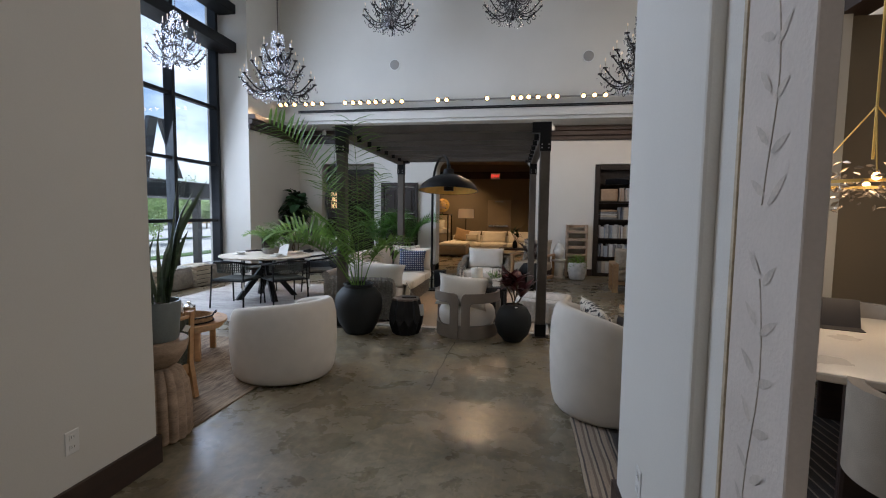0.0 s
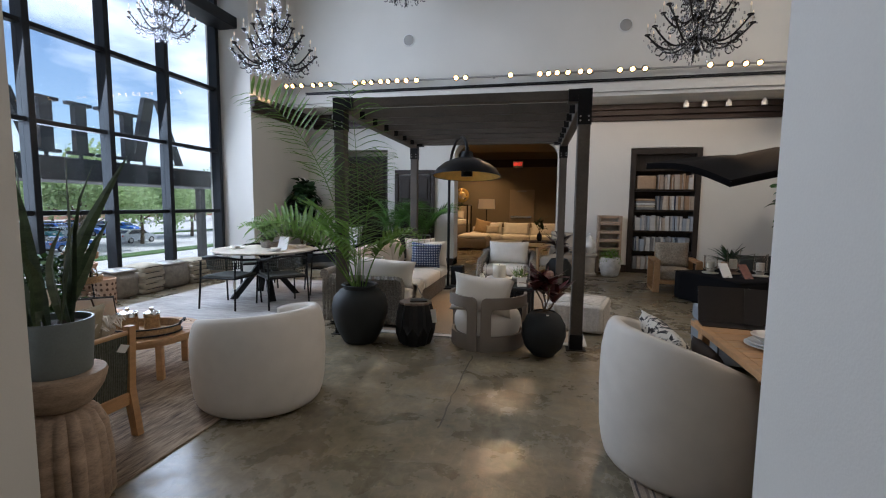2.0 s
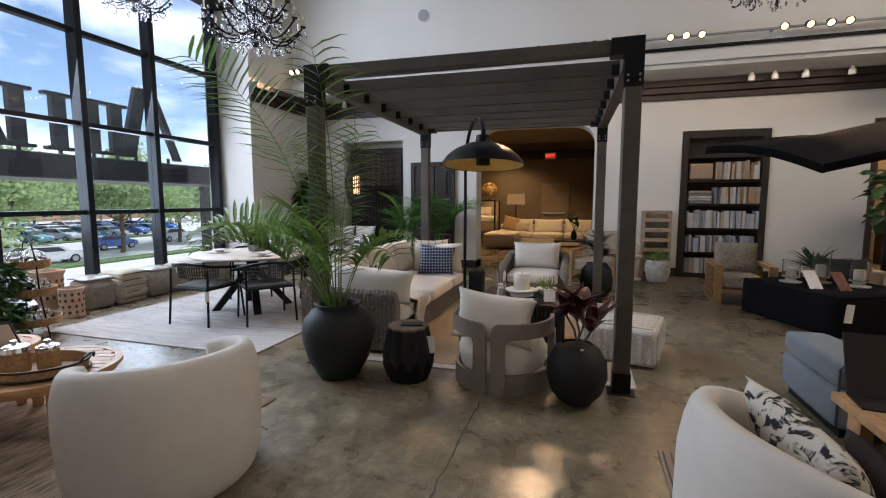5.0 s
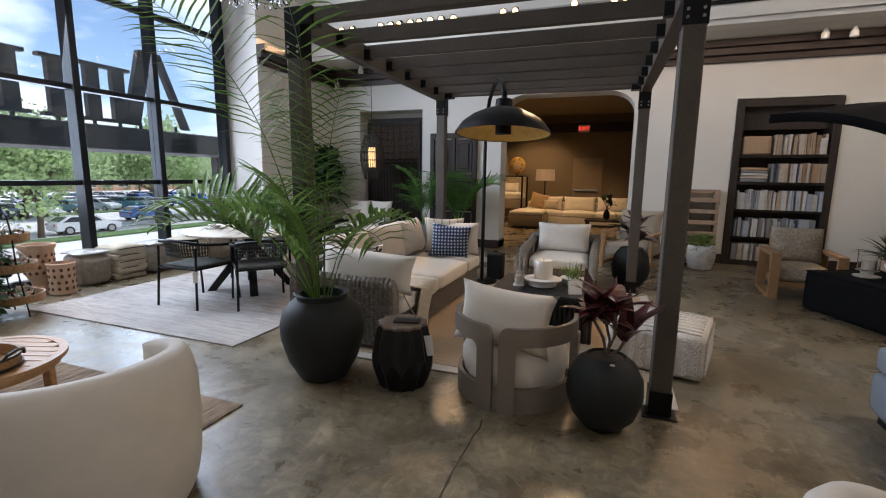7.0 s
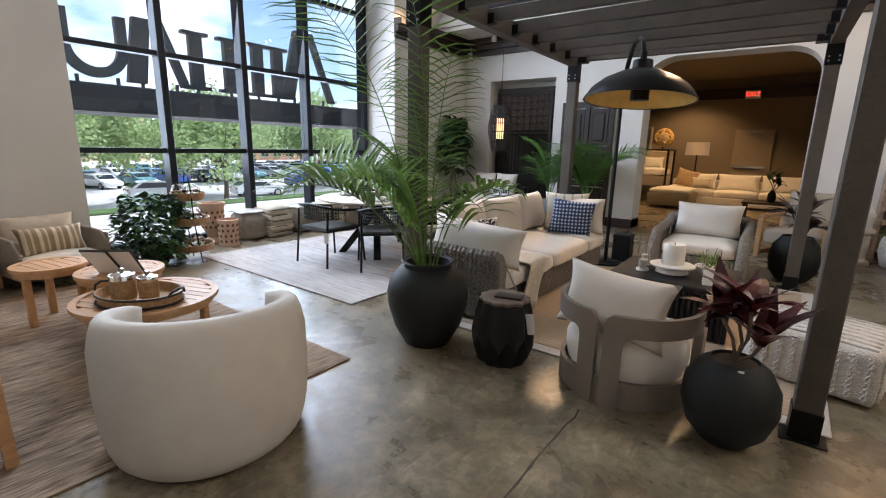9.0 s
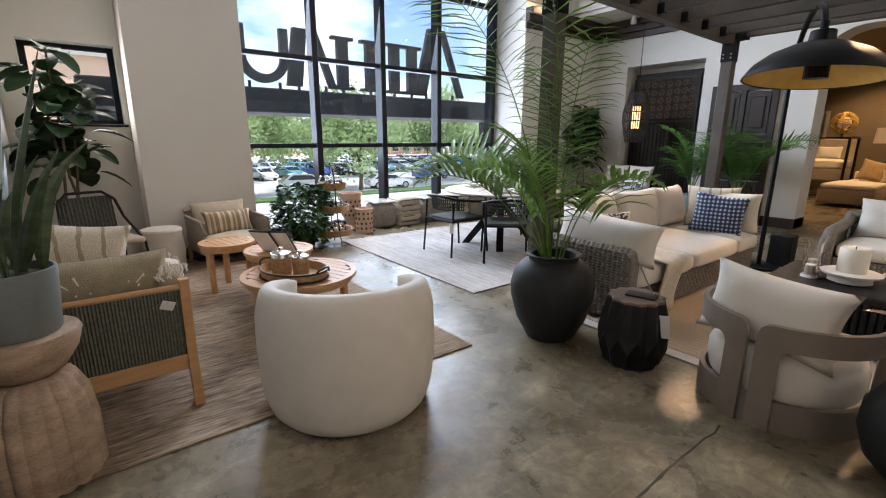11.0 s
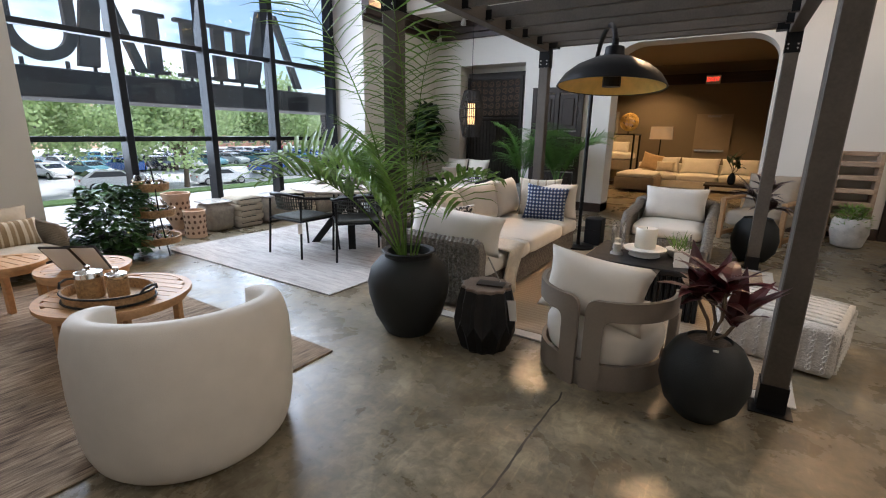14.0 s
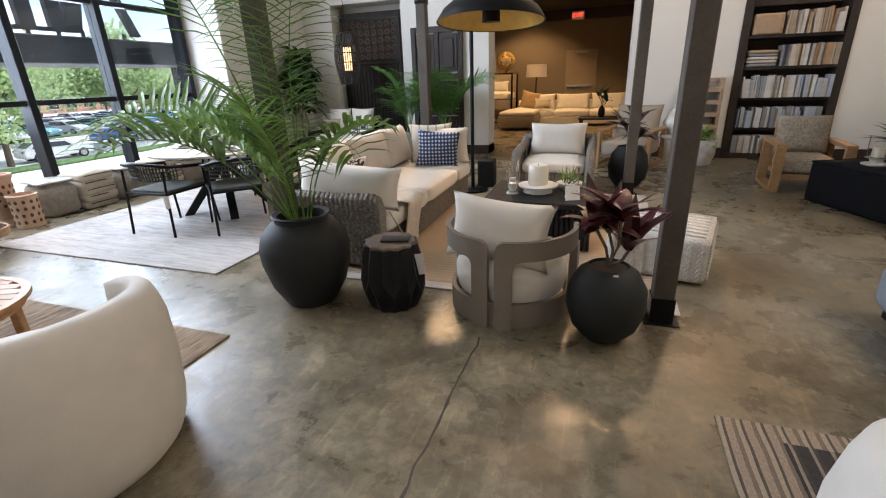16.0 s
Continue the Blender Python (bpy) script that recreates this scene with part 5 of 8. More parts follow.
for k in range(8):
    y = -0.29 + k * 0.083
    part("braid", tube(bmesh.new(), [(-0.32 + i * 0.04, y + 0.006 * math.sin(i * 2.1), 0.381 - 0.01 * (abs(i - 8) / 8) ** 2) for i in range(17)], 0.009, 5), POUFMAT, pf)


def wicker_armchair(x, y, rz, label):
    t = thing("wicker_armchair", x, y, 0.0, rz, label, "armchair")
    bm = weave(0.9, 0.62, m=Matrix.Translation((0, 0.4, 0.04)))
    part("back_panel", bm, WICKER, t)
    for s in (-1, 1):
        part("arm_panel", weave(0.78, 0.5, m=Matrix.Translation((s * 0.45, 0.0, 0.04)) @ pose(0, 0, 0, 0, 0, 90)), WICKER, t)
        part("arm_roll", tube(bmesh.new(), [(s * 0.45, -0.4, 0.08), (s * 0.45, -0.4, 0.46), (s * 0.45, -0.34, 0.55), (s * 0.45, 0.3, 0.58), (s * 0.44, 0.4, 0.66)], 0.058, 10), WICKER, t, smooth=True)
    part("back_roll", tube(bmesh.new(), [(-0.44, 0.4, 0.66), (0, 0.42, 0.69), (0.44, 0.4, 0.66)], 0.058, 10), WICKER, t, smooth=True)
    part("front_panel", weave(0.86, 0.24, m=Matrix.Translation((0, -0.4, 0.04))), WICKER, t)
    part("seat_cushion", softbox(0.78, 0.74, 0.17, 0.06, m=Matrix.Translation((0, -0.04, 0.27))), CREAM, t, smooth="all")
    part("back_cushion", pillow(0.74, 0.46, 0.2, m=pose(0, 0.24, 0.66, -14, 0, 0)), CREAM, t, smooth="all")
    return t


wicker_armchair(-0.49, 9.65, 0, "grey wicker armchair with cream cushions facing the table").scale = (1, 1, 0.92)
e = thing("side_table", -1.4, 9.6, 0, 0, "small black box side table", "side table")
part("body", B(-0.11, 0.11, -0.11, 0.11, 0, 0.36, bev=0.015), EBONY, e)
part("drawer_line", B(-0.1, 0.1, -0.113, -0.11, 0.2, 0.205), BLACKMETAL, e)
vase("round_plant_pot", 0.42, 9.9, [(0.1, 0), (0.15, 0.01), (0.23, 0.12), (0.25, 0.26), (0.22, 0.42), (0.16, 0.5), (0.15, 0.52), (0.14, 0.5)], POTBLACK, "black round planter behind the pouf", soil_r=0.145, soil_z=0.5)
cordyline(0.42, 9.9, 0.5, 8, 0.6, mat("bronze_leaf", (0.05, 0.028, 0.024), 0.4, var=0.5, island=0.3), 9, "bronze-leaved ti plant in a black pot")


def arc_lamp():
    t = thing("arc_floor_lamp", -1.5, 9.22, 0, 0, "black arc floor lamp with a gold-lined dome shade", "floor lamp")
    part("base", lathe([(0.2, 0.016), (0.2, 0.04), (0.03, 0.05), (0.02, 0.06)], 28), BLACKMETAL, t, smooth=True)
    sx, sy = 0.5, -1.12
    pts = [(0, 0, 0.05), (0, 0, 1.2), (0, 0, 1.95)]
    for k in range(1, 13):
        a = math.pi * k / 12
        pts.append((sx * (1 - math.cos(a)) / 2, sy * (1 - math.cos(a)) / 2, 1.95 + 0.42 * math.sin(a) + 0.3 * k / 12))
    pts = pts[:-1] + [(sx, sy, 2.25)]
    part("stem", tube(bmesh.new(), pts, 0.024, 8), BLACKMETAL, t, smooth=True)
    dome = [(0.001, 2.262), (0.07, 2.26), (0.085, 2.255), (0.09, 2.20), (0.10, 2.17), (0.2, 2.145), (0.34, 2.08), (0.44, 2.0), (0.50, 1.91), (0.505, 1.895), (0.495, 1.895), (0.489, 1.905)]
    tilt = Matrix.Translation((sx, sy, 2.2)) @ pose(0, 0, 0, -5) @ Matrix.Translation((0, 0, -2.2))
    part("shade", lathe(dome, 48, m=tilt, caps=False), BLACKMETAL, t, smooth=True)
    inner = [(0.488, 1.9), (0.43, 1.985), (0.33, 2.065), (0.19, 2.13), (0.02, 2.15)]
    part("lining", lathe(inner, 48, m=tilt, caps=False), BRASSIN, t, "gold leaf lining", smooth=True)
    part("lamp_holder", C((sx, sy, 2.14), (sx, sy, 1.9), 0.085, seg=16), BLACKMETAL, t)
    part("knuckle", C((sx, sy, 2.25), (sx, sy, 2.33), 0.03, seg=12), BLACKMETAL, t)


arc_lamp()

# ---- dining corner ----


def round_dining_table():
    t = thing("round_dining_table", -4.15, 7.75, 0.012, 0, "round pale stone-topped table with crossed black legs", "dining table")
    part("tabletop", lathe([(0.60, 0.712), (0.74, 0.722), (0.765, 0.735), (0.765, 0.748), (0.75, 0.754), (0.001, 0.754)], 56), MARBLE, t, smooth=True)
    for k in range(4):
        m = pose(0, 0, 0, 0, 0, 45 + 90 * k)
        bm = bmesh.new()
        poly(bm, [(0.42, 0.0), (0.52, 0.0), (-0.02, 0.70), (-0.14, 0.70)], 0.09, m @ Matrix.Translation((0, -0.045, 0)))
        part("leg", bm, EBONY, t)
    part("plate", lathe([(0.3, 0.69), (0.3, 0.714)], 20), BLACKMETAL, t)


round_dining_table()


def rope_chair():
    t = thing("dining_chair", -4.2, 6.99, 0.012, 0, "black metal dining chair with woven rope seat and back", "chair", "chairs round the table")
    L = [(-0.27, 0.27, 0.03, 0.0), (0.27, 0.27, 0.03, 0.0), (-0.27, -0.26, 0.0, 0.03), (0.27, -0.26, 0.0, 0.03)]
    for x, y, o, b in L:
        s = 1 if x > 0 else -1
        top = 0.66 if y < 0 else 0.64
        part("leg", tube(bmesh.new(), [(x + s * 0.015, y * 1.12, 0), (x, y, 0.43), (x, y * 0.95, top)], 0.013, 8), BLACKMETAL, t, smooth=True)
    part("seat", softbox(0.5, 0.5, 0.045, 0.02, 0.003, m=Matrix.Translation((0, 0.01, 0.42)), crown=-0.012), ROPE, t, smooth="all")
    part("seat_frame", tube(bmesh.new(), [(-0.27, 0.27, 0.43), (0.27, 0.27, 0.43), (0.27, -0.26, 0.43), (-0.27, -0.26, 0.43), (-0.27, 0.27, 0.43)], 0.013, 8), BLACKMETAL, t)
    rail = [(-0.28, 0.26, 0.645), (-0.3, 0.05, 0.665), (-0.285, -0.18, 0.69), (-0.2, -0.28, 0.72), (0, -0.31, 0.735), (0.2, -0.28, 0.72), (0.285, -0.18, 0.69), (0.3, 0.05, 0.665), (0.28, 0.26, 0.645)]
    part("top_rail", tube(bmesh.new(), rail, 0.017, 8), BLACKMETAL, t, smooth=True)
    bm = bmesh.new()
    n = 26
    for k in range(n + 1):
        a = radians(198 + 144 * k / n)
        x, y = 0.285 * math.cos(a), 0.3 * math.sin(a)
        tube(bm, [(x * 0.97, y * 0.95, 0.56), (x, y, 0.64), (x, y, 0.705)], 0.0075, 4)
    for z in (0.56, 0.6, 0.64, 0.68):
        tube(bm, [(0.288 * math.cos(radians(a)), 0.303 * math.sin(radians(a)), z) for a in range(198, 343, 12)], 0.006, 4)
    part("rope_back", bm, ROPE, t)
    part("price_tag", B(0.285, 0.288, -0.32, -0.26, 0.3, 0.42), PAPER, t, "white hanging price tag")
    return t


dc = rope_chair()
for x, y, rz in ((-3.54, 7.25, 50), (-3.42, 8.35, 128), (-4.75, 8.45, 218)):
    copy_thing(dc, pose(x, y, 0.012, 0, 0, rz))

# on the table
b = thing("basket_planter", -4.15, 7.95, 0.766, 0, "low woven basket planter on the table", "planter")
part("basket", lathe([(0.13, 0), (0.16, 0.01), (0.175, 0.1), (0.165, 0.105), (0.14, 0.08), (0.001, 0.08)], 28, wave=lambda a, k: 1 + 0.02 * math.cos(30 * a)), WICKER, b, smooth=True)
g = thing("leafy_plant", -4.15, 7.95, 0.85, 0, "arching green palm-like plant in the basket", "plant")
rg = random.Random(21)
for k in range(20):
    part("frond", frond((0, 0, 0), k * 18 + rg.uniform(-8, 8), rg.uniform(0.4, 0.64), rg.uniform(50, 85), rg.uniform(60, 115), 0.2, 10, 0.25, rg, 0.2), LEAF, g)
g = thing("leafy_plant", -4.95, 9.1, 0.55, 0, "bushy green house plant by the window", "plant")
part("pot", lathe([(0.1, -0.54), (0.14, -0.5), (0.16, -0.05), (0.15, -0.02), (0.001, -0.04)], 24), POTGREY, g, smooth=True)
for k in range(26):
    a, e, ln = rg.random() * 6.28, rg.uniform(0.3, 1.3), rg.uniform(0.25, 0.42)
    d = Vector((math.cos(a) * math.cos(e), math.sin(a) * math.cos(e), math.sin(e)))
    part("leaf", ribbon(bmesh.new(), [Vector((0, 0, -0.03)) + d * ln * s - Vector((0, 0, 0.25 * ln * s * s)) for s in (0, 0.25, 0.5, 0.75, 1)], 0.075, (0, 0, 1), 0.3), LEAFFIG, g)
for x, y in ((-3.75, 7.45), (-4.55, 7.6), (-3.7, 8.05)):
    d = thing("dinner_plate", x, y, 0.766, 0, "white stoneware plate and bowl on the table", "plate", "plates on the table")
    part("plate", lathe([(0.08, 0), (0.135, 0.012), (0.138, 0.018), (0.09, 0.01), (0.001, 0.008)], 28), WHITECER, d, smooth=True)
    part("bowl", lathe([(0.04, 0.012), (0.085, 0.05), (0.08, 0.052), (0.04, 0.02), (0.001, 0.018)], 24), WHITECER, d, smooth=True)
m = thing("menu_card", -3.85, 7.75, 0.766, -20, "white folded information card on the table", "sign")
part("card", B(-0.11, 0.11, -0.003, 0.003, 0, 0.2, m=pose(0, 0, 0, -18)), PAPER, m)
k = thing("table_sculpture", -4.4, 8.2, 0.766, 15, "tall dark pierced block sculpture", "sculpture")
bm = bmesh.new()
for i in range(3):
    for j in range(4):
        box(bm, -0.1 + i * 0.075, -0.045 + i * 0.075, -0.03, 0.03, j * 0.09, j * 0.09 + 0.07 + 0.03 * ((i + j) % 2), bev=0.008, seg=1)
box(bm, -0.1, 0.1, -0.02, 0.02, 0, 0.36)
part("block", bm, SHELFWOOD, k)

# ---- along the tall window ----


def basket_pouf(y0, y1, h, kind, label):
    t = thing("jute_pouf", -6.27, (y0 + y1) / 2, 0, random.Random(int(y0 * 100)).uniform(-5, 5), label, "pouf", "poufs along the window")
    w = y1 - y0
    if kind == "stack":
        for i in range(5):
            part("layer", softbox(0.42, w, h / 5 + 0.012, 0.035, 0.012, m=pose(0.01 * (i % 2), 0, i * h / 5, 0, 0, (i * 37 % 5 - 2) * 1.5)), LINEN, t, smooth="all")
            part("stitch", tube(bmesh.new(), [(0.215, -w * 0.42, i * h / 5 + 0.07), (0.222, 0, i * h / 5 + 0.075), (0.215, w * 0.42, i * h / 5 + 0.07)], 0.006, 5), EBONY, t)
    else:
        part("body", softbox(0.44, w, h, 0.1, 0.035), BASKETFAB, t, smooth="all")
        part("top_sheet", softbox(0.40, w * 0.95, 0.03, 0.02, 0.012, m=Matrix.Translation((-0.01, 0, h))), mat("clear_wrap", (0.36, 0.33, 0.29), 0.25, bump=0.6, bscale=25), t, smooth="all")


basket_pouf(6.9, 7.3, 0.40, "bag", "grey jute pouf in clear wrap by the window")
basket_pouf(7.34, 7.77, 0.44, "stack", "stack of striped folded jute cushions")
basket_pouf(7.82, 8.36, 0.40, "bag", "grey crumpled jute pouf by the window")
basket_pouf(8.4, 8.85, 0.42, "stack", "stack of folded jute cushions near the corner")
basket_pouf(8.9, 9.5, 0.38, "bag", "pale jute pouf near the corner")


def pierced_pot(x, y, prof, rows, per, label):
    t = thing("terracotta_planter", x, y, 0, 0, label, "planter", "terracotta planters")
    part("body", lathe(prof, 36), TERRA, t, smooth=True)
    # solid dark ovals: the shade inside the holes is put into their colour
    bm = bmesh.new()
    for z, r in rows:
        for i in range(per):
            a = 2 * math.pi * (i + (0.5 if int(z * 100) % 2 else 0)) / per
            bmesh.ops.create_icosphere(bm, subdivisions=1, radius=0.019, matrix=Matrix.Translation((r * math.cos(a), r * math.sin(a), z)) @ Matrix.Rotation(a, 4, "Z") @ Matrix.Diagonal((0.35, 1, 1.25, 1)))
    tagged(part("pierced_hole", bm, mat("shadowed_clay", (0.12, 0.06, 0.035), 0.9), t, "small dark ovals for the shaded piercings"), kind="stuff")


pierced_pot(-6.33, 6.6, [(0.14, 0), (0.15, 0.03), (0.08, 0.09), (0.09, 0.125), (0.14, 0.23), (0.157, 0.37), (0.162, 0.52), (0.184, 0.555), (0.184, 0.59), (0.157, 0.59), (0.14, 0.45)], [(0.25, 0.145), (0.32, 0.154), (0.39, 0.159), (0.46, 0.162)], 14, "tall pierced terracotta urn by the window")
pierced_pot(-6.02, 6.66, [(0.12, 0), (0.135, 0.01), (0.132, 0.185), (0.135, 0.35), (0.144, 0.37), (0.13, 0.38), (0.116, 0.28)], [(0.075, 0.135), (0.15, 0.134), (0.225, 0.134), (0.3, 0.135)], 12, "short pierced terracotta cylinder pot")


def tiered_stand():
    t = thing("plant_stand", -5.52, 5.93, 0, -12, "black three-tier wire stand of glass terrariums", "plant stand")
    for s in (-1, 1):
        part("side_wire", tube(bmesh.new(), [(s * 0.22, 0.05, 0), (s * 0.2, 0, 0.5), (s * 0.17, 0, 0.85), (s * 0.1, 0, 1.02), (0, 0, 1.08)], 0.008, 6), BLACKMETAL, t)
    for z, w in ((0.12, 0.24), (0.44, 0.21), (0.74, 0.18)):
        tier = part("basket_tray", lathe([(w * 0.7, z), (w, z + 0.02), (w * 1.05, z + 0.1), (w * 0.98, z + 0.1), (w * 0.9, z + 0.03), (0.001, z + 0.02)], 24), RATTAN, t, smooth=True)
        for a in (0.4, 2.5, 4.6):
            part("glass_globe", lathe([(0.04, 0), (0.085, 0.04), (0.09, 0.09), (0.05, 0.15), (0.047, 0.15), (0.085, 0.09), (0.08, 0.045), (0.038, 0.004)], 16, m=Matrix.Translation((w * 0.5 * math.cos(a), w * 0.5 * math.sin(a), z + 0.045))), GLASSJAR, tier, smooth=True)
            rr = random.Random(int(z * 100 + a * 7))
            bm = bmesh.new()
            for q in range(9):
                az, e = rr.random() * 6.28, rr.uniform(0.4, 1.3)
                d = Vector((math.cos(az) * math.cos(e), math.sin(az) * math.cos(e), math.sin(e)))
                o = Vector((w * 0.5 * math.cos(a), w * 0.5 * math.sin(a), z + 0.05))
                ribbon(bm, [o, o + d * 0.03, o + d * 0.06], 0.02, (0.2, 0.1, 1), 0.3)
            part("tiny_plant", bm, LEAF, tier)


tiered_stand()


def bush(x, y, z, r, h, n, material, seed, label, leaf=0.06):
    rr = random.Random(seed)
    t = thing("trailing_plant", x, y, z, 0, label, "plant")
    part("pot", lathe([(r * 0.35, 0), (r * 0.45, 0.02), (r * 0.5, 0.3), (r * 0.45, 0.3), (0.001, 0.27)], 20), POTBLACK, t, smooth=True)
    for c in range(10):
        bm = bmesh.new()
        for k in range(n // 10):
            u, a, q = rr.random(), rr.random() * 6.283, rr.random() ** 0.4
            zz = 0.1 + h * u
            rad = r * q * (0.75 + 0.45 * math.sin(math.pi * min(1, 0.25 + u * 0.7))) * (1 + 0.18 * math.sin(3 * a + u * 5))
            o = Vector((rad * math.cos(a), rad * math.sin(a), zz))
            d = Vector((math.cos(a + rr.uniform(-0.8, 0.8)), math.sin(a + rr.uniform(-0.8, 0.8)), rr.uniform(-0.9, 0.5))).normalized()
            ln = leaf * rr.uniform(0.7, 1.4)
            ribbon(bm, [o, o + d * ln * 0.35, o + d * ln * 0.7, o + d * ln], ln * 0.75, (rr.uniform(-0.5, 0.5), rr.uniform(-0.5, 0.5), 1), 0.2)
        tagged(part("foliage", bm, material, t), kind="stuff")


bush(-5.62, 5.54, 0, 0.31, 0.73, 1400, LEAFFIG, 5, "dense dark green trailing plant by the stand", 0.075)

# ---- lounge group on the striped rug ----


def slat_table(x, y, z, r, h, label, legs=4, tilt=0):
    t = thing("teak_table", x, y, z, tilt, label, "coffee table", "nesting teak tables")
    n = max(5, int(2 * r / 0.075))
    part("apron", lathe([(r * 0.9, h - 0.07), (r * 0.92, h - 0.07), (r * 0.92, h - 0.024), (r * 0.9, h - 0.024)], 40), TEAK, t, smooth=True)
    part("edge_band", bent_strip(bmesh.new(), r - 0.045, 0, 359.9, h - 0.026, h, 0.045, 56), TEAK, t, smooth=True)
    for k in range(n):
        a = -r + 0.045 + (k + 0.5) * (2 * r - 0.09) / n
        half = math.sqrt(max(0.01, (r - 0.044) ** 2 - a * a))
        part("slat", B(-half, half, a - (r - 0.045) / n + 0.003, a + (r - 0.045) / n - 0.003, h - 0.024, h - 0.003, bev=0.002, seg=1), TEAK, t)
    for k in range(legs):
        b = math.pi / 4 + k * 2 * math.pi / legs
        lx, ly = r * 0.76 * math.cos(b), r * 0.76 * math.sin(b)
        part("leg", B(lx - 0.028, lx + 0.028, ly - 0.022, ly + 0.022, 0, h - 0.03, bev=0.006, seg=1), TEAK, t)


slat_table(-3.22, 4.58, 0.012, 0.442, 0.37, "large round slatted teak coffee table", 4, 20)
slat_table(-3.88, 4.64, 0.012, 0.30, 0.425, "middle round slatted teak table", 4, 60)
slat_table(-4.32, 4.305, 0.012, 0.245, 0.46, "small round slatted teak side table", 3, 10)


def tray_set():
    t = thing("rattan_tray", -3.12, 4.50, 0.382, 25, "oval bamboo tray with dark bands", "tray")
    bm = lathe([(0.225, 0), (0.24, 0.004), (0.25, 0.075), (0.24, 0.075), (0.228, 0.012), (0.001, 0.01)], 40)
    bmesh.ops.scale(bm, vec=(1.12, 0.86, 1), verts=bm.verts)
    part("tray", bm, RATTAN, t, smooth=True)
    for z in (0.012, 0.068):
        pts = [(0.281 * math.cos(a), 0.216 * math.sin(a), z) for a in (2 * math.pi * k / 36 for k in range(37))]
        part("band", tube(bmesh.new(), pts, 0.007, 6), EBONY, t)
    for s in (-1, 1):
        part("handle", tube(bmesh.new(), [(s * 0.285, -0.07, 0.07), (s * 0.30, -0.05, 0.1), (s * 0.305, 0, 0.11), (s * 0.30, 0.05, 0.1), (s * 0.285, 0.07, 0.07)], 0.008, 6), EBONY, t)
    for x, y, h, r in ((-3.22, 4.44, 0.13, 0.075), (-3.08, 4.54, 0.12, 0.06)):
        j = thing("wrapped_jar", x, y, 0.394, 0, "cane-wrapped ice bucket with a nickel rim", "jar", "jars on the tray")
        part("body", lathe([(r * 0.95, 0), (r, 0.01), (r, h), (r * 0.94, h), (r * 0.9, 0.03)], 28, wave=lambda a, k: 1 + 0.012 * math.cos(24 * a)), RATTAN, j, smooth=True)
        part("rim", lathe([(r * 0.97, h), (r * 1.02, h + 0.004), (r * 1.0, h + 0.035), (r * 0.93, h + 0.035), (r * 0.92, h)], 28), CHROME, j, smooth=True)
        part("lid", lathe([(r * 0.9, h + 0.035), (r * 0.5, h + 0.05), (0.015, h + 0.052), (0.018, h + 0.075), (0.001, h + 0.08)], 24), CHROME, j, smooth=True)
    for x, y, rz in ((-3.81, 4.56, 35), (-3.72, 4.66, 42)):
        f = thing("picture_frame", x, y, 0.437, rz, "leaning white framed card with dark edge", "frame", "frames on the table")
        part("mount", B(-0.09, 0.09, -0.004, 0.004, 0.0, 0.25, m=pose(0, 0, 0, 38)), PAPER, f)
        part("frame", B(-0.10, 0.10, -0.001, 0.011, -0.005, 0.262, m=pose(0, 0, 0, 38)), SCREEN, f)


tray_set()


def cane_chair(x, y, rz):
    t = thing("lounge_chair", x, y, 0.0, rz, "low woven taupe lounge chair with linen seat", "armchair")
    t.scale = (0.89, 0.89, 0.88)
    for s in (-1, 1):
        part("side_panel", weave(0.72, 0.42, 0.012, 0.003, m=Matrix.Translation((s * 0.4, 0, 0.16)) @ pose(0, 0, 0, 0, 0, 90)), TAUPEFAB, t)
        part("arm_rail", tube(bmesh.new(), [(s * 0.4, 0.36, 0.44), (s * 0.4, 0.2, 0.58), (s * 0.4, -0.34, 0.6)], 0.02, 8), TAUPEFAB, t, smooth=True)
        for fy in (0.33, -0.32):
            part("leg", B(s * 0.4 - 0.02, s * 0.4 + 0.02, fy - 0.02, fy + 0.02, 0, 0.2), TEAK, t)
    part("back_panel", weave(0.8, 0.5, 0.012, 0.003, m=pose(0, -0.35, 0.16, 8)), TAUPEFAB, t)
    part("back_rail", tube(bmesh.new(), [(-0.4, -0.41, 0.66), (0, -0.43, 0.68), (0.4, -0.41, 0.66)], 0.02, 8), TAUPEFAB, t, smooth=True)
    part("seat_cushion", softbox(0.74, 0.7, 0.16, 0.06, m=Matrix.Translation((0, 0.0, 0.22))), LINEN, t, smooth="all")
    part("back_cushion", pillow(0.72, 0.4, 0.16, m=pose(0, -0.27, 0.58, 14)), LINEN, t, smooth="all")


cane_chair(-5.5, 4.59, -82)
cushion(-5.48, 4.59, 0.46, -82, 0.56, 0.28, 0.13, STRIPECUSH, "tan and cream striped lumbar pillow", 18)


OLIVELINEN = mat("olive_burlap_linen", (0.30, 0.25, 0.165), 0.95, var=0.18, scale=16, bump=0.6, bscale=160)


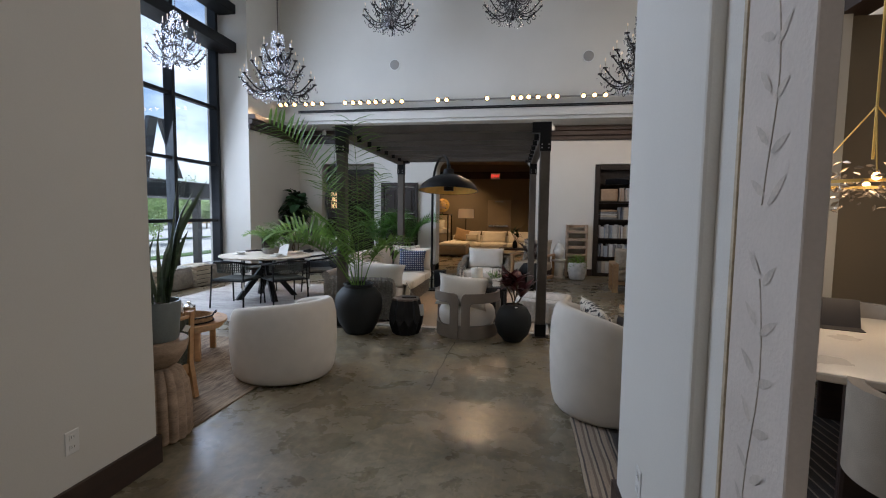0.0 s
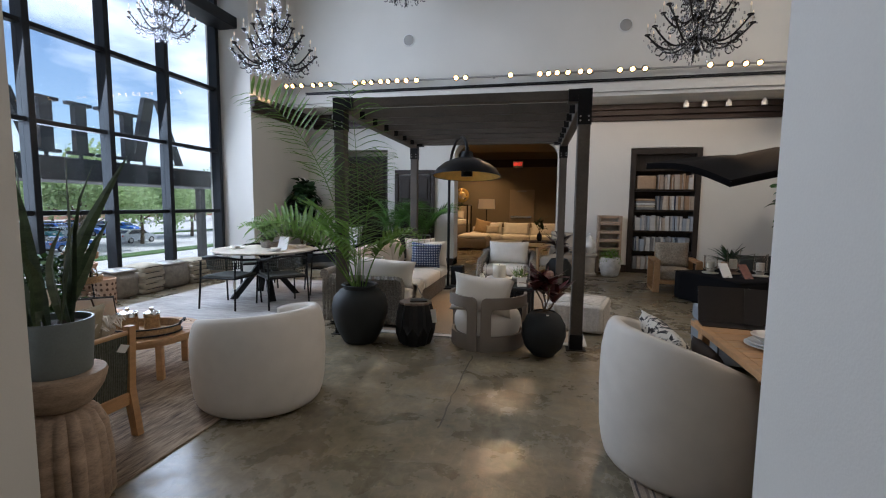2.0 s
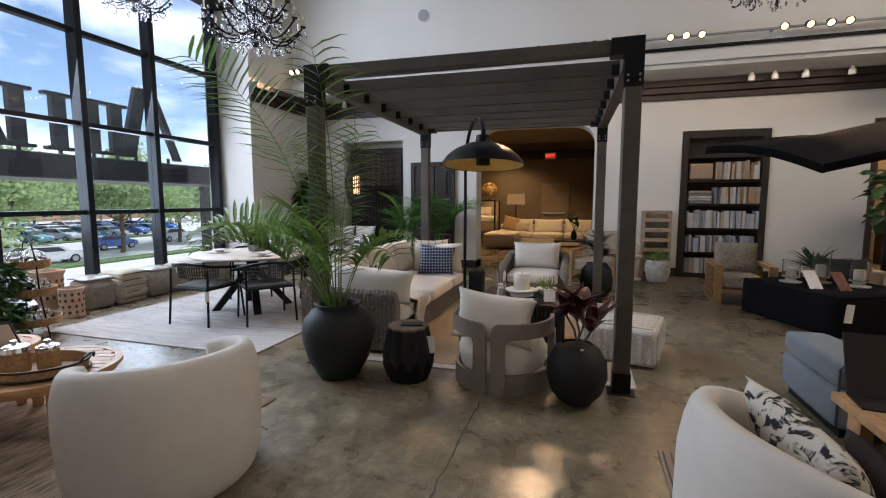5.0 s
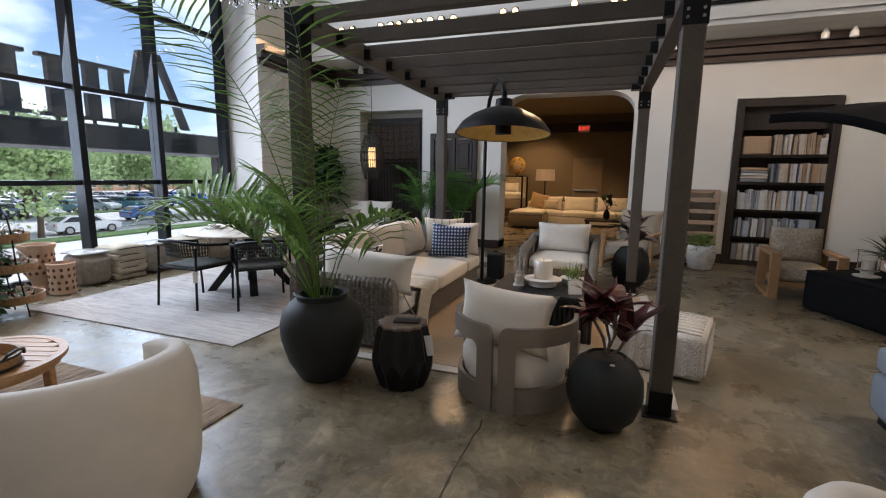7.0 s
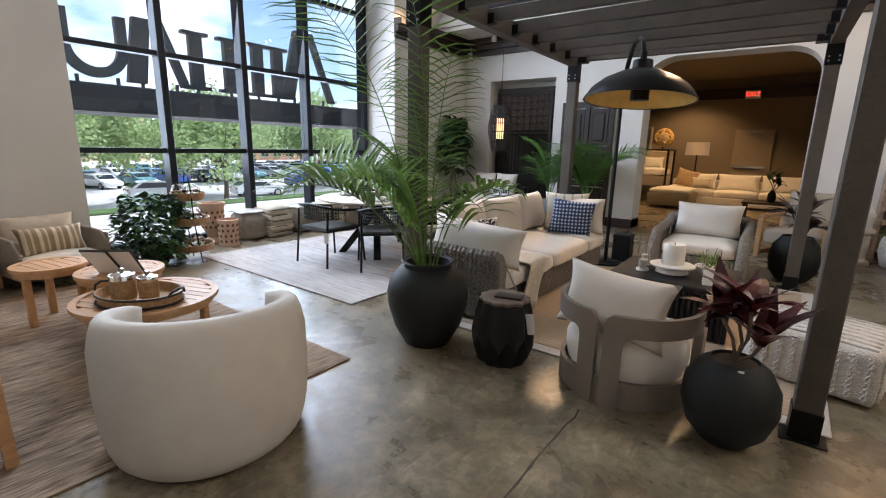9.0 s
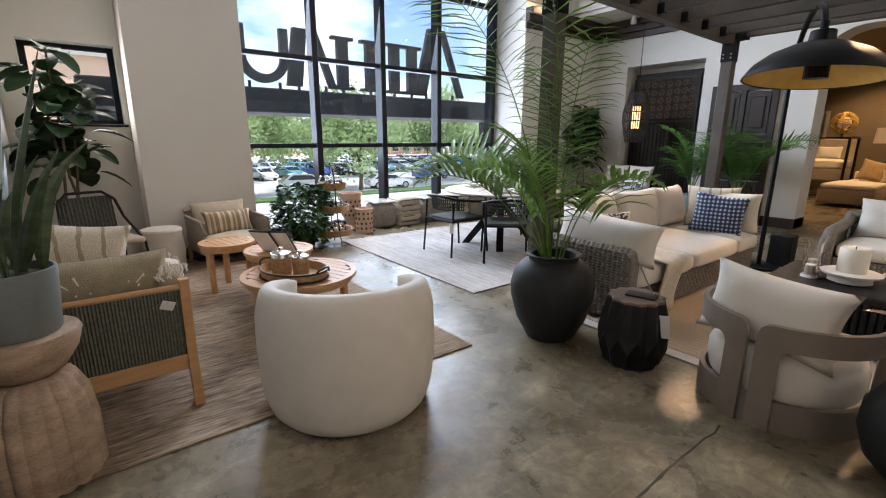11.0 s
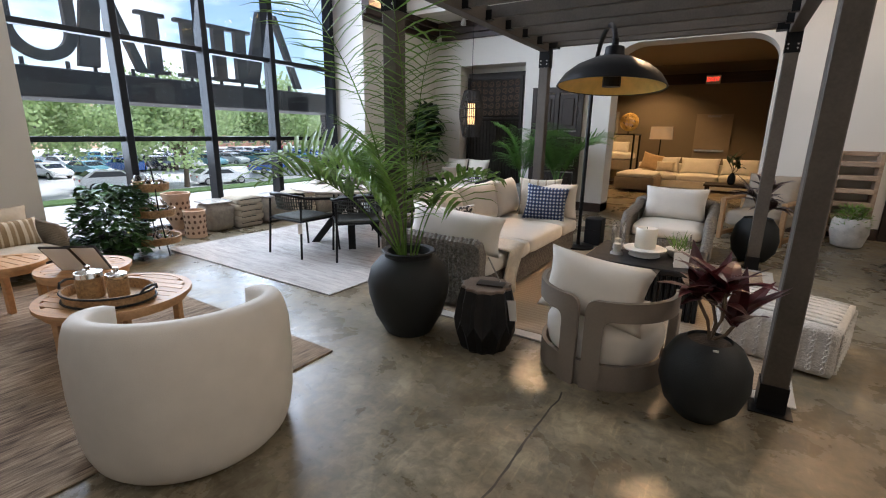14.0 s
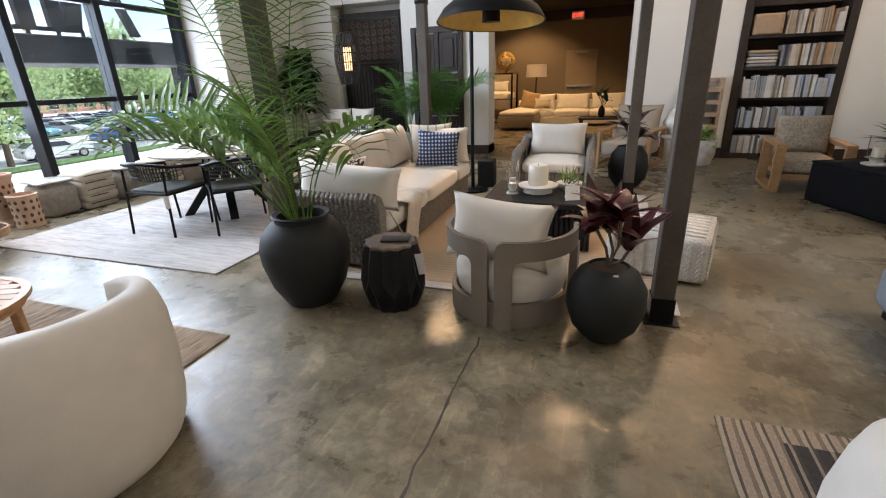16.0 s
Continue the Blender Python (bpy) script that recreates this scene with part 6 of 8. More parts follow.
def rope_lounge():
    t = thing("lounge_chair", -2.72, 3.295, 0.012, 90, "teak lounge chair with a charcoal rope back", "armchair")
    for s in (-1, 1):
        m = pose(s * 0.36, 0, 0)
        bm = bmesh.new()
        poly(bm, [(-0.415, 0), (-0.365, 0), (-0.315, 0.3), (-0.345, 0.70), (-0.395, 0.70), (-0.372, 0.3)], 0.045, pose(s * 0.36 + 0.022, 0, 0, 0, 0, 90))
        part("rear_leg", bm, TEAK, t)
        part("front_leg", B(s * 0.36 - 0.022, s * 0.36 + 0.022, 0.33, 0.38, 0, 0.52, bev=0.006, seg=1), TEAK, t)
        part("arm", B(s * 0.36 - 0.03, s * 0.36 + 0.03, -0.36, 0.39, 0.52, 0.55, bev=0.008, seg=1), TEAK, t)
        part("side_rail", B(s * 0.36 - 0.018, s * 0.36 + 0.018, -0.34, 0.34, 0.2, 0.27), TEAK, t)
    part("rear_rail", B(-0.34, 0.34, -0.365, -0.33, 0.2, 0.28, bev=0.004, seg=1), TEAK, t)
    part("front_rail", B(-0.34, 0.34, 0.34, 0.375, 0.2, 0.27), TEAK, t)
    part("top_rail", C((-0.34, -0.37, 0.66), (0.34, -0.37, 0.66), 0.016, seg=8), TEAK, t)
    for k in range(46):
        x = -0.33 + k * 0.66 / 45
        part("rope", tube(bmesh.new(), [(x, -0.345, 0.28), (x, -0.365, 0.47), (x, -0.372, 0.66)], 0.0078, 5), LOUNGEROPE, t)
        part("rope", tube(bmesh.new(), [(x + 0.0073, -0.333, 0.28), (x + 0.0073, -0.353, 0.47), (x + 0.0073, -0.36, 0.66)], 0.0078, 5), LOUNGEROPE, t)
    part("seat_cushion", softbox(0.66, 0.66, 0.15, 0.05, m=Matrix.Translation((0, 0.02, 0.27))), LINEN, t, smooth="all")
    part("back_cushion", pillow(0.64, 0.46, 0.2, m=pose(0, -0.2, 0.62, 12)), OLIVELINEN, t, smooth="all")


rope_lounge()
cushion(-2.77, 3.21, 0.78, 84, 0.52, 0.48, 0.16, DASHCUSH, "cream dash-patterned pillow on the teak chair", 20, 9)
bl = thing("fringed_throw", -2.56, 3.39, 0.70, 90, "oatmeal throw with a shaggy fringe over the chair back", "blanket")
part("fold", softbox(0.58, 0.22, 0.12, 0.05, 0.02, m=Matrix.Translation((0, 0, -0.05))), LINEN, bl, smooth="all")
rf = random.Random(6)
bm = bmesh.new()
for k in range(170):
    x, y = rf.uniform(-0.29, 0.29), rf.choice((-0.11, -0.1, 0.1, 0.11)) + rf.uniform(-0.02, 0.02)
    o = Vector((x, y, rf.uniform(0.02, 0.075)))
    tube(bm, [o, o + Vector((rf.uniform(-0.02, 0.02), rf.uniform(-0.03, 0.03), 0.01)), o + Vector((rf.uniform(-0.03, 0.03), math.copysign(0.03, y), -0.03))], 0.0045, 4)
tagged(part("fringe", bm, CREAM, bl), kind="stuff")
tg = thing("price_tag", -2.31, 3.57, 0.6, 90, "white card price tag on the throw", "tag")
part("card", B(-0.03, 0.03, -0.002, 0.002, -0.03, 0.02, m=pose(0, 0, 0, 20, 22, 0)), PAPER, tg)

# pedestal and snake plant
pd = thing("pedestal_table", -2.11, 3.04, 0.012, 0, "carved whitewashed wood pedestal with fluted base", "side table")
part("fluted_base", lathe([(0.175, 0), (0.185, 0.02), (0.184, 0.22), (0.17, 0.36), (0.135, 0.45), (0.095, 0.475)], 96, wave=lambda a, k: 1 + 0.11 * abs(math.cos(9 * a)) ** 0.7), CARVED, pd, smooth=True)
part("bowl_top", lathe([(0.09, 0.47), (0.13, 0.495), (0.178, 0.57), (0.197, 0.635), (0.19, 0.652), (0.001, 0.65)], 40), CARVED, pd, smooth=True)
vase("cylinder_plant_pot", -2.11, 3.04, [(0.132, 0), (0.138, 0.01), (0.156, 0.245), (0.154, 0.258), (0.143, 0.258), (0.138, 0.22)], POTGREY, "blue-grey ceramic cylinder pot on the pedestal", z=0.664, soil_r=0.139, soil_z=0.225)
sp = thing("snake_plant", -2.11, 3.04, 0.888, 0, "tall upright banded snake plant", "plant")
rs = random.Random(13)
for k in range(13):
    a, q = k * 2.4 + rs.uniform(-0.3, 0.3), rs.uniform(0.03, 0.12)
    h = rs.uniform(0.38, 0.92)
    lean = Vector((math.cos(a), math.sin(a), 0)) * rs.uniform(0.08, 0.34)
    o = Vector((q * math.cos(a), q * math.sin(a), 0))
    pts = [o + lean * s * s + Vector((0.02 * math.sin(5 * s + k), 0.02 * math.cos(4 * s + k), h * s)) for s in (0, 0.2, 0.4, 0.6, 0.8, 1)]
    part("leaf", ribbon(bmesh.new(), pts, 0.065, (math.cos(a + 1.2), math.sin(a + 1.2), 0.1), 0.35), SNAKE, sp)

ds = thing("garden_stool", -5.4, 3.9, 0, 0, "pale cast stone drum stool", "stool")
part("drum", lathe([(0.17, 0), (0.19, 0.02), (0.21, 0.22), (0.19, 0.42), (0.2, 0.45), (0.19, 0.47), (0.001, 0.475)], 32), CONCSTOOL, ds, smooth=True)
part("ring", lathe([(0.197, 0.03), (0.207, 0.04), (0.199, 0.05)], 32), CONCSTOOL, ds, smooth=True)


def tree_plant(x, y, trunk, crown, n, leaf, material, seed, label, pot=True):
    """A potted indoor tree: bent stems and many broad leaves."""
    rr = random.Random(seed)
    t = thing("indoor_tree", x, y, 0, 0, label, "plant")
    if pot:
        part("pot", lathe([(0.17, 0), (0.19, 0.02), (0.22, 0.36), (0.2, 0.36), (0.001, 0.32)], 24), POTBLACK, t, smooth=True)
    tops = []
    for k in range(3):
        a = k * 2.1 + seed
        pts = [(0.05 * math.cos(a), 0.05 * math.sin(a), 0.3), (0.09 * math.cos(a + 1), 0.09 * math.sin(a + 1), trunk * 0.5), (0.05 * math.cos(a), 0.06 * math.sin(a), trunk * 0.85), (0.14 * math.cos(a), 0.14 * math.sin(a), trunk + crown * (0.6 + 0.15 * k))]
        part("trunk", tube(bmesh.new(), pts, 0.02, 7, 0.5), BARK, t, smooth=True)
        tops.append(pts)
    for k in range(n):
        st = tops[k % 3]
        s = rr.random()
        o = Vector(st[2]).lerp(Vector(st[3]), s * 1.05)
        a, e = rr.random() * 6.283, rr.uniform(-0.5, 0.8)
        d = Vector((math.cos(a) * math.cos(e), math.sin(a) * math.cos(e), math.sin(e)))
        stem = o + d * rr.uniform(0.04, 0.24) * (1.2 - 0.5 * s)
        ln = leaf * rr.uniform(0.7, 1.25)
        pts = [stem + d * ln * q + Vector((0, 0, -0.4 * ln * q * q)) for q in (0, 0.2, 0.45, 0.7, 0.9, 1.0)]
        part("leaf", ribbon(bmesh.new(), pts, ln * 0.78, (rr.uniform(-0.4, 0.4), rr.uniform(-0.4, 0.4), 1), 0.18), material, t)


tree_plant(-5.85, 3.22, 1.2, 1.15, 80, 0.29, LEAFDARK, 2, "fiddle-leaf fig before the small window")
tree_plant(-5.6, 11.5, 1.15, 0.95, 150, 0.27, LEAFDARK, 4, "dark rubber tree in the far corner")
bc = thing("woven_chair", -5.2, 3.42, 0, -70, "black bent-cane chair with a woven back", "chair")
for s in (-1, 1):
    part("frame", tube(bmesh.new(), [(s * 0.26, 0.26, 0), (s * 0.25, 0.2, 0.42), (s * 0.27, -0.22, 0.62), (s * 0.24, -0.3, 0.8)], 0.014, 8), BLACKMETAL, bc)
    part("rear_leg", tube(bmesh.new(), [(s * 0.25, -0.3, 0), (s * 0.25, -0.22, 0.42)], 0.014, 8), BLACKMETAL, bc)
part("back_rail", tube(bmesh.new(), [(-0.24, -0.3, 0.8), (-0.15, -0.34, 0.88), (0.15, -0.34, 0.88), (0.24, -0.3, 0.8)], 0.014, 8), BLACKMETAL, bc)
part("woven_back", weave(0.46, 0.34, 0.03, 0.006, m=pose(0, -0.3, 0.5, 8)), ROPE, bc)
part("seat", softbox(0.5, 0.48, 0.07, 0.03, m=Matrix.Translation((0, 0, 0.4))), TAUPEFAB, bc, smooth="all")

# ---- back wall things ----


def sample_shelf():
    t = thing("display_bookcase", 2.695, YB + 0.2, 0, 0, "tall espresso built-in bookcase full of fabric samples", "bookcase")
    for s in (-1, 1):
        part("side", B(min(s * 0.72, s * 0.61), max(s * 0.72, s * 0.61), -0.23, 0.19, 0, 2.76, bev=0.005, seg=1), SHELFWOOD, t)
    part("top", B(-0.61, 0.61, -0.23, 0.19, 2.64, 2.76), SHELFWOOD, t)
    part("back", B(-0.61, 0.61, 0.16, 0.19, 0, 2.64), SHELFWOOD, t)
    part("plinth", B(-0.61, 0.61, -0.22, 0.19, 0, 0.09), SHELFWOOD, t)
    for z in (0.50, 0.96, 1.42, 1.87):
        part("shelf", B(-0.61, 0.61, -0.2, 0.16, z - 0.045, z, bev=0.003, seg=1), SHELFWOOD, t)
    part("header_panel", B(-0.61, 0.61, -0.12, -0.09, 2.28, 2.64), SHELFWOOD, t)


sample_shelf()
SWATCH = [mat("swatch_" + n, c, 0.85, var=0.12, scale=18, bump=0.2) for n, c in (("white", (0.5, 0.49, 0.46)), ("ivory", (0.44, 0.38, 0.31)), ("sky", (0.32, 0.36, 0.41)), ("grey", (0.2, 0.2, 0.2)), ("sand", (0.34, 0.23, 0.14)), ("navy", (0.05, 0.07, 0.12)), ("rust", (0.32, 0.13, 0.06)))]
rb = random.Random(31)
for z, pal, hs in ((1.87, (0, 1, 4, 1, 6, 0, 1, 4), (0.24, 0.34)), (1.42, (1, 0, 3, 1, 4, 0, 3, 5), (0.2, 0.32)), (0.96, (0, 0, 2, 1, 0, 2, 0, 3, 2), (0.26, 0.34)), (0.50, (0, 2, 3, 2, 0, 2, 5, 3), (0.24, 0.33)), (0.09, (0, 1, 3), (0.22, 0.3))):
    x = -0.58
    if z in (1.42, 1.87):
        hh = 0
        for k in range(5 if z == 1.42 else 1):
            th = rb.uniform(0.045, 0.06) if z == 1.42 else 0.3
            f = thing("folded_textile", 2.695 - 0.37, YB + 0.12, z + hh, rb.uniform(-3, 3), "folded woven textile stacked on the shelf", "textile", "folded textiles")
            part("fold", softbox(0.4, 0.28, th, 0.02, 0.004, crown=0.0), SWATCH[(3, 1, 0, 3, 4)[k] if z == 1.42 else 4], f, smooth="all")
            hh += th
        x = -0.14
    while x < (0.55 if z > 0.2 else 0.0):
        w = rb.choice((0.018, 0.025, 0.035, 0.05, 0.08))
        h = rb.uniform(*hs) if rb.random() < 0.35 else hs[1] - 0.02
        bk = thing("sample_book", 2.695 + x + w / 2, YB + 0.06 + rb.uniform(-0.03, 0.05), z, rb.uniform(-4, 4), "upright fabric sample book on the bookcase", "sample book", "fabric samples")
        part("cover", B(-w / 2 + 0.001, w / 2 - 0.001, -0.1, 0.12, 0, h, m=pose(0, 0, 0, 0, rb.uniform(-2.5, 2.5))), SWATCH[rb.choice(pal)], bk)
        x += w + 0.004

ck = thing("tray_rack", 1.56, 12.1, 0, 0, "weathered wooden rack of slanted trays", "rack")
for s in (-1, 1):
    part("upright", B(s * 0.23 - 0.025, s * 0.23 + 0.025, -0.06, 0.2, 0, 1.28, bev=0.006, seg=1), CARVED, ck)
for k in range(6):
    part("tray", B(-0.21, 0.21, -0.1, 0.18, 0.12 + k * 0.19, 0.19 + k * 0.19, m=pose(0, 0, 0, 0), bev=0.006, seg=1), CARVED, ck)
part("top_rail", B(-0.205, 0.205, 0.12, 0.2, 1.22, 1.28), CARVED, ck)
vase("ceramic_planter", 1.53, 11.57, [(0.13, 0), (0.17, 0.02), (0.215, 0.2), (0.205, 0.36), (0.185, 0.4), (0.165, 0.4), (0.16, 0.36)], POTWHITE, "white distressed ceramic planter with drips", soil_r=0.165, soil_z=0.36)
g = thing("leafy_plant", 1.53, 11.57, 0.36, 0, "bushy green herb spilling from the white planter", "plant")
rh = random.Random(17)
for c in range(6):
    bm = bmesh.new()
    for k in range(60):
        a, q = rh.random() * 6.283, rh.random() ** 0.5 * 0.2
        o = Vector((q * math.cos(a), q * math.sin(a), rh.uniform(0.0, 0.2) - (0.12 if q > 0.17 else 0)))
        d = Vector((math.cos(a), math.sin(a), rh.uniform(-0.3, 1.2))).normalized()
        ribbon(bm, [o, o + d * 0.03, o + d * 0.07], 0.022, (0.1, 0.2, 1), 0.3)
    tagged(part("foliage", bm, LEAF, g), kind="stuff")

# niche with a wrought iron gate
RUSTIRON = mat("rusted_scroll_iron", (0.13, 0.085, 0.055), 0.7, 0.2, var=0.4, scale=20, bump=0.3)
CAGE = mat("grey_brown_cane_cage", (0.03, 0.026, 0.022), 0.7, var=0.3, scale=30, bump=0.2)
gt = thing("iron_gate_panel", -4.47, YB + 0.16, 0, 0, "antique wrought iron gate with scrolls in the niche", "gate")
for x in (-0.62, 0.62):
    part("stile", B(x - 0.025, x + 0.025, -0.02, 0.02, 0, 2.6), IRON, gt)
for z in (0.08, 1.72, 1.80, 2.56):
    part("rail", B(-0.595, 0.595, -0.018, 0.018, z - 0.02, z + 0.02), IRON, gt)
for k in range(15):
    x = -0.56 + k * 0.08
    part("bar", C((x, 0, 0.1), (x, 0, 1.7), 0.009, seg=6), IRON, gt)
for i in range(8):
    for j in range(5):
        cx, cz = -0.52 + i * 0.148, 1.88 + j * 0.145
        pts = [(cx + (0.065 - 0.045 * q / 14) * math.cos(0.62 * q + i), 0.01 * (j % 2), cz + (0.065 - 0.045 * q / 14) * math.sin(0.62 * q + i)) for q in range(15)]
        part("scroll", tube(bmesh.new(), pts, 0.010, 5), RUSTIRON, gt)
part("dark_backing", B(-0.7, 0.7, 0.12, 0.14, 0, 2.7), mat("dark_gate_backing", (0.03, 0.026, 0.022), 0.8, var=0.5, scale=9, bump=0.3), gt)
dp = thing("carved_door_panel", -3.0, YB - 0.06, 0, 0, "antique dark carved double door leaning on the wall", "door panel")
for s in (-1, 1):
    part("stile", B(s * 0.46 - 0.045, s * 0.46 + 0.045, -0.03, 0.03, 0, 2.32, bev=0.006, seg=1), SHELFWOOD, dp)
part("mid_stile", B(-0.04, 0.04, -0.03, 0.03, 0.1, 2.22), SHELFWOOD, dp)
for z in (0.05, 0.8, 1.45, 2.27):
    part("rail", B(-0.415, 0.415, -0.028, 0.028, z - 0.05, z + 0.05), SHELFWOOD, dp)
for s in (-1, 1):
    for z0, z1 in ((0.14, 0.72), (0.88, 1.37), (1.53, 2.19)):
        pn = part("panel", B(s * 0.225 - 0.17, s * 0.225 + 0.17, -0.012, 0.012, z0, z1), SHELFWOOD, dp)
        part("carving", B(s * 0.225 - 0.11, s * 0.225 + 0.11, -0.03, -0.012, z0 + 0.08, z1 - 0.08, bev=0.016, seg=2), SHELFWOOD, pn)

pn = thing("pendant_lantern", -4.6, 11.72, 1.82, 0, "dark woven hexagonal pendant lantern, lit inside", "pendant lamp")
part("cord", C((0, 0, 0.44), (0, 0, 1.9), 0.006, seg=6), BLACKMETAL, pn)
part("canopy", C((0, 0, 1.87), (0, 0, 1.9), 0.06, seg=16), BLACKMETAL, pn)
for k in range(36):
    a = 2 * math.pi * k / 36
    pts = [(q * math.cos(a), q * math.sin(a), z) for q, z in ((0.15, 0.44), (0.235, 0.1), (0.235, -0.06), (0.16, -0.44))]
    part("cage_wire", tube(bmesh.new(), pts, 0.0085, 4), CAGE, pn)
for q, z in ((0.15, 0.44), (0.195, 0.26), (0.235, 0.1), (0.235, -0.06), (0.197, -0.25), (0.16, -0.44)):
    part("cage_ring", tube(bmesh.new(), [(q * math.cos(2 * math.pi * k / 24), q * math.sin(2 * math.pi * k / 24), z) for k in range(25)], 0.010, 5), CAGE, pn)
part("bulb_sleeve", C((0, 0, -0.2), (0, 0, 0.2), 0.07, seg=20), LANTERN, pn, "glowing pleated sleeve")


def plain_sofa(name, x, y, rz, w, label, fabric, n, base, dep=0.9, hb=0.62):
    t = thing(name, x, y, 0, rz, label, "sofa")
    part("base", B(-w / 2, w / 2, -dep / 2, dep / 2, 0.06, 0.26, bev=0.02), base, t)
    part("back", B(-w / 2, w / 2, dep / 2 - 0.16, dep / 2, 0.26, hb, bev=0.03), base, t)
    for s in (-1, 1):
        part("arm", B(min(s * w / 2, s * (w / 2 - 0.13)), max(s * w / 2, s * (w / 2 - 0.13)), -dep / 2, dep / 2 - 0.16, 0.26, 0.5, bev=0.03), base, t)
        for fy in (-dep / 2 + 0.06, dep / 2 - 0.06):
            part("foot", C((s * (w / 2 - 0.07), fy, 0), (s * (w / 2 - 0.07), fy, 0.06), 0.025), EBONY, t)
    iw = (w - 0.28) / n
    for k in range(n):
        cx = -w / 2 + 0.14 + iw * (k + 0.5)
        part("seat_cushion", softbox(iw - 0.01, dep - 0.2, 0.17, 0.05, m=Matrix.Translation((cx, -0.08, 0.26))), fabric, t, smooth="all")
        part("back_cushion", pillow(iw * 0.98, 0.46, 0.2, m=pose(cx, dep / 2 - 0.28, 0.64, -14)), fabric, t, smooth="all")
    return t


plain_sofa("outdoor_sofa", -4.72, 11.66, 0, 1.3, "cream two-seat sofa with dark frame at the far side", CREAM, 2, EBONY).scale = (1, 1, 1.07)
cushion(-4.97, 11.51, 0.64, 0, 0.4, 0.24, 0.1, TAUPEFAB, "small taupe lumbar pillow on the far sofa", -12)
for x, w in ((-4.43, 0.19), (-4.22, 0.17)):
    f = thing("picture_frame", x, 11.36, 0.5, 0, "small black framed print propped on the sofa", "frame", "frames on the sofa")
    part("frame", B(-w / 2, w / 2, -0.006, 0.006, 0, 0.23, m=pose(0, 0, 0, -12)), SCREEN, f)
    part("print", B(-w / 2 + 0.015, w / 2 - 0.015, -0.009, -0.006, 0.015, 0.215, m=pose(0, 0, 0, -12)), PAPER, f)
    part("image", B(-w / 2 + 0.03, w / 2 - 0.03, -0.011, -0.009, 0.06, 0.13, m=pose(0, 0, 0, -12)), SCREEN, f)
vase("grey_planter", -3.3, 11.4, [(0.15, 0), (0.17, 0.02), (0.2, 0.5), (0.19, 0.52), (0.17, 0.5)], POTGREY, "tall grey planter behind the sofa", soil_r=0.18, soil_z=0.48)
vase("white_footed_planter", -2.6, 11.4, [(0.1, 0), (0.12, 0.02), (0.08, 0.1), (0.17, 0.3), (0.2, 0.5), (0.19, 0.52), (0.17, 0.5)], POTWHITE, "white footed planter holding a palm", soil_r=0.18, soil_z=0.48)
rp = random.Random(5)
ARECA = mat("areca_leaf", (0.11, 0.24, 0.05), 0.42, var=0.4, scale=10, bump=0.05, island=0.3, thin=0.35)
for x, y, n in ((-3.3, 11.4, 12), (-2.6, 11.4, 15)):
    pl = thing("palm_plant", x, y, 0.49, 0, "dark green areca palm behind the sofa", "plant", "areca palms")
    for k in range(n):
        part("frond", frond((0, 0, 0), k * 360 / n + rp.uniform(-12, 12), rp.uniform(0.95, 1.45), rp.uniform(62, 86), rp.uniform(70, 110), 0.42, 24, 0.3, rp, rp.uniform(-0.3, 0.3)), ARECA, pl)

# grey chair and urn beyond the pergola
gc = thing("lounge_chair", 0.5, 11.35, 0, -20, "oak-framed lounge chair with taupe cushions", "armchair")
for s in (-1, 1):
    for fy in (-0.36, 0.36):
        part("leg", B(s * 0.38 - 0.03, s * 0.38 + 0.03, fy - 0.03, fy + 0.03, 0, 0.56, bev=0.006, seg=1), OAK, gc)
    part("arm", B(s * 0.38 - 0.04, s * 0.38 + 0.04, -0.4, 0.4, 0.56, 0.6, bev=0.008, seg=1), OAK, gc)
    part("side_rail", B(s * 0.38 - 0.025, s * 0.38 + 0.025, -0.33, 0.33, 0.04, 0.1), OAK, gc)
part("seat_cushion", softbox(0.7, 0.74, 0.22, 0.06, m=Matrix.Translation((0, 0, 0.2))), TAUPEFAB, gc, smooth="all")
part("back_cushion", pillow(0.7, 0.55, 0.24, m=pose(0, 0.28, 0.66, -12)), TAUPEFAB, gc, smooth="all")
ut = thing("stone_pedestal", 1.1, 11.62, 0, 0, "small pale stone pedestal", "pedestal")
part("column", lathe([(0.17, 0), (0.17, 0.04), (0.13, 0.07), (0.13, 0.4), (0.17, 0.43), (0.17, 0.47)], 24), CONCSTOOL, ut, smooth=True)
un = thing("lidded_urn", 1.1, 11.62, 0.47, 0, "white ceramic lidded urn on the pedestal", "urn")
part("body", lathe([(0.06, 0), (0.07, 0.02), (0.13, 0.12), (0.14, 0.2), (0.09, 0.28), (0.08, 0.3)], 24), POTWHITE, un, smooth=True)
part("lid", lathe([(0.09, 0.3), (0.08, 0.33), (0.03, 0.37), (0.02, 0.39), (0.03, 0.42), (0.001, 0.44)], 20), POTWHITE, un, smooth=True)

# ---- warm back room ----
cs = plain_sofa("sectional_sofa", -0.85, 18.0, 0, 3.3, "long cream sectional sofa in the back room", CREAM, 3, CREAM, 1.05, 0.68)
ch2 = thing("chaise_section", -2.2, 16.85, 0, 0, "cream chaise end of the sectional", "sofa")
part("body", B(-0.5, 0.5, -0.6, 0.65, 0.06, 0.4, bev=0.05, seg=3), TAUPEFAB, ch2, smooth=True)
part("cushion", softbox(0.94, 1.2, 0.12, 0.05, m=Matrix.Translation((0, 0, 0.38))), CREAM, ch2, smooth="all")
cushion(-2.05, 17.75, 0.72, 10, 0.55, 0.5, 0.18, RUSTFAB, "ochre pillow on the sectional", -14, 14)
